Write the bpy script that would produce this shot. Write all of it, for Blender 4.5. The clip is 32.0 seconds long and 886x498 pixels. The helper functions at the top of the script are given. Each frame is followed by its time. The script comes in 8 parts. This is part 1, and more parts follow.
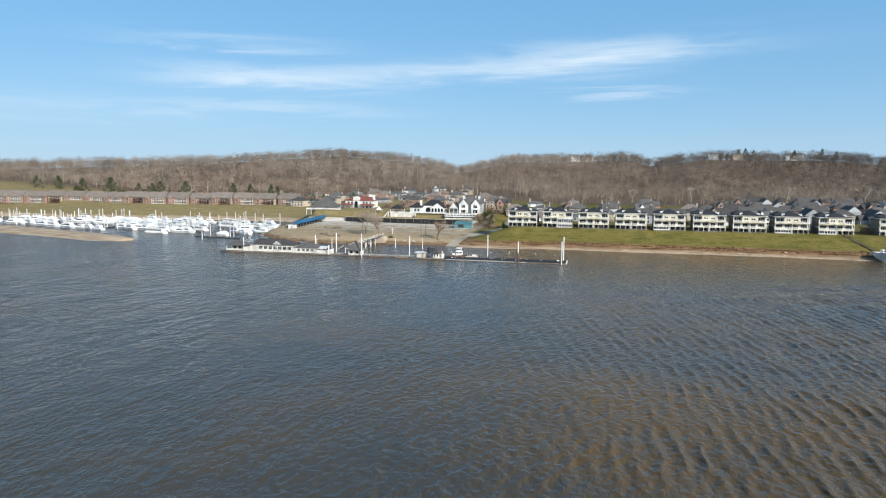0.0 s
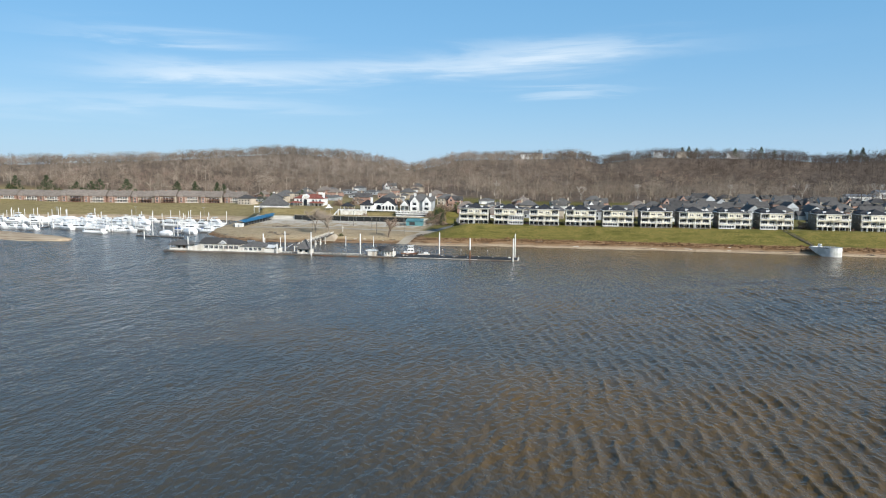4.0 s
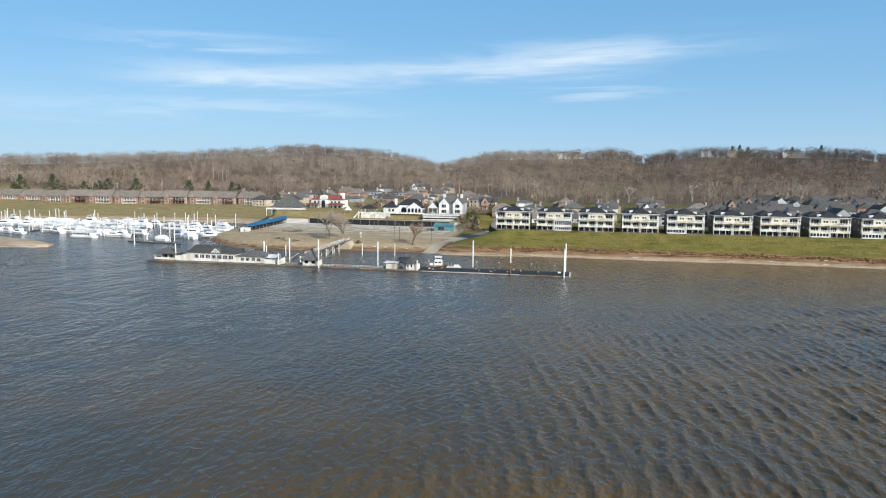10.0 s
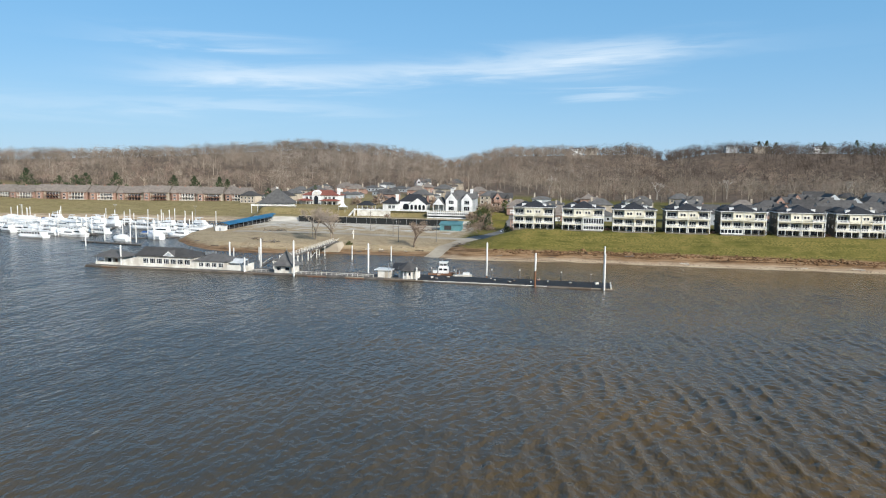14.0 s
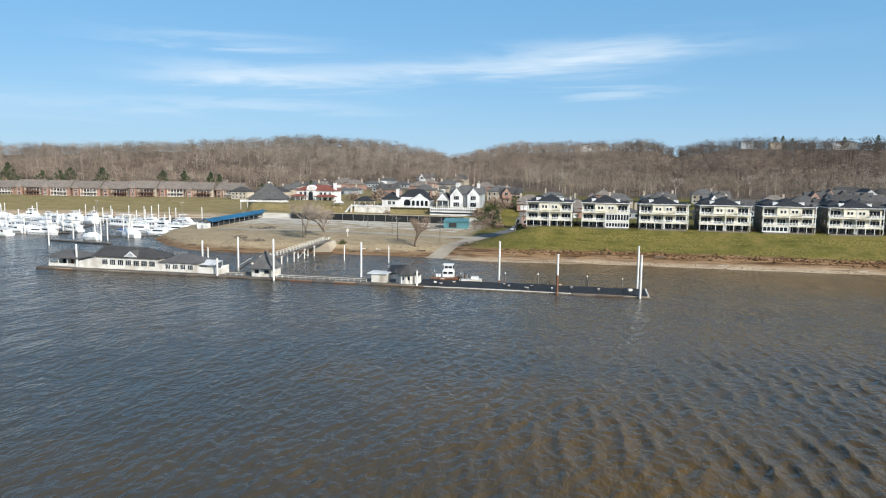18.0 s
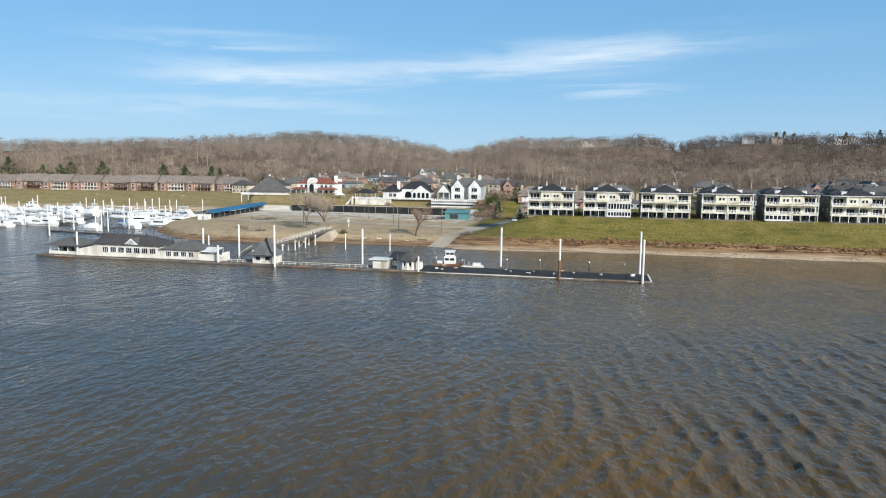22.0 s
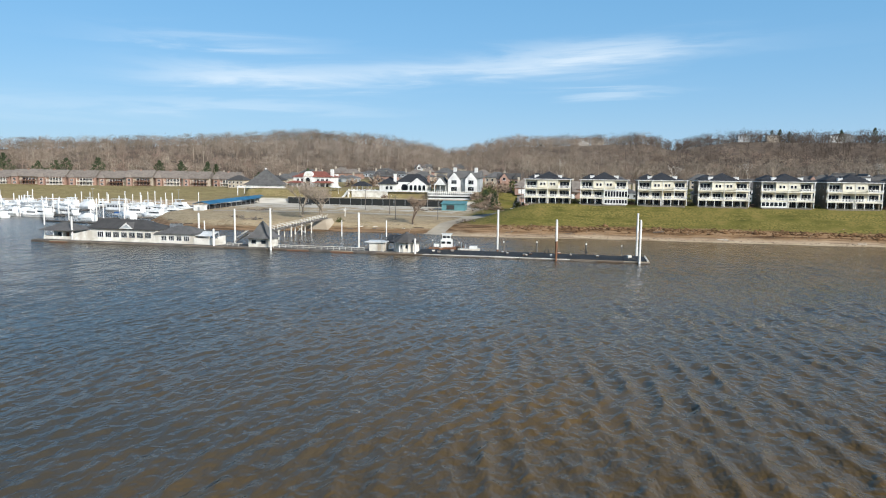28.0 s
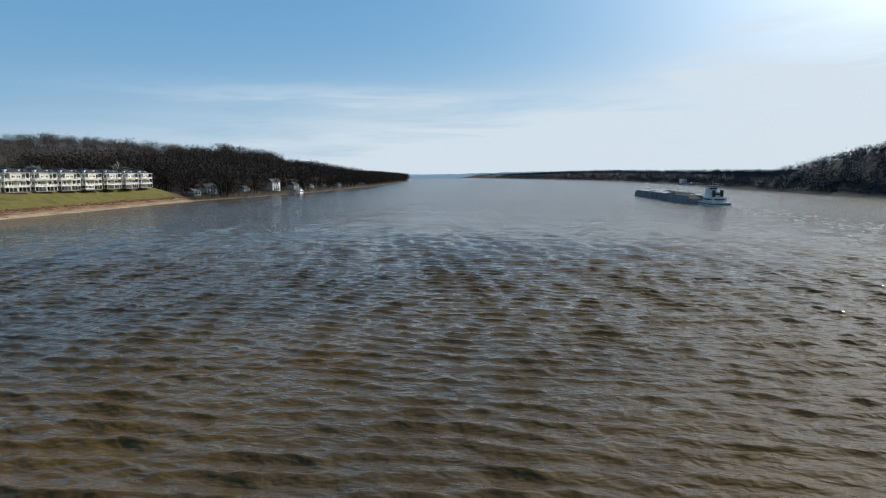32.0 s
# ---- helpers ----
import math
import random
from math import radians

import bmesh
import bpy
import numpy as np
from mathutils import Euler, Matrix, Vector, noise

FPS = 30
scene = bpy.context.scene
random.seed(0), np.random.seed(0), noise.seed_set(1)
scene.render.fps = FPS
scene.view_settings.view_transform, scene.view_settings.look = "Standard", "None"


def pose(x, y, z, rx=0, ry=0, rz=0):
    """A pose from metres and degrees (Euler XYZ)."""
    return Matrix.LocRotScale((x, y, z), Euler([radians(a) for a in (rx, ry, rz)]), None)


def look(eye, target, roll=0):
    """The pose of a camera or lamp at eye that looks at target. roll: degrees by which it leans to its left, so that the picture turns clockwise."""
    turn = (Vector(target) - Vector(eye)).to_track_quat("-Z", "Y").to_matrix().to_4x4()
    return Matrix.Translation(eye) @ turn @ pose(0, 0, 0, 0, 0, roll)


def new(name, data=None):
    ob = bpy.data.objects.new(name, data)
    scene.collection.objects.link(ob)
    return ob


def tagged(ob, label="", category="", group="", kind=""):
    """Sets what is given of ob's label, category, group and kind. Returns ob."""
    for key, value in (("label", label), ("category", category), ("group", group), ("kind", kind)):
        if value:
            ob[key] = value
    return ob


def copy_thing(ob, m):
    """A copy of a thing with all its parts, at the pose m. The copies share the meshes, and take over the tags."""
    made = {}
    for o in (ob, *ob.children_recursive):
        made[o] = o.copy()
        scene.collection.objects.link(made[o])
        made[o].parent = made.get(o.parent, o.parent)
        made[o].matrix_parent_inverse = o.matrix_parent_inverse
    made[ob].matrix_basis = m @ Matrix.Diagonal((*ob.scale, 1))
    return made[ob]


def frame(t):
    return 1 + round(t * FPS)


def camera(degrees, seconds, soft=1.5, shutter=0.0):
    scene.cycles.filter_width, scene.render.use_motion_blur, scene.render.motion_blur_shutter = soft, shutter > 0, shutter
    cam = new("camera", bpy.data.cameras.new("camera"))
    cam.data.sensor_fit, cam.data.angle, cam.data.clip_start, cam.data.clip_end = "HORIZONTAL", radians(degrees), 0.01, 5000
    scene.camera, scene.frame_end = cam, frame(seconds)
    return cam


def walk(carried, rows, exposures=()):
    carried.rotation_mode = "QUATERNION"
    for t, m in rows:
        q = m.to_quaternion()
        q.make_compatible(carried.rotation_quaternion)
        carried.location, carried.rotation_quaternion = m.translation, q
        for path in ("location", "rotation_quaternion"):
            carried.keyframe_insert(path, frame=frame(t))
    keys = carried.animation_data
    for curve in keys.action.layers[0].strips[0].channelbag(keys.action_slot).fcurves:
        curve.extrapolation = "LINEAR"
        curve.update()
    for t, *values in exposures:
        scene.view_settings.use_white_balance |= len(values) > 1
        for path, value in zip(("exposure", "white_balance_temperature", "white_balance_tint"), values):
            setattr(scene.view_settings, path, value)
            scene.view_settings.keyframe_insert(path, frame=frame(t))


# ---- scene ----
cam = camera(66.0, 32.0, soft=1.1)


def view(t, x, y, z, yaw, pitch, roll):
    """A row of the path: yaw clockwise from +y, pitch up, roll, all in degrees."""
    a, b = radians(yaw), radians(pitch)
    ahead = Vector((math.sin(a) * math.cos(b), math.cos(a) * math.cos(b), math.sin(b)))
    eye = Vector((x, y, z))
    return t, look(eye, eye + ahead * 100, roll)


EXPOSURES = ((0, 0.04, 5980, 9), (28.5, 0.04, 5980, 9), (30, 0.12, 5980, 9), (30.7, 0.42, 5980, 9), (31.1, 0.27, 5980, 9), (31.5, -0.12, 5980, 9), (32, -0.3, 5980, 9))
walk(cam, [view(*row) for row in (
    (0.0, 31.70, -157.01, 44.65, -13.16, -6.29, 0.56),
    (0.3, 31.70, -157.01, 44.65, -13.16, -6.29, 0.56),
    (0.6, 31.70, -157.01, 44.65, -13.16, -6.29, 0.56),
    (0.7, 31.70, -157.01, 44.65, -12.36, -6.30, 0.56),
    (0.8, 31.70, -157.01, 44.65, -10.69, -6.32, 0.56),
    (0.9, 31.70, -157.01, 44.65, -9.42, -6.33, 0.56),
    (1.0, 31.70, -157.01, 44.65, -9.18, -6.33, 0.56),
    (1.5, 31.49, -156.95, 44.64, -9.13, -6.37, 0.56),
    (2.0, 31.40, -156.91, 44.59, -9.08, -6.40, 0.54),
    (2.5, 31.34, -156.77, 44.52, -9.06, -6.43, 0.54),
    (3.0, 31.30, -156.48, 44.44, -9.03, -6.43, 0.54),
    (3.5, 31.28, -156.16, 44.38, -9.02, -6.43, 0.54),
    (5.5, 28.97, -143.74, 43.74, -9.49, -6.50, 0.53),
    (6.0, 28.44, -140.85, 43.67, -9.77, -6.51, 0.54),
    (6.5, 27.77, -136.34, 43.56, -10.06, -6.52, 0.53),
    (7.0, 26.99, -131.02, 43.41, -10.38, -6.50, 0.54),
    (7.5, 26.02, -125.33, 43.18, -10.63, -6.47, 0.51),
    (8.0, 24.80, -119.12, 42.87, -10.90, -6.42, 0.51),
    (8.5, 23.37, -112.45, 42.53, -11.11, -6.38, 0.50),
    (9.0, 21.93, -105.73, 42.23, -11.24, -6.33, 0.55),
    (9.5, 20.63, -99.10, 41.94, -11.45, -6.34, 0.62),
    (10.0, 19.35, -92.33, 41.50, -11.61, -6.30, 0.60),
    (10.5, 18.01, -85.18, 40.88, -11.73, -6.29, 0.62),
    (11.0, 16.61, -77.73, 40.19, -11.90, -6.26, 0.54),
    (11.5, 15.13, -70.22, 39.51, -11.96, -6.26, 0.58),
    (12.0, 13.64, -62.75, 38.79, -12.05, -6.24, 0.58),
    (12.5, 12.18, -55.30, 38.03, -12.14, -6.23, 0.67),
    (13.0, 10.72, -47.81, 37.34, -12.21, -6.21, 0.70),
    (13.5, 9.24, -40.26, 36.72, -12.25, -6.28, 0.70),
    (14.0, 7.87, -33.41, 36.12, -12.30, -6.28, 0.69),
    (14.5, 6.91, -28.72, 35.70, -12.28, -6.30, 0.72),
    (16.5, 0.96, -2.04, 33.51, -12.38, -6.34, 0.75),
    (17.0, 0.63, -1.10, 33.32, -12.45, -6.32, 0.70),
    (17.5, 0.34, -0.31, 33.03, -12.53, -6.35, 0.69),
    (18.0, 0.20, -0.03, 32.60, -12.61, -6.36, 0.71),
    (18.5, 0.09, -0.07, 32.06, -12.64, -6.39, 0.72),
    (19.0, 0.00, -0.14, 31.57, -12.66, -6.36, 0.81),
    (19.5, 0.00, -0.14, 31.23, -12.68, -6.40, 0.73),
    (20.0, 0.03, -0.12, 30.87, -12.74, -6.43, 0.69),
    (20.5, 0.02, -0.04, 30.42, -12.72, -6.45, 0.69),
    (21.0, -0.00, 0.09, 29.95, -12.74, -6.48, 0.67),
    (21.5, -0.04, 0.19, 29.48, -12.72, -6.51, 0.67),
    (22.0, -0.06, 0.25, 28.98, -12.67, -6.51, 0.65),
    (22.5, -0.06, 0.28, 28.39, -12.67, -6.49, 0.62),
    (23.0, -0.03, 0.31, 27.77, -12.63, -6.46, 0.60),
    (23.5, 0.01, 0.34, 27.22, -12.64, -6.47, 0.62),
    (24.0, 0.04, 0.35, 26.77, -12.62, -6.47, 0.60),
    (24.5, 0.05, 0.34, 26.33, -12.56, -6.49, 0.60),
    (25.0, 0.03, 0.34, 25.90, -12.55, -6.48, 0.59),
    (25.5, -0.01, 0.37, 25.58, -12.51, -6.46, 0.59),
    (27.5, 0.07, 0.13, 23.19, -12.43, -6.36, 0.54),
    (28.0, 0.05, 0.13, 23.19, -12.39, -6.31, 0.61),
    (28.5, 0.07, 0.27, 23.40, -12.36, -6.44, 0.49),
    (29.0, -0.00, 0.54, 23.74, -10.85, -6.57, 0.37),
    (29.5, 0.65, 0.96, 23.52, -6.45, -6.58, 0.53),
    (30.0, 1.06, 1.27, 22.75, 2.86, -6.42, 0.52),
    (30.2, 1.16, 1.37, 22.35, 13.64, -6.33, 0.47),
    (30.4, 1.23, 1.45, 21.90, 25.02, -6.24, 0.41),
    (30.7, 1.25, 1.54, 21.18, 41.81, -6.10, 0.29),
    (31.0, 1.20, 1.60, 20.46, 57.44, -6.00, 0.15),
    (31.1, 1.16, 1.61, 20.22, 62.57, -5.98, 0.10),
    (31.2, 1.11, 1.61, 19.99, 67.40, -5.96, 0.04),
    (31.3, 1.06, 1.61, 19.77, 72.80, -5.95, -0.01),
    (31.4, 0.99, 1.61, 19.55, 77.60, -5.95, -0.07),
    (31.5, 0.92, 1.61, 19.34, 79.05, -5.96, -0.13),
    (31.6, 0.83, 1.59, 19.15, 79.20, -5.97, -0.18),
    (32.0, 0.40, 1.51, 18.53, 79.28, -6.16, -0.41),
)], exposures=EXPOSURES)


# ---- light ----
SUN_AZ, SUN_EL = 130.0, 27.0        # clockwise from +y, degrees
sun_data = bpy.data.lights.new("sun", "SUN")
sun_data.energy, sun_data.angle, sun_data.color = 5.0, radians(0.6), (1.0, 0.92, 0.8)
sun = new("sun", sun_data)
_to = Vector((math.sin(radians(SUN_AZ)) * math.cos(radians(SUN_EL)), math.cos(radians(SUN_AZ)) * math.cos(radians(SUN_EL)), math.sin(radians(SUN_EL))))
sun.matrix_world = look(_to * 900, (0, 0, 0))


def build_world():
    w = bpy.data.worlds.new("sky")
    scene.world = w
    w.use_nodes = True
    nt = w.node_tree
    nt.nodes.clear()
    N, L = nt.nodes.new, nt.links.new
    out, bg = N("ShaderNodeOutputWorld"), N("ShaderNodeBackground")
    sky = N("ShaderNodeTexSky")
    sky.sky_type, sky.sun_disc = "NISHITA", False
    sky.sun_elevation, sky.sun_rotation = radians(SUN_EL), radians(SUN_AZ)
    sky.altitude, sky.air_density, sky.dust_density, sky.ozone_density = 200, 1.0, 0.6, 3.0
    geo = N("ShaderNodeTexCoord")
    sep = N("ShaderNodeSeparateXYZ")
    L(geo.outputs["Generated"], sep.inputs[0])

    def m(op, a, b=None, c=None):
        n = N("ShaderNodeMath")
        n.operation = op
        for i, v in enumerate((a, b, c)):
            if v is None:
                continue
            if isinstance(v, (int, float)):
                n.inputs[i].default_value = v
            else:
                L(v, n.inputs[i])
        return n.outputs[0]

    az = m("MULTIPLY", m("ARCTAN2", sep.outputs[0], sep.outputs[1]), 57.2958)
    el = m("MULTIPLY", m("ARCSINE", sep.outputs[2]), 57.2958)
    comb = N("ShaderNodeCombineXYZ")
    L(m("MULTIPLY", m("SUBTRACT", az, m("MULTIPLY", el, 1.5)), 0.045), comb.inputs[0])
    L(m("MULTIPLY", el, 0.42), comb.inputs[1])
    nz = N("ShaderNodeTexNoise")
    nz.inputs["Scale"].default_value, nz.inputs["Detail"].default_value, nz.inputs["Roughness"].default_value = 1.6, 9, 0.58
    nz.inputs["Distortion"].default_value = 0.5
    L(comb.outputs[0], nz.inputs["Vector"])
    fine = nz.outputs[0]

    def streak(a0, e0, half, thick, tilt, amount):
        """A wisp of high cloud round azimuth a0 and height e0, half its length, its thickness and its tilt in degrees."""
        da, de = m("SUBTRACT", az, a0), m("SUBTRACT", el, e0)
        v = m("SUBTRACT", de, m("MULTIPLY", da, tilt))
        v = m("ADD", v, m("MULTIPLY", m("SUBTRACT", fine, 0.5), 4.2))
        q = m("ADD", m("POWER", m("ABSOLUTE", m("DIVIDE", da, half)), 2.0), m("POWER", m("ABSOLUTE", m("DIVIDE", v, thick)), 2.0))
        return m("MULTIPLY", m("POWER", 2.71828, m("MULTIPLY", q, -1.0)), amount)

    cloud = None
    for s in CLOUDS:
        one = streak(*s)
        cloud = one if cloud is None else m("ADD", cloud, one)
    grain = N("ShaderNodeMapRange")
    L(fine, grain.inputs[0])
    grain.inputs[1].default_value, grain.inputs[2].default_value, grain.inputs[3].default_value, grain.inputs[4].default_value = 0.3, 0.7, 0.35, 1.25
    mask = m("MINIMUM", m("MULTIPLY", cloud, grain.outputs[0]), 0.95)
    mix = N("ShaderNodeMix")
    mix.data_type = "RGBA"
    L(mask, mix.inputs[0])
    haze = N("ShaderNodeMix")
    haze.data_type, haze.blend_type = "RGBA", "MULTIPLY"
    haze.inputs[0].default_value, haze.inputs[7].default_value = 1.0, SKY_TINT
    # clear winter air: an even blue round the horizon, deepening to the zenith
    even, deep, height = N("ShaderNodeMix"), N("ShaderNodeMix"), N("ShaderNodeMapRange")
    height.interpolation_type = "SMOOTHSTEP"
    height.inputs[1].default_value, height.inputs[2].default_value = 10, 55
    L(el, height.inputs[0])
    deep.data_type, deep.inputs[6].default_value, deep.inputs[7].default_value = "RGBA", CLEAR_BLUE, DEEP_BLUE
    L(height.outputs[0], deep.inputs[0])
    even.data_type, even.inputs[0].default_value = "RGBA", 0.65
    L(deep.outputs[2], even.inputs[7])
    L(sky.outputs[0], even.inputs[6])
    L(even.outputs[2], haze.inputs[6])
    # pale haze low over the horizon and in the glare round the sun
    glow, pale = N("ShaderNodeVectorMath"), N("ShaderNodeMix")
    glow.operation = "DOT_PRODUCT"
    L(geo.outputs["Generated"], glow.inputs[0])
    glow.inputs[1].default_value = tuple(_to)
    pale.data_type = "RGBA"
    low = m("MULTIPLY", m("POWER", 2.71828, m("MULTIPLY", m("MAXIMUM", el, 0.0), -0.19)), HAZE)
    L(low, pale.inputs[0])
    L(haze.outputs[2], pale.inputs[6])
    pale.inputs[7].default_value = HAZE_COLOUR
    shine = N("ShaderNodeMix")
    shine.data_type = "RGBA"
    L(m("MULTIPLY", m("POWER", m("MAXIMUM", glow.outputs["Value"], 0.0), 10.0), GLARE), shine.inputs[0])
    L(pale.outputs[2], shine.inputs[6])
    shine.inputs[7].default_value = GLARE_COLOUR
    L(shine.outputs[2], mix.inputs[6])
    mix.inputs[7].default_value = CLOUD_COLOUR
    L(mix.outputs[2], bg.inputs[0])
    bg.inputs[1].default_value = SKY_STRENGTH
    L(bg.outputs[0], out.inputs[0])


# azimuth, height, half length, half thickness, tilt, amount
CLOUDS = (
    (-13, 8.3, 17, 0.9, 0.055, 0.62), (-28, 7.4, 7, 0.75, -0.03, 0.5), (0.5, 9.8, 7, 0.55, 0.05, 0.55),
    (-30, 10.0, 7, 0.45, 0.0, 0.34), (-28, 5.1, 9, 0.45, 0.02, 0.36), (1, 6.7, 4.5, 0.3, 0.0, 0.36),
    (112, 2.2, 46, 4.6, 0.02, 1.3), (122, 6.5, 20, 3.6, 0.0, 1.3), (100, 8.0, 4, 1.0, 0.1, 0.6),
    (104, 10.8, 4, 0.8, 0.1, 0.5), (72, 6.5, 14, 0.6, -0.03, 0.4), (-62, 4.5, 25, 1.0, 0.0, 0.4),
    (160, 9.0, 40, 3.5, 0.0, 0.5), (92, 1.0, 38, 4.5, 0.0, 0.75),
)
CLOUD_COLOUR, SKY_STRENGTH, SKY_TINT = (8.6, 9.2, 9.4, 1), 0.1, (0.95, 1.03, 1.02, 1)
HAZE, GLARE, HAZE_COLOUR, GLARE_COLOUR = 0.58, 1.0, (6.7, 7.8, 8.5, 1), (25.0, 24.5, 23.0, 1)
CLEAR_BLUE, DEEP_BLUE = (2.1, 4.75, 7.75, 1), (0.45, 0.95, 1.8, 1)
build_world()
scene.view_settings.exposure = 0.0

# ---- materials ----
def material(name, colour, rough=0.7, vary=0.15, scale=1.0, bump=0.0, bump_scale=None, metal=0.0, second=None, spec=0.5, islands=0.0, objects=0.0, coarse=0.12, tone=0.0):
    """A procedural surface: a base colour with grain at two scales, wear and relief. second: the colour of stains and patches."""
    mt = bpy.data.materials.new(name)
    mt.use_nodes = True
    nt = mt.node_tree
    N, L = nt.nodes.new, nt.links.new
    b = nt.nodes["Principled BSDF"]
    co = N("ShaderNodeTexCoord")
    n1, n2 = N("ShaderNodeTexNoise"), N("ShaderNodeTexNoise")
    for n, s, d in ((n1, scale, 6), (n2, scale * coarse, 4)):
        n.inputs["Scale"].default_value, n.inputs["Detail"].default_value = s, d
        L(co.outputs["Object"], n.inputs["Vector"])
    hsv = N("ShaderNodeHueSaturation")
    mix = N("ShaderNodeMix")
    mix.data_type = "RGBA"
    mix.inputs[6].default_value = (*colour, 1)
    mix.inputs[7].default_value = (*(second or tuple(c * 0.75 for c in colour)), 1)
    ramp = N("ShaderNodeMapRange")
    L(n2.outputs[0], ramp.inputs[0])
    ramp.inputs[1].default_value, ramp.inputs[2].default_value = 0.42, 0.62
    L(ramp.outputs[0], mix.inputs[0])
    L(mix.outputs[2], hsv.inputs["Color"])
    val = N("ShaderNodeMath")
    val.operation = "MULTIPLY_ADD"
    L(n1.outputs[0], val.inputs[0])
    val.inputs[1].default_value, val.inputs[2].default_value = 2 * vary, 1 - vary
    last = val.outputs[0]
    for amount, node, socket in ((islands, "ShaderNodeNewGeometry", "Random Per Island"), (objects, "ShaderNodeObjectInfo", "Random")):
        if amount:
            src, add = N(node), N("ShaderNodeMath")
            add.operation = "MULTIPLY_ADD"
            L(src.outputs[socket], add.inputs[0])
            add.inputs[1].default_value = 2 * amount
            sub = N("ShaderNodeMath")
            sub.operation = "SUBTRACT"
            L(last, sub.inputs[0])
            sub.inputs[1].default_value = amount
            L(sub.outputs[0], add.inputs[2])
            last = add.outputs[0]
    if tone:
        src, mul = N("ShaderNodeAttribute"), N("ShaderNodeMath")
        src.attribute_name = "tone"
        mul.operation = "MULTIPLY_ADD"
        L(src.outputs["Fac"], mul.inputs[0])
        mul.inputs[1].default_value = 2 * tone
        sub = N("ShaderNodeMath")
        sub.operation = "SUBTRACT"
        L(last, sub.inputs[0])
        sub.inputs[1].default_value = tone
        L(sub.outputs[0], mul.inputs[2])
        last = mul.outputs[0]
    L(last, hsv.inputs["Value"])
    L(hsv.outputs[0], b.inputs["Base Color"])
    b.inputs["Roughness"].default_value, b.inputs["Metallic"].default_value = rough, metal
    b.inputs["Specular IOR Level"].default_value = spec
    if bump:
        n3, bp = N("ShaderNodeTexNoise"), N("ShaderNodeBump")
        n3.inputs["Scale"].default_value, n3.inputs["Detail"].default_value = bump_scale or scale * 3, 5
        L(co.outputs["Object"], n3.inputs["Vector"])
        L(n3.outputs[0], bp.inputs["Height"])
        bp.inputs["Strength"].default_value, bp.inputs["Distance"].default_value = bump, 0.1
        L(bp.outputs[0], b.inputs["Normal"])
    return mt


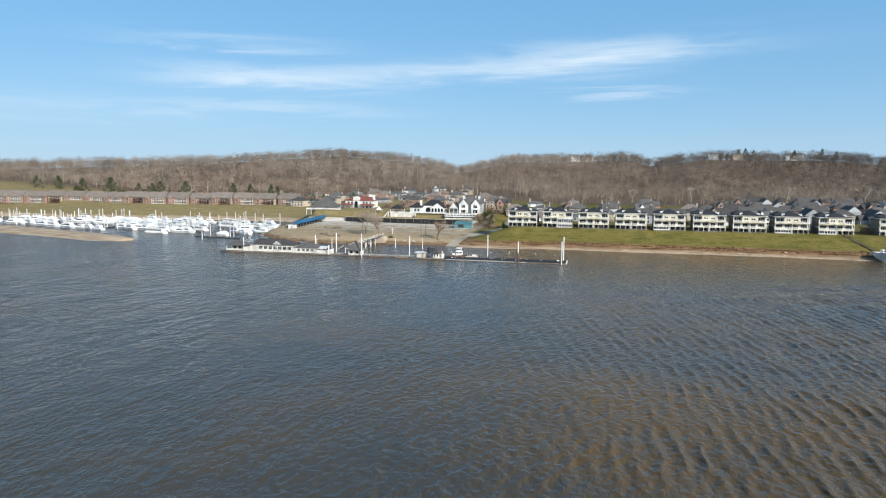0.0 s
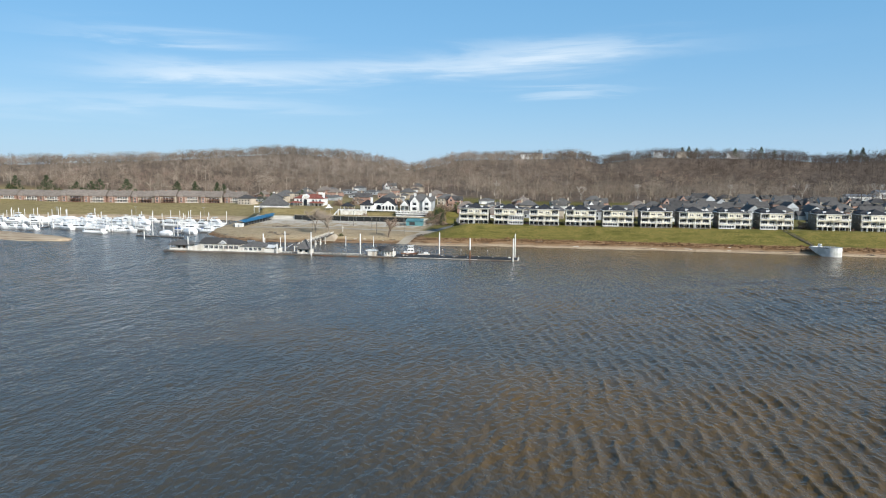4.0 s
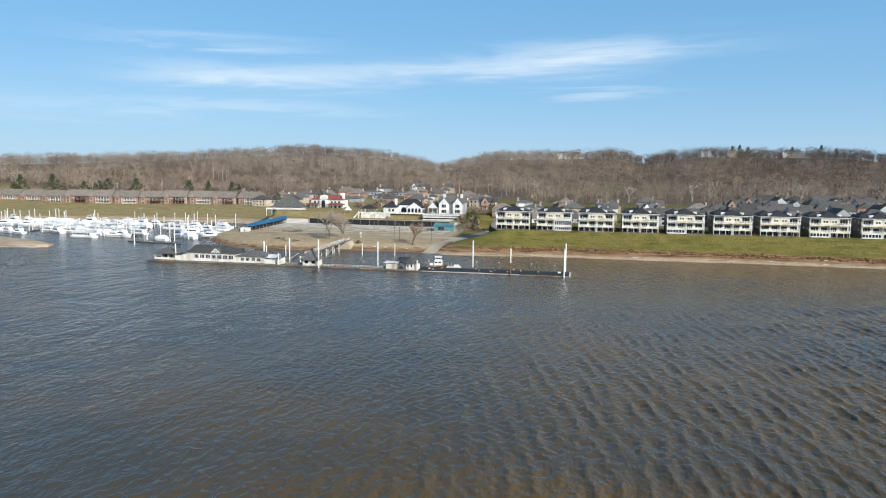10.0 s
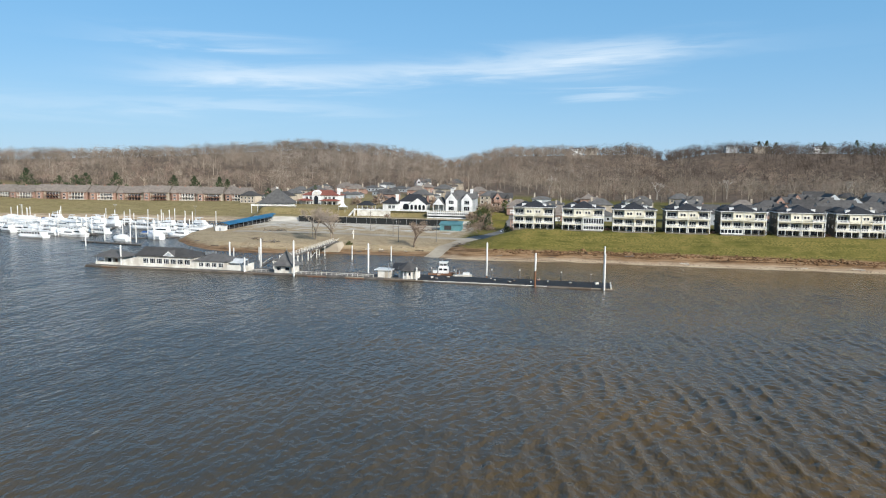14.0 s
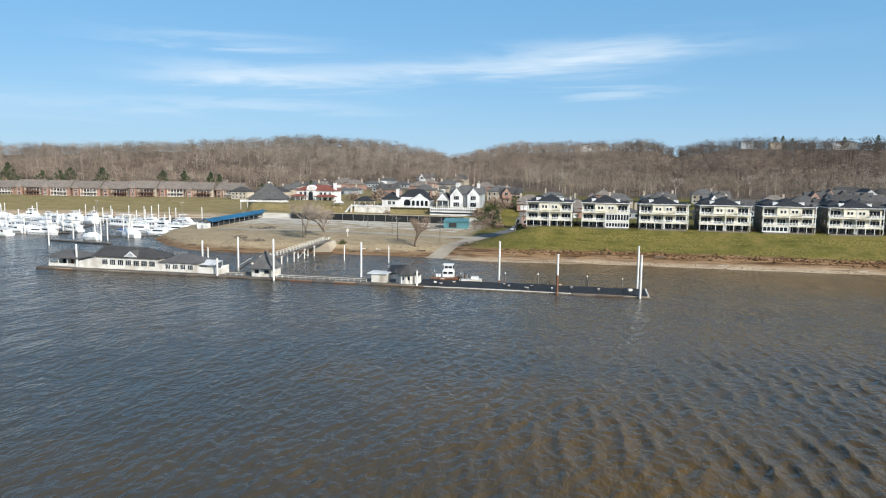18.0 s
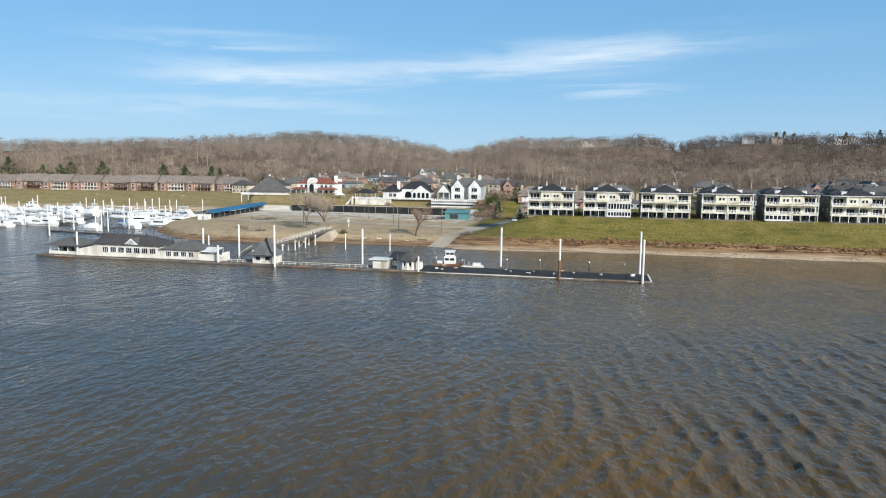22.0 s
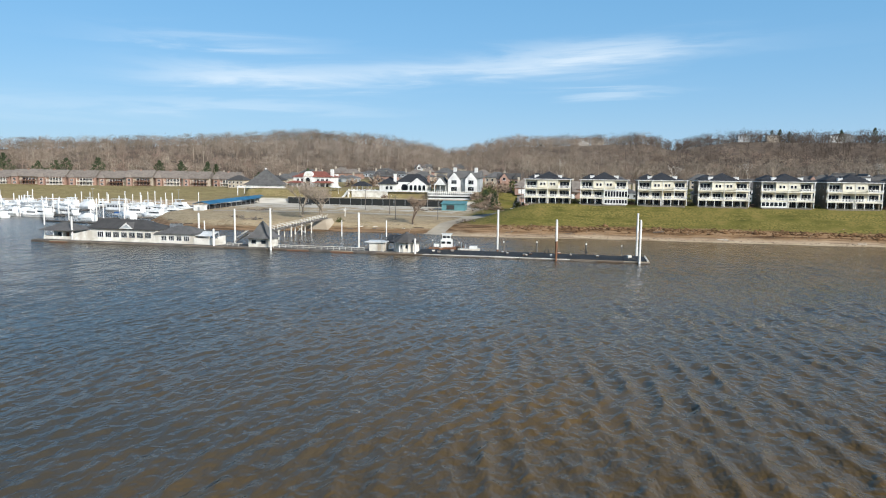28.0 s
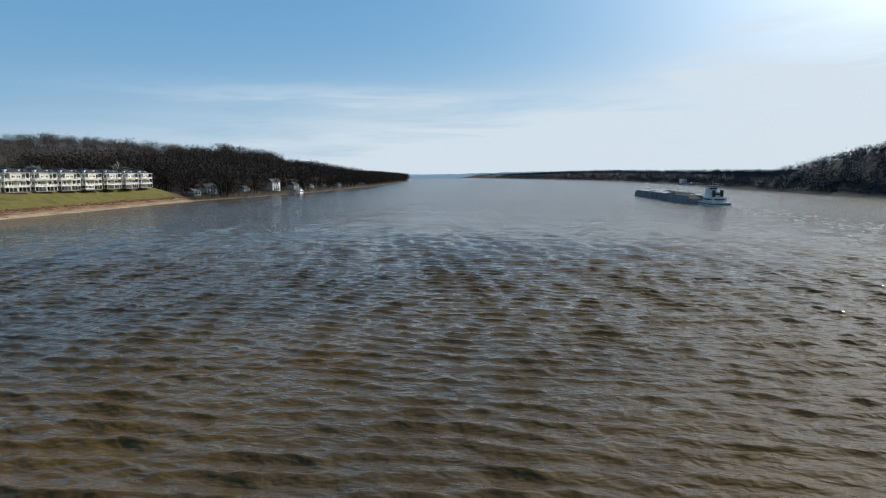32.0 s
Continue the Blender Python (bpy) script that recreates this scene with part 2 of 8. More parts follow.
def ground_material():
    """Grass, mud and gravel by height over the river and by stretch of bank."""
    mt = bpy.data.materials.new("bank_ground")
    mt.use_nodes = True
    nt = mt.node_tree
    N, L = nt.nodes.new, nt.links.new
    b = nt.nodes["Principled BSDF"]
    co, sep = N("ShaderNodeNewGeometry"), N("ShaderNodeSeparateXYZ")
    L(co.outputs["Position"], sep.inputs[0])

    def noise_of(scale, detail=6, stretch=(1, 1, 1)):
        mp, n = N("ShaderNodeMapping"), N("ShaderNodeTexNoise")
        mp.inputs["Scale"].default_value = stretch
        L(co.outputs["Position"], mp.inputs[0])
        L(mp.outputs[0], n.inputs["Vector"])
        n.inputs["Scale"].default_value, n.inputs["Detail"].default_value = scale, detail
        return n.outputs[0]

    def ramp_of(value, stops):
        r = N("ShaderNodeValToRGB")
        L(value, r.inputs[0])
        while len(r.color_ramp.elements) < len(stops):
            r.color_ramp.elements.new(0.5)
        for e, (p, c) in zip(r.color_ramp.elements, stops):
            e.position, e.color = p, (*c, 1)
        return r.outputs[0]

    def mixed(f, a, c):
        x = N("ShaderNodeMix")
        x.data_type = "RGBA"
        L(f, x.inputs[0])
        L(a, x.inputs[6])
        L(c, x.inputs[7])
        return x.outputs[2]

    def span(value, lo, hi):
        r = N("ShaderNodeMapRange")
        r.interpolation_type = "SMOOTHSTEP"
        L(value, r.inputs[0])
        r.inputs[1].default_value, r.inputs[2].default_value = lo, hi
        return r.outputs[0]

    def add(a, c, k=1.0):
        x = N("ShaderNodeMath")
        x.operation = "MULTIPLY_ADD"
        L(c, x.inputs[0])
        x.inputs[1].default_value = k
        L(a, x.inputs[2])
        return x.outputs[0]

    fine, mid, wide = noise_of(1.3), noise_of(0.16), noise_of(0.02, 3)
    mown = noise_of(0.3, 8, (0.16, 1.6, 1))
    grass = mixed(span(mown, 0.3, 0.7), ramp_of(mid, ((0.3, (0.066, 0.07, 0.014)), (0.5, (0.115, 0.108, 0.023)), (0.72, (0.2, 0.155, 0.048)))),
                  ramp_of(fine, ((0.35, (0.09, 0.09, 0.019)), (0.65, (0.23, 0.18, 0.054)))))
    dry = mixed(span(noise_of(0.35, 8, (0.3, 1.2, 1)), 0.38, 0.66), ramp_of(mid, ((0.3, (0.27, 0.195, 0.105)), (0.52, (0.44, 0.34, 0.21)), (0.75, (0.24, 0.19, 0.085)))),
                ramp_of(fine, ((0.35, (0.2, 0.15, 0.08)), (0.65, (0.5, 0.4, 0.27)))))
    gravel = ramp_of(noise_of(0.14, 9, (0.3, 2.4, 1)), ((0.3, (0.26, 0.225, 0.17)), (0.45, (0.5, 0.455, 0.385)), (0.58, (0.6, 0.56, 0.49)), (0.72, (0.34, 0.29, 0.215))))
    layered = noise_of(0.5, 7, (0.12, 1, 3.5))
    mud = ramp_of(layered, ((0.32, (0.065, 0.036, 0.018)), (0.46, (0.19, 0.112, 0.055)), (0.58, (0.3, 0.195, 0.11)), (0.72, (0.115, 0.065, 0.033))))
    wet = ramp_of(layered, ((0.3, (0.2, 0.135, 0.08)), (0.5, (0.44, 0.34, 0.23)), (0.68, (0.56, 0.46, 0.33))))
    z = add(sep.outputs[2], mid, 1.6)
    x = add(sep.outputs[0], mid, 12.0)
    bank = mixed(span(add(z, layered, 1.8), 2.0, 3.3), wet, mud)
    upland = mixed(span(add(z, fine, 1.4), 4.9, 5.6), bank, grass)
    straw = mixed(span(mown, 0.35, 0.65), ramp_of(mid, ((0.3, (0.17, 0.145, 0.05)), (0.55, (0.3, 0.24, 0.115)), (0.75, (0.17, 0.15, 0.05)))), ramp_of(fine, ((0.35, (0.15, 0.125, 0.045)), (0.65, (0.3, 0.23, 0.12)))))
    lot = mixed(span(z, 5.15, 5.5), mixed(span(z, 1.5, 2.7), mud, dry), gravel)
    lot = mixed(span(z, 8.0, 9.0), lot, straw)
    left = mixed(span(z, 2.6, 4.2), wet, straw)
    land = mixed(span(x, -235, -205), left, lot)
    land = mixed(span(x, -54, -48), land, upland)
    # headland floor, with the shade below its trees put into the colour
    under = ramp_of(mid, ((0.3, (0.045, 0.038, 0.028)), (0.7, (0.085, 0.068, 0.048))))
    far = ramp_of(mid, ((0.3, (0.1, 0.072, 0.05)), (0.7, (0.19, 0.14, 0.1))))
    y = add(sep.outputs[1], mid, 30.0)
    south = N("ShaderNodeMath")
    south.operation = "MULTIPLY"
    L(y, south.inputs[0])
    south.inputs[1].default_value = -1
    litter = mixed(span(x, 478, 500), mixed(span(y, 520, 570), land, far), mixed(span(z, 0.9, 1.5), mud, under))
    # floor of the southern bank, painted dark for its unlit slope
    shade_side = ramp_of(mid, ((0.3, (0.03, 0.027, 0.024)), (0.7, (0.05, 0.042, 0.035))))
    L(mixed(span(south.outputs[0], 120, 140), litter, shade_side), b.inputs["Base Color"])
    b.inputs["Roughness"].default_value, b.inputs["Specular IOR Level"].default_value = 0.9, 0.2
    bp = N("ShaderNodeBump")
    L(add(layered, fine, 0.6), bp.inputs["Height"])
    bp.inputs["Strength"].default_value, bp.inputs["Distance"].default_value = 0.6, 0.35
    L(bp.outputs[0], b.inputs["Normal"])
    return mt


def water_material():
    mt = bpy.data.materials.new("river_water")
    mt.use_nodes = True
    nt = mt.node_tree
    N, L = nt.nodes.new, nt.links.new
    b = nt.nodes["Principled BSDF"]
    co = N("ShaderNodeTexCoord")

    def noise_of(scale, detail, stretch, rough=0.55):
        mp, n = N("ShaderNodeMapping"), N("ShaderNodeTexNoise")
        mp.inputs["Scale"].default_value = stretch
        L(co.outputs["Object"], mp.inputs[0])
        L(mp.outputs[0], n.inputs["Vector"])
        n.inputs["Scale"].default_value, n.inputs["Detail"].default_value, n.inputs["Roughness"].default_value = scale, detail, rough
        n.inputs["Distortion"].default_value = 0.15
        return n.outputs[0]

    # silt tone, greyed towards the marina to imitate the stronger sky reflection there
    silt = noise_of(0.012, 5, (1, 1.6, 1))
    place, drift, water_tone = N("ShaderNodeSeparateXYZ"), N("ShaderNodeMapRange"), N("ShaderNodeMath")
    L(co.outputs["Object"], place.inputs[0])
    L(place.outputs[0], drift.inputs[0])
    drift.inputs[1].default_value, drift.inputs[2].default_value, drift.inputs[3].default_value, drift.inputs[4].default_value = -90, 60, -0.22, 0.08
    L(silt, water_tone.inputs[0])
    L(drift.outputs[0], water_tone.inputs[1])
    r = N("ShaderNodeValToRGB")
    L(water_tone.outputs[0], r.inputs[0])
    r.color_ramp.elements[0].position, r.color_ramp.elements[0].color = 0.3, (0.06, 0.054, 0.042, 1)
    r.color_ramp.elements[1].position, r.color_ramp.elements[1].color = 0.62, (0.112, 0.069, 0.023, 1)
    L(r.outputs[0], b.inputs["Base Color"])
    b.inputs["IOR"].default_value = 1.33
    # ripples too fine to model widen the reflection away from the modelled reach
    span, far = N("ShaderNodeVectorMath"), N("ShaderNodeMapRange")
    span.operation = "DISTANCE"
    L(co.outputs["Object"], span.inputs[0])
    span.inputs[1].default_value = (40, 20, 0)
    L(span.outputs["Value"], far.inputs[0])
    far.inputs[1].default_value, far.inputs[2].default_value, far.inputs[3].default_value, far.inputs[4].default_value = 75, 380, 0.08, 0.16
    L(far.outputs[0], b.inputs["Roughness"])
    # reflection set weaker in mid-river, rising to full strength farther out
    shine = N("ShaderNodeMapRange")
    L(span.outputs["Value"], shine.inputs[0])
    shine.inputs[1].default_value, shine.inputs[2].default_value, shine.inputs[3].default_value, shine.inputs[4].default_value = 60, 260, 0.2, 0.5
    L(shine.outputs[0], b.inputs["Specular IOR Level"])
    chop = noise_of(0.75, 2, (1.0, 0.6, 1))
    ripple = noise_of(2.3, 2, (1.0, 0.7, 1))
    swell = noise_of(0.22, 2, (1.0, 0.5, 1))
    gust = noise_of(0.035, 3, (1.0, 0.4, 1))

    def plus(a, k, c):
        n = N("ShaderNodeMath")
        n.operation = "MULTIPLY_ADD"
        L(a, n.inputs[0])
        n.inputs[1].default_value = k
        L(c, n.inputs[2])
        return n

    add = plus(gust, 4.0, plus(swell, 1.5, plus(ripple, 0.16, chop).outputs[0]).outputs[0])
    bp = N("ShaderNodeBump")
    L(add.outputs[0], bp.inputs["Height"])
    bp.inputs["Strength"].default_value = 1.0
    rise = N("ShaderNodeMapRange")
    L(span.outputs["Value"], rise.inputs[0])
    rise.inputs[1].default_value, rise.inputs[2].default_value, rise.inputs[3].default_value, rise.inputs[4].default_value = 70, 380, WATER_CHOP, WATER_CHOP * 2.3
    L(rise.outputs[0], bp.inputs["Distance"])
    L(bp.outputs[0], b.inputs["Normal"])
    return mt


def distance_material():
    mt = bpy.data.materials.new("far_hills_glow")
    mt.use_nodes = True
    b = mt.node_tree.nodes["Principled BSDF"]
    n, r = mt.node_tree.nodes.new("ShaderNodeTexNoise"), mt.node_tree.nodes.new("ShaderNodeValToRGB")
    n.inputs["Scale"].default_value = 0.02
    # pale blue emission stands in for the haze over the hills
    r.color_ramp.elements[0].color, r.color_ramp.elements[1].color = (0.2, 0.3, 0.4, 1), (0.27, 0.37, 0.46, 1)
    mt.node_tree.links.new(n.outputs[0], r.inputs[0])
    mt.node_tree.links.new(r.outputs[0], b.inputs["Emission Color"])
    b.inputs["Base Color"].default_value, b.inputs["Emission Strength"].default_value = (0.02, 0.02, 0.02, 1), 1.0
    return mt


WATER_CHOP = 0.34
M = {
    "ground": ground_material(), "water": water_material(),
    "cream": material("cream_siding", (0.76, 0.71, 0.565), 0.6, 0.06, 3.0, 0.1, objects=0.04),
    "white": material("white_paint", (0.8, 0.79, 0.76), 0.45, 0.05, 2.0),
    "white_wood": material("weathered_white_boards", (0.76, 0.73, 0.66), 0.7, 0.14, 2.5, 0.2, second=(0.55, 0.5, 0.42)),
    "shingle_black": material("dark_asphalt_shingles", (0.028, 0.03, 0.036), 0.85, 0.25, 5.0, 0.5, 12),
    "shingle_slate": material("slate_asphalt_shingles", (0.088, 0.083, 0.08), 0.85, 0.25, 4.0, 0.5, 10, objects=0.3),
    # dark taupe that carries the shade of side walls and ground floor
    "siding_shaded": material("shaded_taupe_siding", (0.2, 0.175, 0.13), 0.8, 0.15, 2.0, 0.2),
    "shingle_grey": material("grey_asphalt_shingles", (0.13, 0.125, 0.12), 0.85, 0.25, 4.0, 0.5, 10, objects=0.15),
    "shingle_brown": material("brown_asphalt_shingles", (0.23, 0.195, 0.165), 0.85, 0.25, 4.0, 0.5, 10, objects=0.08),
    "red_tile": material("red_clay_roof_tiles", (0.25, 0.085, 0.06), 0.8, 0.2, 5.0, 0.5, 9),
    "brick": material("red_brick", (0.36, 0.225, 0.17), 0.85, 0.2, 6.0, 0.3, objects=0.1),
    "siding_grey": material("grey_siding", (0.4, 0.42, 0.43), 0.7, 0.08, 3.0, objects=0.2),
    "siding_tan": material("tan_siding", (0.48, 0.41, 0.32), 0.75, 0.1, 3.0, objects=0.2),
    "glass": material("window_glass", (0.02, 0.024, 0.03), 0.06, 0.2, 0.5, spec=0.8),
    "dark": material("dark_trim", (0.03, 0.03, 0.03), 0.6, 0.2, 2.0),
    "deck_wood": material("grey_deck_boards", (0.16, 0.14, 0.12), 0.85, 0.3, 3.0, 0.4, second=(0.09, 0.08, 0.07)),
    "black_mat": material("black_wet_decking", (0.022, 0.022, 0.023), 0.75, 0.35, 2.0, 0.6),
    "brown_wood": material("brown_stained_wood", (0.17, 0.08, 0.045), 0.8, 0.25, 3.0),
    "steel_white": material("white_painted_steel_pile", (0.76, 0.75, 0.72), 0.5, 0.1, 1.2, second=(0.6, 0.55, 0.48)),
    "steel_rust": material("rusted_steel", (0.2, 0.095, 0.05), 0.85, 0.35, 1.5, 0.3),
    "steel_grey": material("galvanised_steel", (0.4, 0.41, 0.42), 0.45, 0.15, 2.0, metal=0.6),
    "concrete": material("pale_concrete", (0.43, 0.37, 0.285), 0.9, 0.15, 0.6, 0.3, second=(0.32, 0.265, 0.195)),
    "asphalt": material("worn_asphalt", (0.17, 0.165, 0.155), 0.9, 0.2, 0.8, 0.2),
    "gel": material("white_gelcoat", (0.88, 0.88, 0.87), 0.3, 0.04, 1.0, objects=0.04),
    "wrap": material("white_shrink_wrap", (0.9, 0.9, 0.89), 0.5, 0.05, 1.5, 0.4, 2.0),
    "blue_roof": material("blue_metal_roof", (0.03, 0.16, 0.3), 0.4, 0.12, 1.0, metal=0.2),
    "blue_cover": material("blue_canvas", (0.03, 0.1, 0.3), 0.7, 0.1, 2.0),
    "teal": material("teal_painted_boards", (0.1, 0.25, 0.27), 0.7, 0.15, 1.5),
    "screen": material("black_screen_fabric", (0.016, 0.018, 0.018), 0.9, 0.3, 0.4, 0.3),
    "hull": material("stained_white_hull", (0.78, 0.77, 0.74), 0.5, 0.12, 0.5, second=(0.5, 0.5, 0.47), coarse=0.5),
    "barge": material("weathered_barge_steel", (0.2, 0.22, 0.25), 0.7, 0.2, 0.3, second=(0.13, 0.12, 0.12), coarse=0.4),
    "bark": material("grey_brown_bark", (0.13, 0.095, 0.068), 0.95, 0.3, 2.0, islands=0.2),
    "bark_grey": material("pale_grey_bark", (0.26, 0.21, 0.16), 0.95, 0.25, 1.0, islands=0.15),
    "bark_pale": material("pale_sycamore_bark", (0.5, 0.46, 0.4), 0.9, 0.2, 0.6, second=(0.28, 0.24, 0.2)),
    "twig_brown": material("bare_brown_twigs", (0.31, 0.225, 0.16), 0.95, 0.2, 0.05, islands=0.2, second=(0.27, 0.2, 0.15)),
    "twig_grey": material("bare_grey_twigs", (0.38, 0.31, 0.245), 0.95, 0.2, 0.05, islands=0.2),
    "twig_red": material("bare_reddish_twigs", (0.3, 0.185, 0.14), 0.95, 0.2, 0.05, islands=0.2),
    "wood_brown": material("brown_winter_crowns", (0.27, 0.215, 0.168), 0.95, 0.15, 0.02, islands=0.14, tone=0.38, spec=0.05),
    "wood_grey": material("grey_winter_crowns", (0.29, 0.245, 0.2), 0.95, 0.15, 0.02, islands=0.14, tone=0.38, spec=0.05),
    "wood_red": material("reddish_winter_crowns", (0.27, 0.195, 0.155), 0.95, 0.15, 0.02, islands=0.14, tone=0.38, spec=0.05),
    "wood_pale": material("pale_winter_crowns", (0.32, 0.265, 0.205), 0.95, 0.15, 0.02, islands=0.14, tone=0.32, spec=0.05),
    "wood_umber": material("umber_winter_crowns", (0.125, 0.1, 0.082), 0.95, 0.15, 0.02, islands=0.14, tone=0.3, spec=0.0),
    # the headland's backlit darkness is put into the crown colour
    "wood_backlit": material("backlit_winter_crowns", (0.065, 0.053, 0.045), 0.95, 0.15, 0.02, islands=0.2, tone=0.35, spec=0.0),
    # slate blue paints distance haze and backlit shade into far crowns
    "wood_hazed": material("hazed_winter_crowns", (0.052, 0.062, 0.075), 0.95, 0.15, 0.02, islands=0.15, tone=0.25, spec=0.0),
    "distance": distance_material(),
    "needles": material("dark_green_needles", (0.055, 0.078, 0.03), 0.9, 0.35, 1.0, islands=0.3),
    "shrub": material("olive_shrub_leaves", (0.09, 0.1, 0.03), 0.9, 0.3, 1.0, islands=0.3),
    "rock": material("brown_bank_stones", (0.27, 0.21, 0.15), 0.95, 0.3, 1.0, 0.4, islands=0.3, spec=0.1),
    "clod": material("brown_earth_clods", (0.17, 0.1, 0.052), 0.95, 0.3, 1.5, 0.4, islands=0.35, spec=0.1),
    "foam": material("white_wake_foam", (0.42, 0.42, 0.4), 0.6, 0.2, 0.6),
}

# ---- mesh helpers ----
def part(name, bm, mat, parent=None, label="", smooth=False):
    """Links a bmesh as one mesh object, under a thing or under a part."""
    me = bpy.data.meshes.new(name)
    bm.to_mesh(me)
    bm.free()
    me.materials.append(M[mat])
    if smooth:
        me.shade_smooth()
    ob = new(name, me)
    if parent is not None:
        ob.parent = parent
    if label:
        ob["label"] = label
    return ob


def raw(name, verts, faces, mat, parent=None, label=""):
    """Links vertices and triangles (numpy arrays) as one mesh object."""
    me = bpy.data.meshes.new(name)
    nf, k = faces.shape
    me.vertices.add(len(verts))
    me.vertices.foreach_set("co", np.ascontiguousarray(verts, dtype=np.float32).ravel())
    me.loops.add(nf * k)
    me.loops.foreach_set("vertex_index", np.ascontiguousarray(faces, dtype=np.int32).ravel())
    me.polygons.add(nf)
    me.polygons.foreach_set("loop_start", np.arange(0, nf * k, k, dtype=np.int32))
    me.update(calc_edges=True)
    me.materials.append(M[mat])
    ob = new(name, me)
    if parent is not None:
        ob.parent = parent
    if label:
        ob["label"] = label
    return ob


def thing(name, at, rz=0.0, label="", category="", group=""):
    ob = new(name)
    ob.empty_display_size = 0.5
    ob.matrix_basis = pose(*at, 0, 0, rz)
    return tagged(ob, label, category, group)


def nb():
    return bmesh.new()


def box(bm, x0, x1, y0, y1, z0, z1):
    v = [bm.verts.new(p) for p in ((x0, y0, z0), (x1, y0, z0), (x1, y1, z0), (x0, y1, z0), (x0, y0, z1), (x1, y0, z1), (x1, y1, z1), (x0, y1, z1))]
    for f in ((3, 2, 1, 0), (4, 5, 6, 7), (0, 1, 5, 4), (1, 2, 6, 5), (2, 3, 7, 6), (3, 0, 4, 7)):
        bm.faces.new([v[i] for i in f])
    return bm


def boxes(*rows):
    bm = nb()
    for r in rows:
        box(bm, *r)
    return bm


def cyl(bm, x, y, z0, z1, r, r1=None, seg=10):
    """An upright round post from z0 to z1."""
    r1 = r if r1 is None else r1
    a, b = [], []
    for i in range(seg):
        c, s = math.cos(2 * math.pi * i / seg), math.sin(2 * math.pi * i / seg)
        a.append(bm.verts.new((x + r * c, y + r * s, z0)))
        b.append(bm.verts.new((x + r1 * c, y + r1 * s, z1)))
    for i in range(seg):
        j = (i + 1) % seg
        bm.faces.new((a[i], a[j], b[j], b[i]))
    bm.faces.new(a[::-1])
    bm.faces.new(b)
    return bm


def bar(bm, p, q, r, seg=6):
    """A round bar from p to q."""
    p, q = Vector(p), Vector(q)
    m = Matrix.Translation(p) @ (q - p).to_track_quat("Z", "Y").to_matrix().to_4x4()
    start = len(bm.verts)
    cyl(bm, 0, 0, 0, (q - p).length, r, r, seg)
    bm.verts.ensure_lookup_table()
    for v in bm.verts[start:]:
        v.co = m @ v.co
    return bm


def poly(bm, pts, faces):
    v = [bm.verts.new(p) for p in pts]
    for f in faces:
        bm.faces.new([v[i] for i in f])
    return bm


def hip(bm, x0, x1, y0, y1, z0, h, along="x", thick=0.18, cut=1.0):
    """A hipped roof with a ridge along x or y (cut 0 makes it a gable) on an eave board."""
    box(bm, x0, x1, y0, y1, z0, z0 + thick)
    z0 += thick
    cx, cy = (x0 + x1) / 2, (y0 + y1) / 2
    if along == "x":
        e = min((y1 - y0) / 2, (x1 - x0) / 2) * cut
        r0, r1 = (x0 + e, cy, z0 + h), (x1 - e, cy, z0 + h)
        fs = ((0, 1, 5, 4), (2, 3, 4, 5), (1, 2, 5), (3, 0, 4), (3, 2, 1, 0))
    else:
        e = min((y1 - y0) / 2, (x1 - x0) / 2) * cut
        r0, r1 = (cx, y0 + e, z0 + h), (cx, y1 - e, z0 + h)
        fs = ((0, 1, 4), (1, 2, 5, 4), (2, 3, 5), (3, 0, 4, 5), (3, 2, 1, 0))
    return poly(bm, [(x0, y0, z0), (x1, y0, z0), (x1, y1, z0), (x0, y1, z0), r0, r1], fs)


def smooth01(a, b, v):
    t = np.clip((np.asarray(v, float) - a) / (b - a), 0, 1)
    return t * t * (3 - 2 * t)


# ---- the land ----
SHORE_X = (-4800, -1200, -700, -454, -365, -262, -228, -210, -203, -181, -164, -144, -122, -100, -62, -46, -31, 0, 115, 170, 211, 277, 338, 425, 500, 570, 657, 747, 899, 1124, 1727, 2360, 2480, 3600, 5200)
SHORE_Y = (900, 520, 400, 380, 405, 417, 402, 310, 283, 262, 249, 245, 250, 254, 256, 249, 250, 255, 255, 252, 250, 256, 265, 281, 290, 287, 292, 297, 317, 345, 453, 566, 760, 1900, 2900)
SOUTH_X = (-4800, -600, 0, 350, 530, 627, 770, 857, 1030, 1297, 1785, 2458, 3413, 4300, 5200)
SOUTH_Y = (-420, -330, -300, -240, -215, -204, -196, -187, -186, -177, -121, 27, 313, 640, 980)
CREST_AZ = (-90, -60, -45, -34, -23, -15.5, -11.7, -7, 4, 6, 10.4, 20, 24.3, 31, 37, 42.5, 49.5, 55, 58, 62, 65, 66.5, 72, 80)
CREST_EL = (1.2, 1.6, 2.2, 2.7, 3.5, 2.9, 2.0, 3.05, 3.3, 2.8, 3.4, 3.3, 2.95, 3.2, 3.1, 2.45, 2.85, 2.6, 2.3, 1.9, 1.4, 0.8, 0.4, 0.2)


def fractal(x, y, s, seed):
    """Smooth pseudo-noise from a few sines, about -1 to 1."""
    v = 0
    for i in range(4):
        a = seed * 1.7 + i * 2.4
        v = v + np.sin((x * math.cos(a) + y * math.sin(a)) * s * (1.0 + 0.63 * i) + 3.1 * i + seed) / (1 + 0.5 * i)
    return v / 2.4


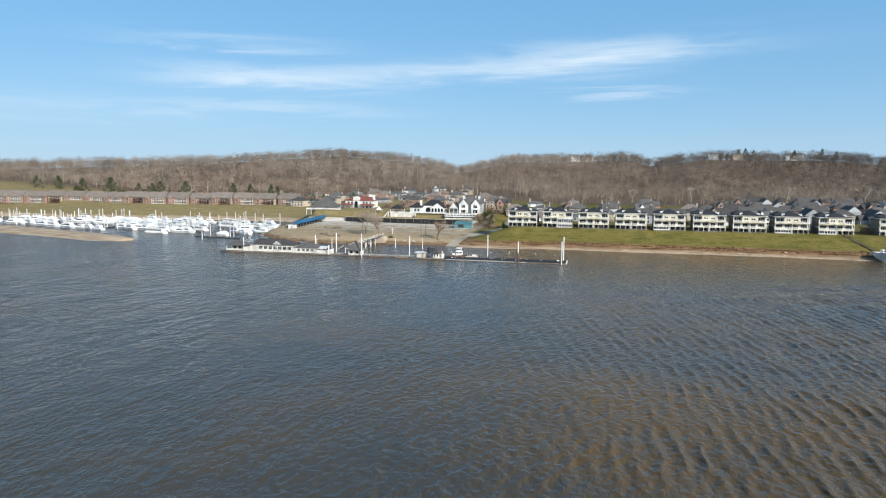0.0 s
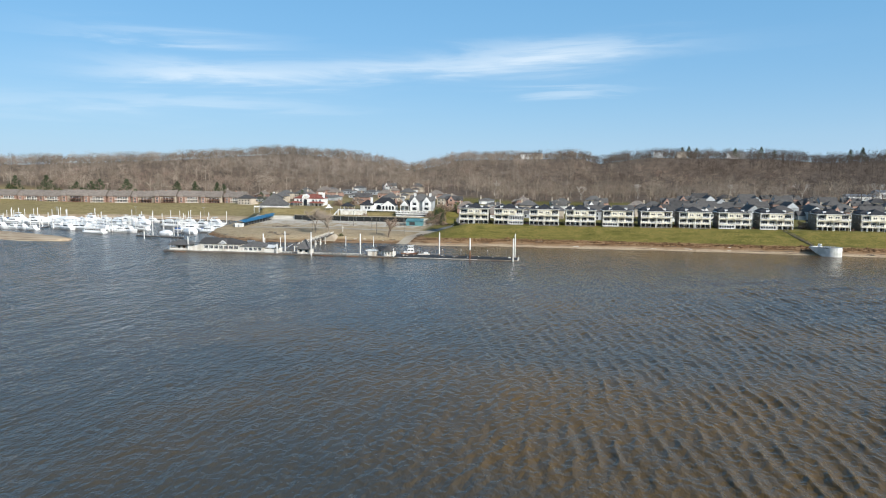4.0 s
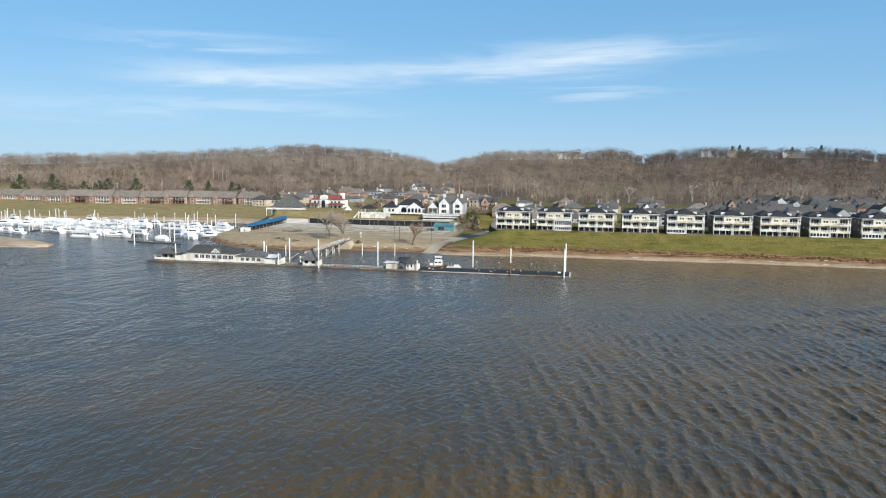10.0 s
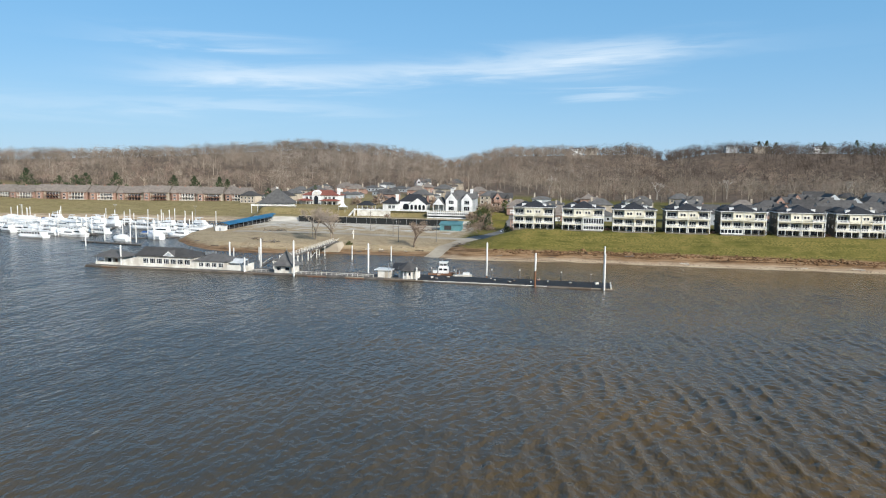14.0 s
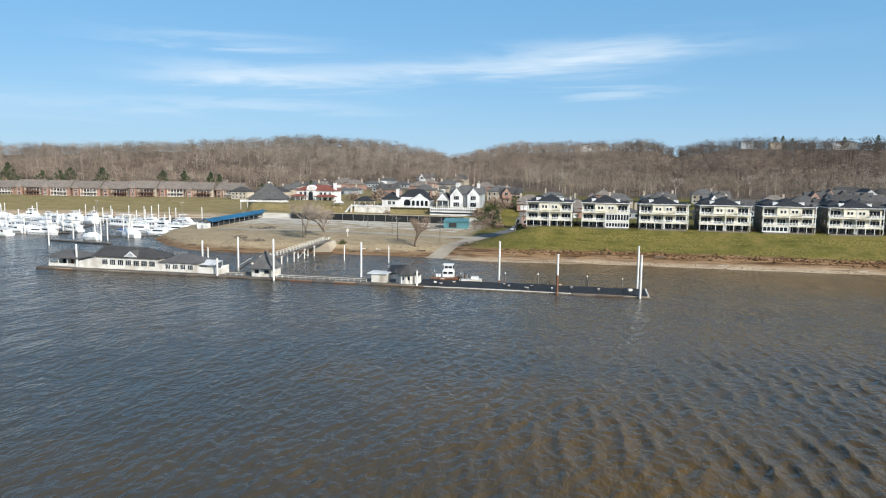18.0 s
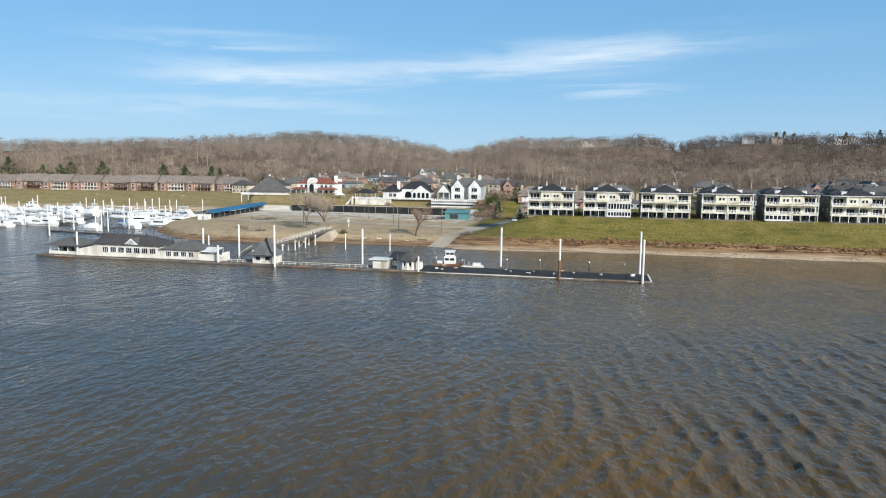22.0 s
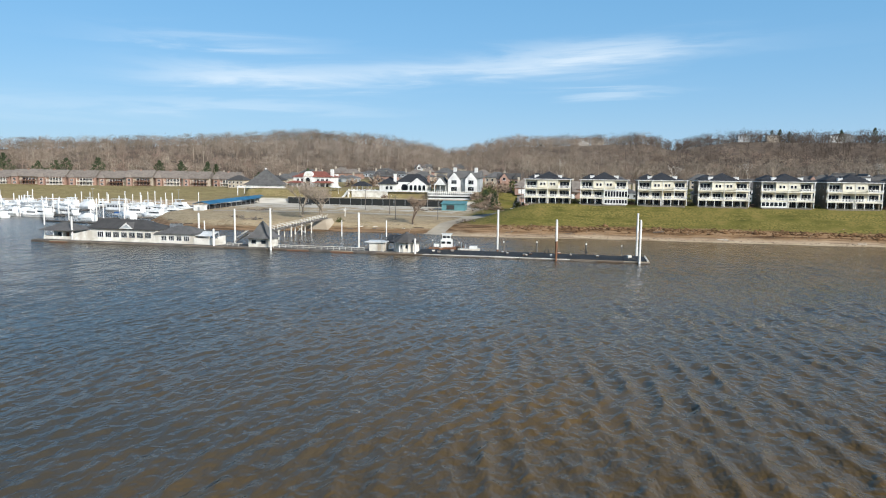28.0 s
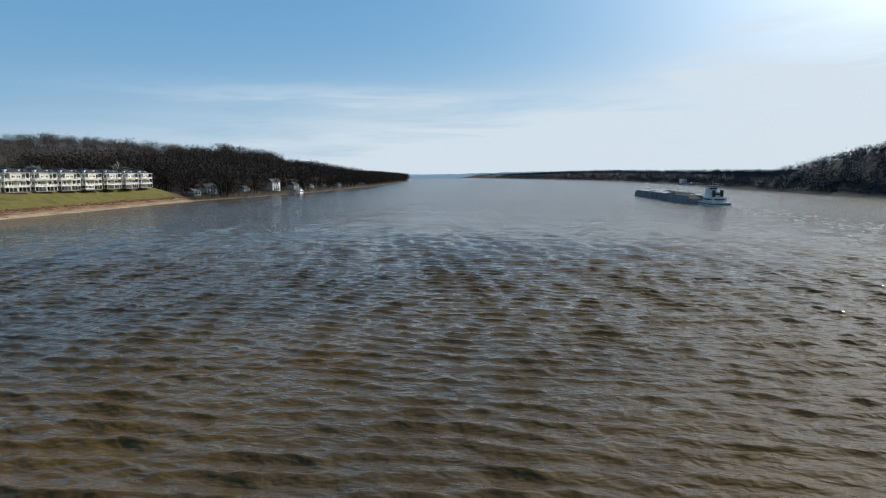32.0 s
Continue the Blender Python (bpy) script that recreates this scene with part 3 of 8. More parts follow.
def land_z(x, y):
    """The height of the ground; the river's level is 0."""
    x, y = np.asarray(x, float), np.asarray(y, float)
    rough = fractal(x, y, 0.21, 1) * 0.8 + fractal(x, y, 0.6, 2) * 0.3
    d = y - np.interp(x, SHORE_X, SHORE_Y) - rough
    left = np.interp(d, (-60, 0, 5, 12, 58, 68, 200, 320), (-5, 0, 1.8, 2.4, 10.5, 10.7, 15, 21))
    db = d + (y - 252 - d) * smooth01(40, 80, d)
    beach = np.interp(db, (-60, 0, 5, 12, 40, 112, 118, 121, 131.9, 134, 150, 250, 350), (-5, 0, 1.2, 3.1, 4.2, 4.7, 5.0, 8.3, 8.6, 12.4, 13.0, 17, 22))
    bank = np.interp(d, (-60, 0, 4.5, 8, 11, 25.5, 29, 90, 200, 350), (-5, 0, 0.8, 2.9, 3.9, 11.3, 11.6, 12, 14.5, 18))
    east = np.interp(d, (-60, 0, 3, 9, 40, 100, 350), (-5, 0, 1.0, 3.4, 5.5, 8.0, 15))
    a, b, c = smooth01(-236, -206, x), smooth01(-64, -30, x + 0.35 * (250 - y).clip(-60, 0)), smooth01(455, 520, x)
    z = left * (1 - a) + beach * a
    z = z * (1 - b) + bank * b
    z = z * (1 - c) + east * c
    # the hills behind
    r, az = np.hypot(x, y), np.degrees(np.arctan2(x, y))
    crest = 23 + 1100 * np.tan(np.radians(np.interp(az, CREST_AZ, CREST_EL))) - 16
    foot = np.interp(az, (-90, 20, 45, 60, 80), (600, 600, 480, 560, 800))
    s = smooth01(foot, 1100, r)
    gully = fractal(x, y, 0.012, 5) * 7 * s * (1 - s) * 4
    up = z + (np.maximum(crest, 16) - z) * s + gully
    back = smooth01(1100, 1900, r)
    up = up * (1 - 0.45 * back)
    z = np.where((d > 60) & (r > foot), np.maximum(z, up), z)
    # the low spit before the marina
    along = np.interp(x, (-700, -345, -285, -262), (345, 250, 230, 224))
    half = np.interp(x, (-700, -345, -290, -268, -259), (32, 19, 17, 8, -6))
    spit = 1.5 - (np.abs(y - along) / np.maximum(half, 0.5)) ** 2 * 1.5
    spit = np.where(half > 0.5, np.maximum(spit, -5), -5)
    z = np.where(x < -255, np.maximum(z, spit + rough * 0.15), z)
    # the southern bank
    ds = np.interp(x, SOUTH_X, SOUTH_Y) - y
    hill = np.interp(x, (300, 560, 667, 758, 826, 909, 970, 1127, 1890, 2400, 2700, 3500, 4800), (52, 39, 33, 27, 20, 11, 8, 9, 14, 18, 17, 13, 11))
    south = np.interp(ds, (-60, 0, 15, 60), (-5, 0, 3, 6)) + smooth01(6, 78, ds) * hill
    middle = 0.5 * (np.interp(x, SHORE_X, SHORE_Y) + np.interp(x, SOUTH_X, SOUTH_Y))
    z = np.where(y < middle, south, z)
    return np.where((d < 0) & (ds < 0), np.maximum(z, -6), z)


def spaced(lo, hi, fine_lo, fine_hi, step, grow, grow_up=0):
    """Grid lines: even between fine_lo and fine_hi, widening outwards, slowly at first."""
    mid = list(np.arange(fine_lo, fine_hi + step * 0.5, step))
    for end, sign in ((hi, 1), (lo, -1)):
        s, p, side = step, mid[-1] if sign > 0 else mid[0], []
        while (end - p) * sign > 0:
            s *= 1.1 if grow_up and s > 2.6 else (grow_up or grow) if sign > 0 else grow
            p += s * sign
            side.append(p)
        mid = mid + side if sign > 0 else side[::-1] + mid
    return np.array(mid)


def grid_faces(nx, ny):
    i, j = np.meshgrid(np.arange(nx - 1), np.arange(ny - 1), indexing="ij")
    a = (i * ny + j).ravel()
    return np.stack([a, a + ny, a + ny + 1, a + 1], 1)


def build_ground():
    gx = spaced(-4900, 4950, -420, 520, 3.0, 1.06)
    gy = np.unique(np.concatenate([spaced(-1500, 4900, 196, 420, 2.0, 1.07)]))
    X, Y = np.meshgrid(gx, gy, indexing="ij")
    Z = land_z(X, Y)
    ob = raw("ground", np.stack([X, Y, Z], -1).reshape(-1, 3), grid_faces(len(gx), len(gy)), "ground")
    ob.data.shade_smooth()
    tagged(ob, "grassy river bank, muddy shore and wooded hills", "ground", kind="structure")


def build_water():
    rng = np.random.default_rng(4)
    gx = spaced(-4900, 4950, -45, 150, WAVE_STEP, 1.03, 1.014)
    gy = spaced(-900, 1500, -72, 100, WAVE_STEP, 1.05, 1.02)
    X, Y = np.meshgrid(gx, gy, indexing="ij")
    Z, DX, DY = np.zeros_like(X), np.zeros_like(X), np.zeros_like(X)
    cell = np.maximum(np.gradient(gx)[:, None], np.gradient(gy)[None, :])
    near_marina = 0.3 + 0.7 * smooth01(-70, 55, X)
    for k in range(56):
        main = k < 18
        lam = rng.uniform(2.2, 3.9) if main else rng.uniform(1.2, 2.1)
        th = radians(rng.normal(2, 13 if main else 30))
        ph, q = rng.random() * 6.28, 2 * math.pi / lam
        amp = WAVE_HEIGHT * lam * (0.6 + 0.8 * rng.random()) * np.clip(1.6 - 2.0 * cell / lam, 0, 1)
        # groups of waves come and go over the reach
        amp = amp * (0.7 + 0.6 * fractal(X, Y, 0.03, k * 0.7)) * (1.35 * near_marina if main else 0.62)
        a = q * (X * math.cos(th) + Y * math.sin(th)) + ph
        Z += amp * np.cos(a)
        DX -= amp * math.cos(th) * np.sin(a)
        DY -= amp * math.sin(th) * np.sin(a)
    calm = 1 - 0.75 * smooth01(150, 205, Y) * (1 - smooth01(60, 200, X))
    Z, DX, DY = Z * calm, DX * calm, DY * calm
    ob = raw("water", np.stack([X + DX, Y + DY, Z], -1).reshape(-1, 3), grid_faces(len(gx), len(gy)), "water")
    ob.data.shade_smooth()
    tagged(ob, "brown silty river water with wind-blown ripples", "river", kind="structure")
    return ob


WAVE_STEP, WAVE_HEIGHT = 0.45, 0.0105
build_ground()
river = build_water()


# ---- the townhouses on the bank ----
def window(parent, x0, x1, z0, z1, y=0.0, mullions=1, name="window"):
    """A window in a wall that faces -y: a frame round dark glass."""
    bm = nb()
    t = 0.09
    xs = [x0 - t]
    for i in range(mullions + 2):
        x = x0 - t / 2 + (x1 - x0 + t) * i / (mullions + 1)
        xs += ([x + t / 2] if i == 0 else [x - t / 2] if i == mullions + 1 else [x - t / 2, x + t / 2])
    xs.append(x1 + t)
    zs = (z0 - t, z0, z1, z1 + t)
    grid = [[[bm.verts.new((x, yy, z)) for z in zs] for x in xs] for yy in (y - 0.07, y + 0.02)]
    f, k = grid
    for i in range(len(xs) - 1):
        for j in range(3):
            if j == 1 and i % 2:
                # an opening: its four reveals
                for a, b, c, d in ((i, j, i, j + 1), (i, j + 1, i + 1, j + 1), (i + 1, j + 1, i + 1, j), (i + 1, j, i, j)):
                    bm.faces.new((f[a][b], f[c][d], k[c][d], k[a][b]))
            else:
                bm.faces.new((f[i][j], f[i + 1][j], f[i + 1][j + 1], f[i][j + 1]))
    for i in range(len(xs) - 1):
        bm.faces.new((f[i][0], k[i][0], k[i + 1][0], f[i + 1][0]))
        bm.faces.new((f[i][3], f[i + 1][3], k[i + 1][3], k[i][3]))
    for j in range(3):
        bm.faces.new((f[0][j], f[0][j + 1], k[0][j + 1], k[0][j]))
        bm.faces.new((f[-1][j], k[-1][j], k[-1][j + 1], f[-1][j + 1]))
    for v in [v for v in bm.verts if not v.link_faces]:
        bm.verts.remove(v)
    w = part(name, bm, "white", parent)
    part("pane", boxes((x0, x1, y - 0.03, y - 0.005, z0, z1)), "glass", w)
    return w


def railing(parent, x0, x1, y, z, h=1.0, gap=0.45, mat="white", side=0.0):
    """A balcony railing with its balusters, with returns to the wall of length side."""
    bm = boxes((x0, x1, y, y + 0.07, z + h - 0.1, z + h), (x0, x1, y, y + 0.06, z + 0.08, z + 0.18))
    n = max(2, int((x1 - x0) / gap))
    for i in range(n + 1):
        x = x0 + (x1 - x0) * i / n
        box(bm, x - 0.11, x + 0.11, y + 0.01, y + 0.05, z + 0.18, z + h - 0.1)
    for x in ((x0, x1) if side else ()):
        box(bm, x - 0.03, x + 0.03, y, y + side, z + h - 0.1, z + h)
        box(bm, x - 0.03, x + 0.03, y, y + side, z + 0.1, z + h - 0.25)
    return part("railing", bm, mat, parent)


def townhouse(kind):
    """Two joined three-storey units with balconies towards the river; the origin is the middle of the front, on the ground."""
    label = {"plain": "cream three-storey duplex with stacked white balconies and dark roof",
             "ground": "cream three-storey duplex with a glazed ground-floor sunroom",
             "tall": "cream three-storey duplex with white two-storey glazed porch"}[kind]
    h = thing("townhouse", (0, 0, 0), 0, label, "house", "riverside townhouses")
    part("wall", boxes((-9.1, 9.1, 2.3, 16, 2.23, 6.35), (-9.1, -4.2, 2.3, 16, 6.35, 9.7), (4.2, 9.1, 2.3, 16, 6.35, 9.7), (-4.19, 4.19, 0.9, 16, 6.36, 9.7)), "cream", h)
    # the recess below the balconies is darkened by colour
    part("ground_floor", boxes((-9.0, 9.0, 4.6, 15.9, -0.6, 2.22)), "siding_shaded", h, "ground-floor wall with shade put into its taupe colour")
    part("foundation", boxes((-9.1, -8.8, 2.3, 4.59, -0.6, 2.22), (8.8, 9.1, 2.3, 4.59, -0.6, 2.22), (-8.79, 8.79, 0.2, 4.59, -0.6, -0.05)), "siding_shaded", h)
    # thin added slabs that paint the side walls' shade
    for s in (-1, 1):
        part("side_shade_slab", boxes((*sorted((s * 9.11, s * 9.16)), 2.35, 15.9, 0.0, 9.6)), "siding_shaded", h, "side wall slab in a dark taupe shade tone")
    part("party_wall", boxes((-0.14, 0.14, 0.1, 4.59, 0, 2.22), (-0.14, 0.14, 0.1, 2.3, 2.23, 6.35)), "cream", h)
    for z, name in ((2.65, "balcony"), (6.2, "balcony")):
        part(name, boxes((-9.3, -0.15, 0.0, 2.29, z - 0.42, z)), "cream", h)
        part(name, boxes((0.15, 9.3, 0.0, 2.29, z - 0.42, z)), "cream", h)
    for s in (-1, 1):
        lo, hi = sorted((s * 0.3, s * 9.25))
        if not (kind == "tall" and s > 0):
            railing(h, lo, hi, 0.02, 2.65, side=2.2)
        a, b = sorted((s * 4.35, s * 9.25))
        railing(h, a, b, 0.02, 6.2, side=2.2)
        # posts of the two lower storeys and of the top balcony
        for x in (9.15, 6.3, 3.3, 0.45):
            if kind == "tall" and s > 0:
                break
            part("post", boxes((s * x - 0.11, s * x + 0.11, 0.06, 0.28, 0, 2.23)), "white", h)
        part("post", boxes((s * 9.12 - 0.11, s * 9.12 + 0.11, 0.06, 0.28, 2.65, 9.7)), "white", h)
        part("post", boxes((s * 4.5 - 0.09, s * 4.5 + 0.09, 0.06, 0.24, 2.65, 5.78)), "white", h)
        # glass doors and windows
        window(h, *sorted((s * 1.0, s * 4.0)), 0.1, 2.1, 4.58, 1, "patio_door")
        window(h, *sorted((s * 5.0, s * 8.3)), 0.2, 2.1, 4.58, 1)
        window(h, *sorted((s * 0.9, s * 3.6)), 2.75, 4.95, 2.28, 2, "patio_door")
        window(h, *sorted((s * 4.9, s * 8.5)), 3.1, 5.0, 2.28, 2)
        window(h, *sorted((s * 4.9, s * 8.5)), 6.4, 8.7, 2.28, 2, "patio_door")
        window(h, *sorted((s * 1.0, s * 1.75)), 7.35, 8.35, 0.88, 0)
        window(h, *sorted((s * 2.25, s * 3.0)), 7.35, 8.35, 0.88, 0)
        for y in (5.5, 10.5):
            for z in (3.4, 7.1):
                bm = boxes((s * 9.14 - 0.05, s * 9.14 + 0.05, y - 0.55, y + 0.55, z - 0.05, z + 1.35))
                part("window", bm, "white", h)
                part("window", boxes((s * 9.18 - 0.05, s * 9.18 + 0.05, y - 0.45, y + 0.45, z + 0.05, z + 1.25)), "glass", h)
        ch = part("chimney", boxes((s * 4.7 - 0.85, s * 4.7 + 0.85, 2.6, 4.0, 9.4, 11.35)), "white", h)
        part("chimney_cap", boxes((s * 4.7 - 0.95, s * 4.7 + 0.95, 2.5, 4.1, 11.36, 11.5)), "white", ch)
    bm = nb()
    hip(bm, -9.7, 9.7, 0.5, 16.6, 9.71, 1.5)
    hip(bm, -5.6, 5.6, 0.4, 14.0, 9.9, 2.85, along="y")
    hip(bm, -8.6, -1.5, 7.0, 18.0, 10.4, 1.7, along="y", cut=0.6)
    part("roof", bm, "shingle_black", h)
    part("fascia", boxes((-9.75, 9.75, 0.35, 0.48, 9.62, 9.88), (-9.82, -9.72, 0.48, 16.6, 9.62, 9.88), (9.72, 9.82, 0.48, 16.6, 9.62, 9.88)), "white", h)
    bm = nb()
    bar(bm, (0.0, -0.05, 0.1), (0.0, -0.05, 5.9), 0.09)
    bar(bm, (0.0, -0.05, 5.9), (0.35, 0.75, 6.6), 0.09)
    bar(bm, (0.35, 0.78, 6.6), (0.35, 0.78, 9.7), 0.09)
    part("downpipe", bm, "white", h)
    part("garage", boxes((-8.5, 8.5, 16, 21, -0.6, 4.2)), "cream", h)
    part("garage_roof", hip(nb(), -9, 9, 15.9, 21.5, 4.21, 1.6), "shingle_black", h)
    if kind == "ground":
        part("sunroom", boxes((-9.2, -0.2, 0.02, 2.2, 0, 0.55), (-9.2, -0.2, 0.02, 2.2, 2.0, 2.22)), "white", h)
        for i in range(7):
            x = -9.15 + i * 1.47
            part("sunroom_post", boxes((x - 0.12, x + 0.12, 0.01, 0.2, 0.55, 2.0)), "white", h)
        part("sunroom_glass", boxes((-9.1, -0.3, 0.1, 0.13, 0.55, 2.0)), "glass", h)
    if kind == "tall":
        for z0, z1 in ((0.0, 2.22), (2.66, 5.6)):
            part("porch_panel", boxes((0.2, 9.2, 0.0, 0.12, z0, z0 + 0.5), (0.2, 9.2, 0.0, 0.12, z1 - 0.35, z1)), "white", h)
            for i in range(9):
                x = 0.3 + i * 1.1
                part("porch_post", boxes((x - 0.13, x + 0.13, 0.0, 0.14, z0 + 0.5, z1 - 0.35)), "white", h)
            part("porch_glass", boxes((0.3, 9.1, 0.06, 0.09, z0 + 0.5, z1 - 0.35)), "glass", h)
        part("porch_roof", boxes((0.1, 9.35, -0.2, 2.29, 5.62, 5.75)), "white", h)
    return h


HOUSES = (-18.4, 3.9, 26.2, 48.9, 71.7, 94.7, 117.4, 140.6, 164.4, 196.2, 220.8, 244.5, 265.8, 287.5, 309, 331, 353, 376, 400, 424, 447)


def row_y(x):
    return 280.5 + 0.00042 * max(0.0, x - 215) ** 2


def build_townhouses():
    first = {}
    kinds = {1: "tall", 4: "ground", 7: "ground", 8: "ground", 11: "ground", 12: "ground", 17: "ground"}
    for i, x in enumerate(HOUSES):
        k = kinds.get(i, "plain")
        turn = math.degrees(math.atan(2 * 0.00042 * max(0.0, x - 215)))
        m = pose(x, row_y(x), 11.62, 0, 0, turn)
        if k in first:
            copy_thing(first[k], m)
        else:
            first[k] = townhouse(k)
            first[k].matrix_basis = m


build_townhouses()

# ---- trees ----
def tree_template(rng, height, twigs, spread=0.32, upright=0.5, fat=1.0):
    """A bare tree: a tapered trunk, limbs and a crown of thin twigs; vertices and triangles, and how many of them are wood."""
    V, F = [], []

    def limb(p, q, r0, r1):
        p, q = np.array(p, float), np.array(q, float)
        d = (q - p) / max(np.linalg.norm(q - p), 1e-6)
        a = np.cross(d, (0.3, 0.5, 0.81))
        a /= np.linalg.norm(a)
        b = np.cross(d, a)
        n = len(V)
        for c, r in ((p, r0), (q, r1)):
            for k in range(3):
                t = 2.0944 * k
                V.append(c + r * (math.cos(t) * a + math.sin(t) * b))
        for k in range(3):
            j = (k + 1) % 3
            F.append((n + k, n + j, n + 3 + j))
            F.append((n + k, n + 3 + j, n + 3 + k))

    def sprig(p, q, r0):
        p, q = np.array(p, float), np.array(q, float)
        w = np.cross(q - p, rng.normal(size=3))
        w *= r0 / np.linalg.norm(w)
        n = len(V)
        V.extend((p - w, p + w, q))
        F.append((n, n + 1, n + 2))

    top = np.array([rng.normal(0, 0.04) * height, rng.normal(0, 0.04) * height, height * 0.72])
    r = height * 0.014
    fork = top * 0.45
    limb((0, 0, -0.5), fork, r, r * 0.75)
    limb(fork, top, r * 0.75, r * 0.25)
    ends = [(top * 0.8, top + (0, 0, height * 0.1))]
    for _ in range(5):
        s = rng.uniform(0.2, 0.8)
        base = top * s
        t = rng.uniform(0, 6.28)
        out = height * spread * rng.uniform(0.6, 1.0) * (1.15 - 0.5 * s)
        q = base + np.array([math.cos(t) * out, math.sin(t) * out, out * rng.uniform(0.7, 1.5) * (0.5 + upright)])
        sprig(base, q, r * 0.5)
        ends.append((base, q))
    wood = len(F)
    # the crown: twigs that fan out of a few uneven rounded masses
    lumps = [(np.array([0, 0, 0.68]) * height, 0.24), (np.array([0, 0, 0.4]) * height, 0.22)]
    for i in range(7):
        t = 0.8976 * i + rng.uniform(-0.4, 0.4)
        lumps.append((np.array([math.cos(t) * 0.22, math.sin(t) * 0.22, rng.uniform(0.26, 0.72)]) * height * rng.uniform(0.85, 1.1), rng.uniform(0.13, 0.21)))
    for _ in range(twigs):
        c, rad = lumps[rng.integers(len(lumps))]
        u = rng.normal(size=3)
        u[2] = abs(u[2]) * 0.9 - 0.25
        u /= np.linalg.norm(u)
        o = c + u * rad * height * rng.uniform(0.35, 0.8)
        d = u * 0.7 + rng.normal(0, 0.5, 3) + (0, 0, 0.2)
        d *= height * rng.uniform(0.06, 0.125) / np.linalg.norm(d)
        w = np.cross(d, rng.normal(size=3))
        w *= height * 0.0074 * fat / np.linalg.norm(w)
        n = len(V)
        V.extend((o - w, o + w, o + d))
        F.append((n, n + 1, n + 2))
    return np.array(V), np.array(F), wood


def woods(name, spots, mat, label, seed, height=(9, 24), twigs=98, thick=1.0, sunk=0.0, stems=(-0.3, 0.5)):
    """Many bare trees as one mesh."""
    rng = np.random.default_rng(seed)
    kinds = [tree_template(rng, 1.0, twigs, fat=thick) for _ in range(7)]
    VV, FF, TT, n = [], [], [], 0
    for x, y, z in spots:
        V, F, stem = kinds[rng.integers(7)]
        t, h = rng.uniform(0, 6.28), height[0] + (height[1] - height[0]) * rng.random() ** 1.4
        c, s = math.cos(t) * h, math.sin(t) * h
        wide = rng.uniform(0.85, 1.25)
        P = np.stack([(V[:, 0] * c - V[:, 1] * s) * wide + x, (V[:, 0] * s + V[:, 1] * c) * wide + y, (V[:, 2] - sunk) * h + z], 1)
        VV.append(P)
        tone = np.full(len(V), rng.random())
        tone[:F[:stem].max() + 1] = rng.uniform(*stems)
        TT.append(tone)
        FF.append(F + n)
        n += len(V)
    ob = raw(name, np.concatenate(VV), np.concatenate(FF), mat)
    ob.data.attributes.new("tone", "FLOAT", "POINT").data.foreach_set("value", np.concatenate(TT).astype(np.float32))
    return tagged(ob, label, "woods", kind="stuff")


def wood_edge(x):
    """The near edge of the woods behind the houses."""
    return np.interp(x, (-1200, -300, -240, -60, 0, 150, 250, 350, 470, 500, 600, 3000), (505, 520, 585, 560, 505, 515, 490, 420, 375, 318, 314, 640))


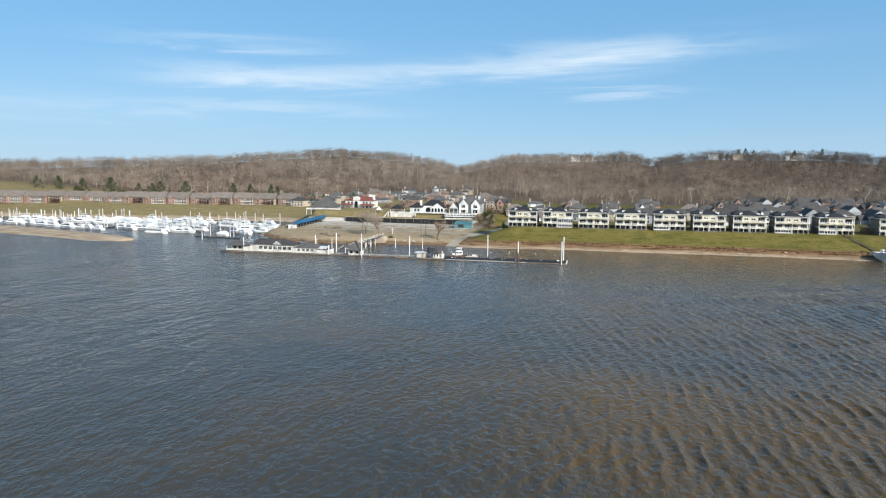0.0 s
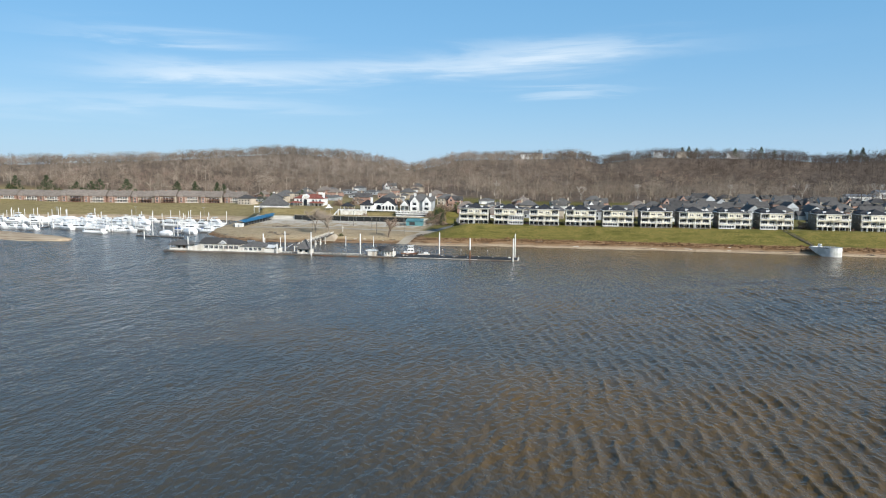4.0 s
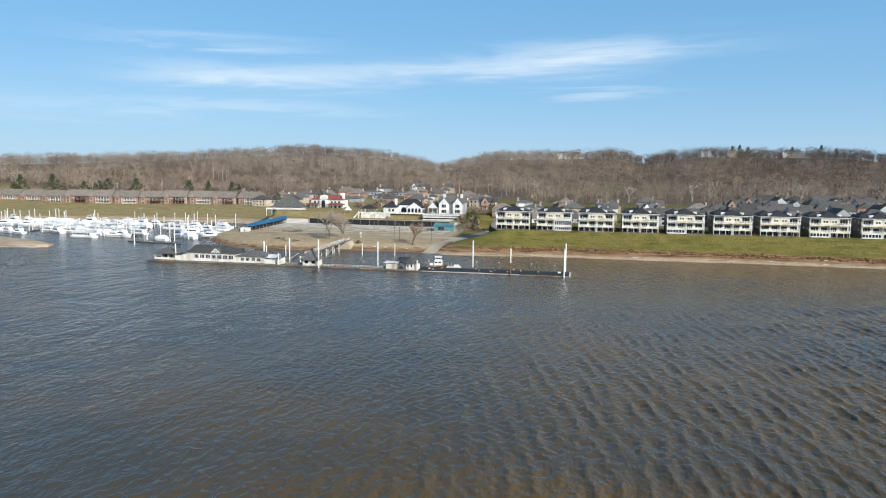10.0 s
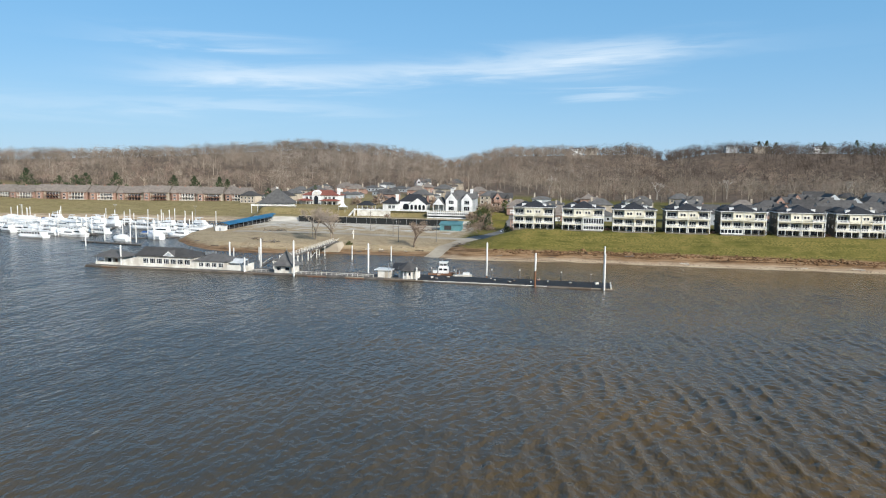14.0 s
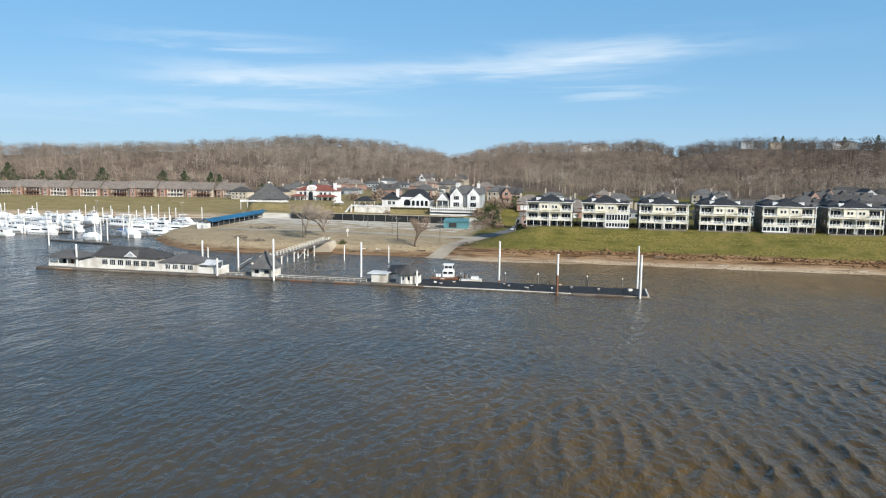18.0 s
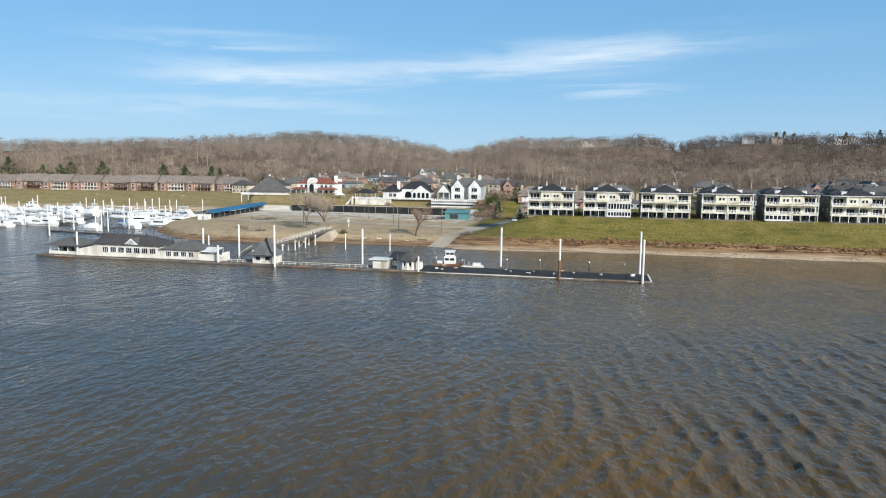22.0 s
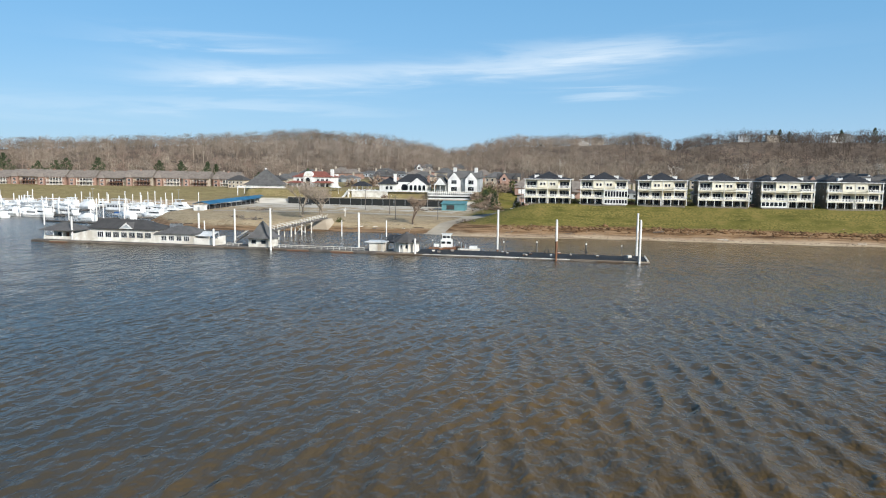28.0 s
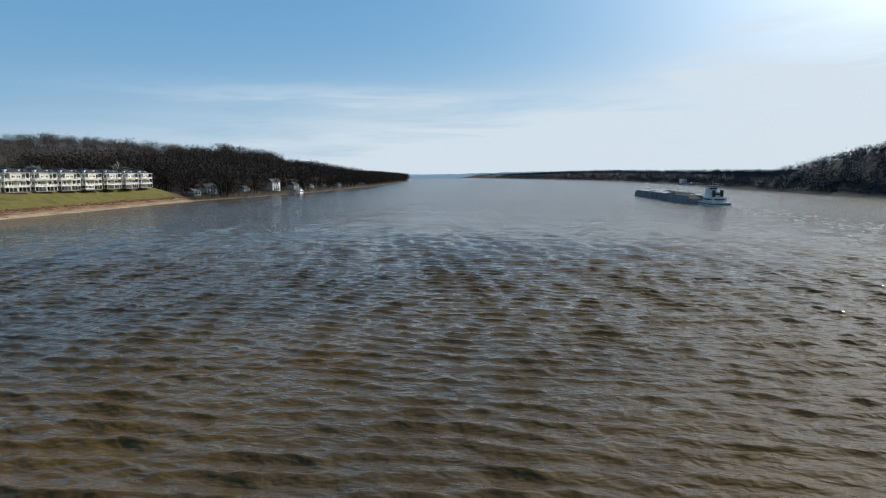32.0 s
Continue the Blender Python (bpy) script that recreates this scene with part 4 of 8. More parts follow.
def build_woods():
    rng = np.random.default_rng(11)
    n = 13800
    r = np.sqrt(rng.uniform(330**2, 1230**2, n))
    az = np.radians(rng.uniform(-66, 68, n))
    x, y = r * np.sin(az), r * np.cos(az)
    edge = wood_edge(x)
    keep = (y > edge) & (y > np.interp(x, SHORE_X, SHORE_Y) + 14)
    # thinner with distance, thick along the crest and the edge
    keep &= rng.random(n) < np.where(y - edge < 60, 1.0, 0.85)
    for hx, hy in HOMES:
        keep &= (np.abs(x - hx) > 11) | (np.abs(y - hy) > 11)
    for ha, hr in HILLTOPS:
        # the hilltop houses look out over a clearing
        keep &= (np.abs(np.degrees(az) - ha) > 0.75) | (r < hr - 45) | (r > hr + 8)
    x, y, edge = x[keep], y[keep], edge[keep]
    z = land_z(x, y)
    az, r = np.degrees(np.arctan2(x, y)), np.hypot(x, y)
    tone = fractal(x, y, 0.008, 3) + rng.normal(0, 0.35, len(x))
    # darker crowns on the upper slopes; downstream their colour carries backlit shade
    dark_mix = (0.75 * smooth01(-6, 14, az) * smooth01(640, 800, r) + 0.9 * smooth01(22, 40, az) + 0.25 * smooth01(800, 950, r)) > rng.uniform(0.1, 0.9, len(x)) - 0.25 * fractal(x, y, 0.02, 8)
    belt = (y - edge < 130) & (az < 42) & (rng.random(len(x)) < (0.3 + 0.3 * smooth01(-20, 0, az)) * (1 - (y - edge) / 200))
    rest = ~dark_mix & ~belt
    for name, sel, mat, label, stems in (
        ("edge_woods", belt, "wood_pale", "pale bare trees along the foot of the hills", (0.4, 1.0)),
        ("oak_woods", dark_mix & ~belt, "wood_umber", "bare trees in a darker tone on the upper slopes and downstream", (0.1, 0.8)),
        ("grey_woods", rest & (tone > 0.25), "wood_grey", "bare grey winter trees covering the hills", (0.0, 1.0)),
        ("brown_woods", rest & (tone <= 0.25) & (tone > -0.75), "wood_brown", "bare brown winter trees covering the hills", (-0.2, 0.8)),
        ("reddish_woods", rest & (tone <= -0.75), "wood_red", "bare reddish winter trees covering the hills", (-0.2, 0.8)),
    ):
        woods(name, np.stack([x[sel], y[sel], z[sel]], 1), mat, label, 3, (15, 27) if sel is belt else (11, 24), 104, 1.0, 0.04, stems)
    # scrub that closes the view under the crowns along the crest
    m = 1700
    r = rng.uniform(1000, 1150, m)
    az = np.radians(rng.uniform(-66, 66, m))
    x, y = r * np.sin(az), r * np.cos(az)
    ok = y > np.interp(x, SHORE_X, SHORE_Y) + 20
    for ha, hr in HILLTOPS:
        ok &= (np.abs(np.degrees(az) - ha) > 0.75) | (r < hr - 45) | (r > hr + 8)
    x, y = x[ok], y[ok]
    woods("crest_scrub", np.stack([x, y, land_z(x, y) - 1.0], 1), "wood_umber", "low dark scrub along the hill's crest", 5, (8, 14), 46, 1.6, 0.2)
    # the wooded headland downstream
    m = 3300
    hx = 488 + 1890 * rng.random(m) ** 1.25
    sy = np.interp(hx, SHORE_X, SHORE_Y)
    hy = sy + 4 + rng.random(m) ** 1.3 * 170
    for cx, cy in COTTAGES:
        # a clearing between each cottage and the water
        away = np.hypot(cx, cy)
        side, ahead = (hx * cy - hy * cx) / away, away - (hx * cx + hy * cy) / away
        ok = (np.abs(side) > 9) | (ahead < -6) | (ahead > 60)
        hx, hy = hx[ok], hy[ok]
    woods("headland_woods", np.stack([hx, hy, land_z(hx, hy)], 1), "wood_backlit", "bare trees along the lower bank in a dark backlit tone", 6, (24, 34), 80, 1.3, 0.08)
    m = 1500
    hx = 486 + 1700 * rng.random(m) ** 1.6
    hy = np.interp(hx, SHORE_X, SHORE_Y) + rng.uniform(0.8, 13, m)
    woods("bank_scrub", np.stack([hx, hy, land_z(hx, hy)], 1), "wood_umber", "low tangled scrub along the lower bank", 12, (2.5, 6.0), 40, 2.4, 0.2)
    # the far bank
    m = 4400
    hx = 430 + 3300 * rng.random(m) ** 1.7
    hy = np.interp(hx, SOUTH_X, SOUTH_Y) - 3 - rng.random(m) ** 1.2 * 135
    woods("far_bank_woods", np.stack([hx, hy, land_z(hx, hy)], 1), "wood_hazed", "wooded hills on the far bank in a dark haze-blue tone", 8, (13, 19), 40, 2.6, 0.3)
    m = 1100
    hx = rng.uniform(2300, 4700, m)
    north = rng.random(m) < 0.4
    hy = np.where(north, np.interp(hx, SHORE_X, SHORE_Y) + rng.uniform(10, 250, m), np.interp(hx, SOUTH_X, SOUTH_Y) - rng.uniform(5, 250, m))
    woods("distant_woods", np.stack([hx, hy, land_z(hx, hy)], 1), "wood_hazed", "distant wooded banks far down the river in a haze-blue tone", 9, (16, 24), 40, 2.4, 0.3)


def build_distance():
    """A line of hills at the end of the reach, its haze painted as a blue glow."""
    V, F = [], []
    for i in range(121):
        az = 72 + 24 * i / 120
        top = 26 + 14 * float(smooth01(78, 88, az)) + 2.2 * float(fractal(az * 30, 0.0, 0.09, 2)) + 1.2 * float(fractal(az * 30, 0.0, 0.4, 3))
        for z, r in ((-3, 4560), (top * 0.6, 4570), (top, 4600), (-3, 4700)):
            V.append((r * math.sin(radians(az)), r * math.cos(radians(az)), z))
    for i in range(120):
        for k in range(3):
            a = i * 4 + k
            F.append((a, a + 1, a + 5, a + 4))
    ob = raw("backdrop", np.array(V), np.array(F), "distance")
    tagged(ob, "hills at the end of the river, glowing in painted haze blue", "hills", kind="structure")


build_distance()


# ---- the floating dock ----
def pile(x, y, z0, z1, r=0.28, mat="steel_white", rust=0.0, label="tall white steel mooring pile beside the dock", group="mooring piles"):
    t = thing("mooring_pile", (x, y, z0), 0, label, "pile", group)
    part("shaft", cyl(nb(), 0, 0, -1.0, z1 - z0 - 0.25, r, r, 12), mat, t)
    part("cap", cyl(nb(), 0, 0, z1 - z0 - 0.25, z1 - z0, r * 1.1, r * 0.35, 12), mat, t)
    if rust:
        part("sleeve", cyl(nb(), 0, 0, -0.9, rust, r * 1.04, r * 1.04, 12), "steel_rust", t, "rusty lower sleeve")
    return t


for px, py, top, rust in ((12.4, 186.2, 11.7, 0), (12.5, 201.0, 12.6, 0), (-9.4, 186.2, 11.2, 6.8), (-27.2, 199.2, 12.8, 2.6), (-70.6, 200.0, 11.0, 0),
                          (-93.2, 186.0, 12.6, 0), (-114.6, 203.4, 11.0, 0), (-164.5, 189.2, 8.2, 0), (-126.5, 201.5, 9.5, 0), (-112.5, 187.0, 5.8, 0), (-49.2, 187.0, 4.8, 0)):
    pile(px, py, -1.5, top, 0.3, rust=rust)
for px, py, top in ((-89.5, 235, 6.0), (-72.8, 236, 6.2), (-125, 222, 5.5), (-128.5, 208, 6.5)):
    pile(px, py, -1.5, top, 0.22, label="short white pile standing in the slack water", group="slack water piles")
for px, py, top, r in ((-25.2, 197.8, 3.8, 0.22), (-15.6, 197.9, 4.0, 0.24), (-1.6, 197.8, 3.9, 0.26), (8.2, 197.6, 3.7, 0.14), (-46.5, 197.6, 3.6, 0.14), (-38.4, 197.3, 3.2, 0.16)):
    t = thing("dock_post", (px, py, 0.74), 0, "grey wooden post with a pale top on the dock", "post", "dock posts")
    part("shaft", cyl(nb(), 0, 0, 0, top - 1.2, r, r * 0.9, 8), "deck_wood", t)
    part("top", cyl(nb(), 0, 0, top - 1.2, top - 0.74, r * 0.92, r * 0.5, 8), "steel_white", t)


def build_dock():
    d = thing("floating_dock", (0, 0, 0), 0, "long floating dock with wet black decking and a pale timber edge", "dock")
    rng = random.Random(5)
    x = -50.0
    while x < 14.2:
        w = rng.uniform(3.2, 4.6)
        x1 = min(x + w, 14.4)
        z = 0.62 + rng.uniform(-0.05, 0.05)
        part("deck_panel", boxes((x + 0.03, x1 - 0.03, 187.3, 192.6 + rng.uniform(-0.05, 0.05), 0.15, z)), "black_mat", d)
        part("deck_panel", boxes((x + 0.03, x1 - 0.03, 192.75, 198.3, 0.15, z + rng.uniform(-0.05, 0.05))), "black_mat", d)
        x = x1
    part("pontoon", boxes((-50, 14.4, 187.6, 198.0, -0.5, 0.14)), "steel_rust", d)
    for i in range(28):
        a, b = -178 + i * 6.9, -178 + (i + 1) * 6.9 - 0.06
        part("edge_beam", boxes((a, b, 186.6 + rng.uniform(-0.05, 0.05), 187.2, -0.1, 0.3)), rng.choice(("deck_wood", "bark", "deck_wood", "steel_rust")), d)
        s = rng.uniform(-0.05, 0.05)
        part("edge_plank", boxes((a + 0.05, b - 0.05, 186.5 + s, 187.18, 0.31, 0.46 + s)), rng.choice(("bark_grey", "deck_wood", "concrete", "bark_grey") if a < -50 else ("white_wood", "concrete", "white_wood", "bark_grey")), d)
    for i in range(32):
        a = -178 + i * 4.0
        part("walkway_panel", boxes((a, a + 3.96, 187.22, 190.4, 0.1, 0.6 + rng.uniform(-0.03, 0.03))), "deck_wood", d)
    part("pontoon", boxes((-178, -50.1, 187.6, 199.0, -0.5, 0.09)), "deck_wood", d)
    part("end_beam", boxes((14.41, 14.8, 186.8, 198.4, -0.2, 0.8)), "white_wood", d)
    # railing along the walkway
    for i in range(26):
        x = -112 + i * 1.9
        if -103 < x < -93:
            continue
        part("rail_post", boxes((x - 0.06, x + 0.06, 187.3, 187.42, 0.58, 1.6)), "white_wood", d)
    for a, b in ((-112, -103.2), (-92.8, -64.5)):
        part("rail", boxes((a, b, 187.31, 187.41, 1.5, 1.62)), "white_wood", d)
        part("rail", boxes((a, b, 187.32, 187.4, 1.02, 1.1)), "white_wood", d)
    # coiled hoses, cleats and boxes on the deck
    for i in range(14):
        x = rng.uniform(-45, 12)
        y = rng.uniform(188, 197.5)
        b = thing("dock_box", (x, y, 0.72), rng.uniform(0, 90), "small weathered dock box on the black decking", "box", "dock clutter")
        s = rng.uniform(0.25, 0.6)
        part("body", boxes((-s, s, -s * 0.6, s * 0.6, 0, s * 0.9)), rng.choice(("white_wood", "steel_rust", "deck_wood", "steel_grey")), b)
        part("lid", boxes((-s - 0.03, s + 0.03, -s * 0.6 - 0.03, s * 0.6 + 0.03, s * 0.9, s * 0.9 + 0.06)), "white_wood", b)
    t = thing("tyre_fender", (-12.6, 196.5, 0.75), 20, "black tyre fender standing on the dock", "tyre")
    bm = nb()
    for i in range(16):
        a, b = 2 * math.pi * i / 16, 2 * math.pi * (i + 1) / 16
        bar(bm, (0.55 * math.cos(a), 0, 0.6 + 0.55 * math.sin(a)), (0.55 * math.cos(b), 0, 0.6 + 0.55 * math.sin(b)), 0.16, 6)
    part("tread", bm, "dark", t)


build_dock()


def build_clubhouse():
    c = thing("floating_clubhouse", (-149, 189.2, 0.62), 0, "long white floating clubhouse with dark hipped roof", "building")
    part("wall", boxes((-8.5, 15, 0, 9.4, 0, 3.9)), "white_wood", c)
    part("skirt", boxes((-15.2, 15.2, -0.35, -0.02, -0.2, 0.35)), "white_wood", c)
    part("screen_wall", poly(nb(), ((-15, 0, 0), (-8.5, 0, 0), (-8.5, 0, 3.4), (-15, 0, 2.0), (-15, 0.12, 0), (-8.5, 0.12, 0), (-8.5, 0.12, 3.4), (-15, 0.12, 2.0)),
         ((0, 1, 2, 3), (7, 6, 5, 4), (0, 4, 5, 1), (3, 2, 6, 7), (0, 3, 7, 4))), "white_wood", c)
    e = 3.91
    part("roof", poly(nb(), ((-9.2, -0.7, e), (15.6, -0.7, e), (15.6, 10.1, e), (-9.2, 10.1, e), (-8.2, 4.7, e + 3.0), (8.0, 4.7, e + 2.8),
         (-9.2, -0.7, e + 0.2), (15.6, -0.7, e + 0.2), (15.6, 10.1, e + 0.2), (-9.2, 10.1, e + 0.2)),
         ((3, 2, 1, 0), (0, 1, 7, 6), (1, 2, 8, 7), (2, 3, 9, 8), (3, 0, 6, 9), (6, 7, 5, 4), (7, 8, 5), (8, 9, 4, 5), (9, 6, 4))), "shingle_slate", c)
    for i in range(7):
        x = -4.9 + 2.87 * i
        window(c, x - 1.0, x + 1.0, 1.3, 2.95, -0.01, 2)
    for i in range(5):
        part("roof_vent", cyl(nb(), -5 + 2.9 * i, 5.6, 6.0, 7.0, 0.16, 0.16, 6), "dark", c)
    k = 5.2
    dm = part("dormer", poly(nb(), ((k - 2.6, -0.9, 4.1), (k + 2.6, -0.9, 4.1), (k, -0.9, 6.1), (k - 2.6, 4, 4.6), (k + 2.6, 4, 4.6), (k, 4, 6.1)),
              ((0, 1, 2), (1, 4, 5, 2), (3, 0, 2, 5), (4, 3, 5), (0, 3, 4, 1))), "shingle_slate", c)
    part("dormer_gable", poly(nb(), ((k - 2.5, -0.96, 4.15), (k + 2.5, -0.96, 4.15), (k, -0.96, 6.05), (k - 2.5, -0.91, 4.15), (k + 2.5, -0.91, 4.15), (k, -0.91, 6.05)),
              ((0, 1, 2), (5, 4, 3), (0, 3, 4, 1), (1, 4, 5, 2), (2, 5, 3, 0))), "white", dm)
    part("dormer_glass", poly(nb(), ((k - 1.7, -0.99, 4.35), (k + 1.7, -0.99, 4.35), (k, -0.99, 5.6), (k - 1.7, -0.965, 4.35), (k + 1.7, -0.965, 4.35), (k, -0.965, 5.6)),
              ((0, 1, 2), (5, 4, 3), (0, 3, 4, 1), (1, 4, 5, 2), (2, 5, 3, 0))), "siding_grey", dm)
    # the lower wing
    w = thing("clubhouse_wing", (-127, 189.0, 0.62), 0, "lower white wing of the clubhouse with grey roof", "building")
    part("wall", boxes((-6.99, 6.5, 0, 9, 0, 2.9)), "white_wood", w)
    part("roof", hip(nb(), -7.0, 7.2, -0.6, 9.6, 2.91, 2.2), "shingle_grey", w)
    for x in (-3.9, -1.3, 1.4, 4.0):
        window(w, x - 0.85, x + 0.85, 0.9, 2.3, -0.01, 2)
    for i, x in enumerate((-5.6, -4.2, -2.9)):
        ac = thing("air_conditioner", (-127 + x, 196 + 0.3 * i, 4.9), 0, "grey rooftop air conditioner on the clubhouse", "air conditioner", "rooftop units")
        part("case", boxes((-0.6, 0.6, -0.5, 0.5, 0, 1.3)), "steel_grey", ac)
        part("fan", cyl(nb(), 0, 0, 1.31, 1.4, 0.4, 0.4, 12), "dark", ac)
    # the open terrace at its end
    f = thing("terrace_screen", (-116.3, 188.6, 0.62), 0, "low white boarded terrace wall beside the clubhouse", "wall")
    for i in range(12):
        x = -4.0 + i * 0.68
        part("board", boxes((x, x + 0.64, 0, 0.08, 0, 1.9 + (0.12 if i % 2 else 0))), "white_wood", f)
    part("side", boxes((4.16, 4.24, 0.0, 4.5, 0, 2.6)), "white_wood", f)
    part("awning", poly(nb(), ((-4.2, 1.0, 2.6), (1.2, 1.0, 2.6), (1.2, 6, 3.6), (-4.2, 6, 3.6), (-4.2, 1.0, 2.5), (1.2, 1.0, 2.5), (1.2, 6, 3.5), (-4.2, 6, 3.5)),
         ((0, 1, 2, 3), (7, 6, 5, 4), (0, 4, 5, 1), (1, 5, 6, 2), (2, 6, 7, 3), (3, 7, 4, 0))), "white", f)
    for x in (-4.1, 1.1):
        part("post", boxes((x - 0.07, x + 0.07, 5.85, 5.99, 0, 3.5)), "white", f)
    # the pavilion at the upstream end
    p = thing("dock_pavilion", (-170.3, 189.4, 0.62), 0, "open white pavilion with grey pyramid roof at the dock's end", "pavilion")
    part("wall", boxes((-3.2, 4.6, 2.2, 8.4, 0, 2.7)), "white_wood", p)
    part("parapet", boxes((-5.3, 5.2, 0, 0.15, 0, 1.0), (-5.3, -5.15, 0.15, 8.5, 0, 1.0)), "white_wood", p)
    for x in (-5.1, -1.7, 1.7, 5.0):
        part("post", boxes((x - 0.1, x + 0.1, 0.16, 0.36, 0, 2.8)), "white", p)
    window(p, -1.6, -0.2, 0.6, 2.1, 2.19, 0)
    part("door", boxes((1.5, 2.6, 2.12, 2.19, 0.02, 2.1)), "brown_wood", p)
    part("roof", hip(nb(), -6.4, 6.6, -1.0, 9.4, 2.81, 2.3), "shingle_grey", p)


build_clubhouse()


def flared_roof(bm, r0, z0, rows, sides=4, turn=0.785):
    """A roof of rings (radius factor, height) that sweeps up to a point."""
    rings = []
    for k, h in rows:
        rings.append([bm.verts.new((r0 * k * math.cos(turn + 2 * math.pi * i / sides), r0 * k * math.sin(turn + 2 * math.pi * i / sides), z0 + h)) for i in range(sides)])
    for a, b in zip(rings, rings[1:]):
        for i in range(sides):
            j = (i + 1) % sides
            bm.faces.new((a[i], a[j], b[j], b[i]))
    bm.faces.new(rings[0][::-1])
    bm.faces.new(rings[-1])
    return bm


def build_dock_huts():
    a = thing("ticket_hut", (-98.0, 190.6, 0.6), 0, "small white hut with steep flared grey roof", "hut")
    part("wall", boxes((-3.4, 3.4, -2.8, 3.0, 0, 2.7)), "white_wood", a)
    part("roof", flared_roof(nb(), 6.2, 2.72, ((1.0, 0), (0.72, 0.75), (0.45, 2.0), (0.2, 3.9), (0.03, 5.0))), "shingle_grey", a)
    part("finial", cyl(nb(), 0, 0, 7.6, 8.5, 0.05, 0.02, 6), "steel_grey", a)
    window(a, -2.4, -0.9, 1.0, 2.1, -2.81, 0)
    window(a, 0.8, 2.3, 1.0, 2.1, -2.81, 0)
    b = thing("fuel_hut", (-52.6, 190.6, 0.62), 0, "eight-sided white fuel hut with dark roof and vent", "hut")
    part("wall", cyl(nb(), 0, 0, 0, 2.9, 3.5, 3.5, 8), "white_wood", b)
    part("roof", flared_roof(nb(), 4.9, 2.92, ((1.0, 0), (0.55, 1.25), (0.14, 2.3)), 8, 0.39), "shingle_slate", b)
    part("vent", cyl(nb(), 0, 0, 5.2, 5.7, 0.6, 0.45, 8), "shingle_slate", b)
    part("aerial", bar(nb(), (0.6, 0, 5.3), (2.0, 0, 8.2), 0.03), "steel_grey", b)
    for i in range(8):
        t = 0.39 + i * math.pi / 4
        part("corner_post", cyl(nb(), 3.5 * math.cos(t), 3.5 * math.sin(t), 0, 2.9, 0.14, 0.14, 6), "white", b)
    for x in (-1.0, 0.4):
        window(b, x, x + 0.9, 1.1, 2.2, -3.25, 0)
    s = thing("dock_shed", (-61.0, 190.2, 0.62), 0, "small white shed with flat overhanging roof", "shed")
    part("wall", boxes((-2.2, 2.2, -2.2, 2.6, 0, 2.5)), "white_wood", s)
    part("roof", boxes((-3.3, 2.8, -2.8, 3.0, 2.51, 2.75)), "white", s)
    part("door", boxes((0.4, 1.4, -2.27, -2.21, 0.02, 2.1)), "siding_tan", s)
    l = thing("lean_to", (-57.6, 193.5, 0.62), 0, "dark lean-to roof between the dock huts", "shelter")
    part("roof", poly(nb(), ((-2, -3, 2.4), (2.6, -3, 2.4), (2.6, 3, 4.2), (-2, 3, 4.2), (-2, -3, 2.25), (2.6, -3, 2.25), (2.6, 3, 4.05), (-2, 3, 4.05)),
         ((0, 1, 2, 3), (7, 6, 5, 4), (0, 4, 5, 1), (1, 5, 6, 2), (2, 6, 7, 3), (3, 7, 4, 0))), "shingle_black", l)
    for x, y in ((-1.8, -2.8), (2.4, -2.8), (-1.8, 2.8), (2.4, 2.8)):
        part("post", boxes((x - 0.06, x + 0.06, y - 0.06, y + 0.06, 0, 2.3 + (1.75 if y > 0 else 0))), "deck_wood", l)
    for x, y, h in ((-55.6, 187.6, 4.6), (-59.4, 188.0, 5.2), (-57.9, 188.1, 4.0)):
        t = thing("flag_pole", (x, y, 0.62), 0, "thin pole beside the fuel hut", "pole", "dock poles")
        part("shaft", cyl(nb(), 0, 0, 0, h, 0.06, 0.04, 6), "steel_grey", t)
        part("lamp_head", boxes((-0.25, 0.25, -0.12, 0.12, h, h + 0.18)), "dark", t)


build_dock_huts()


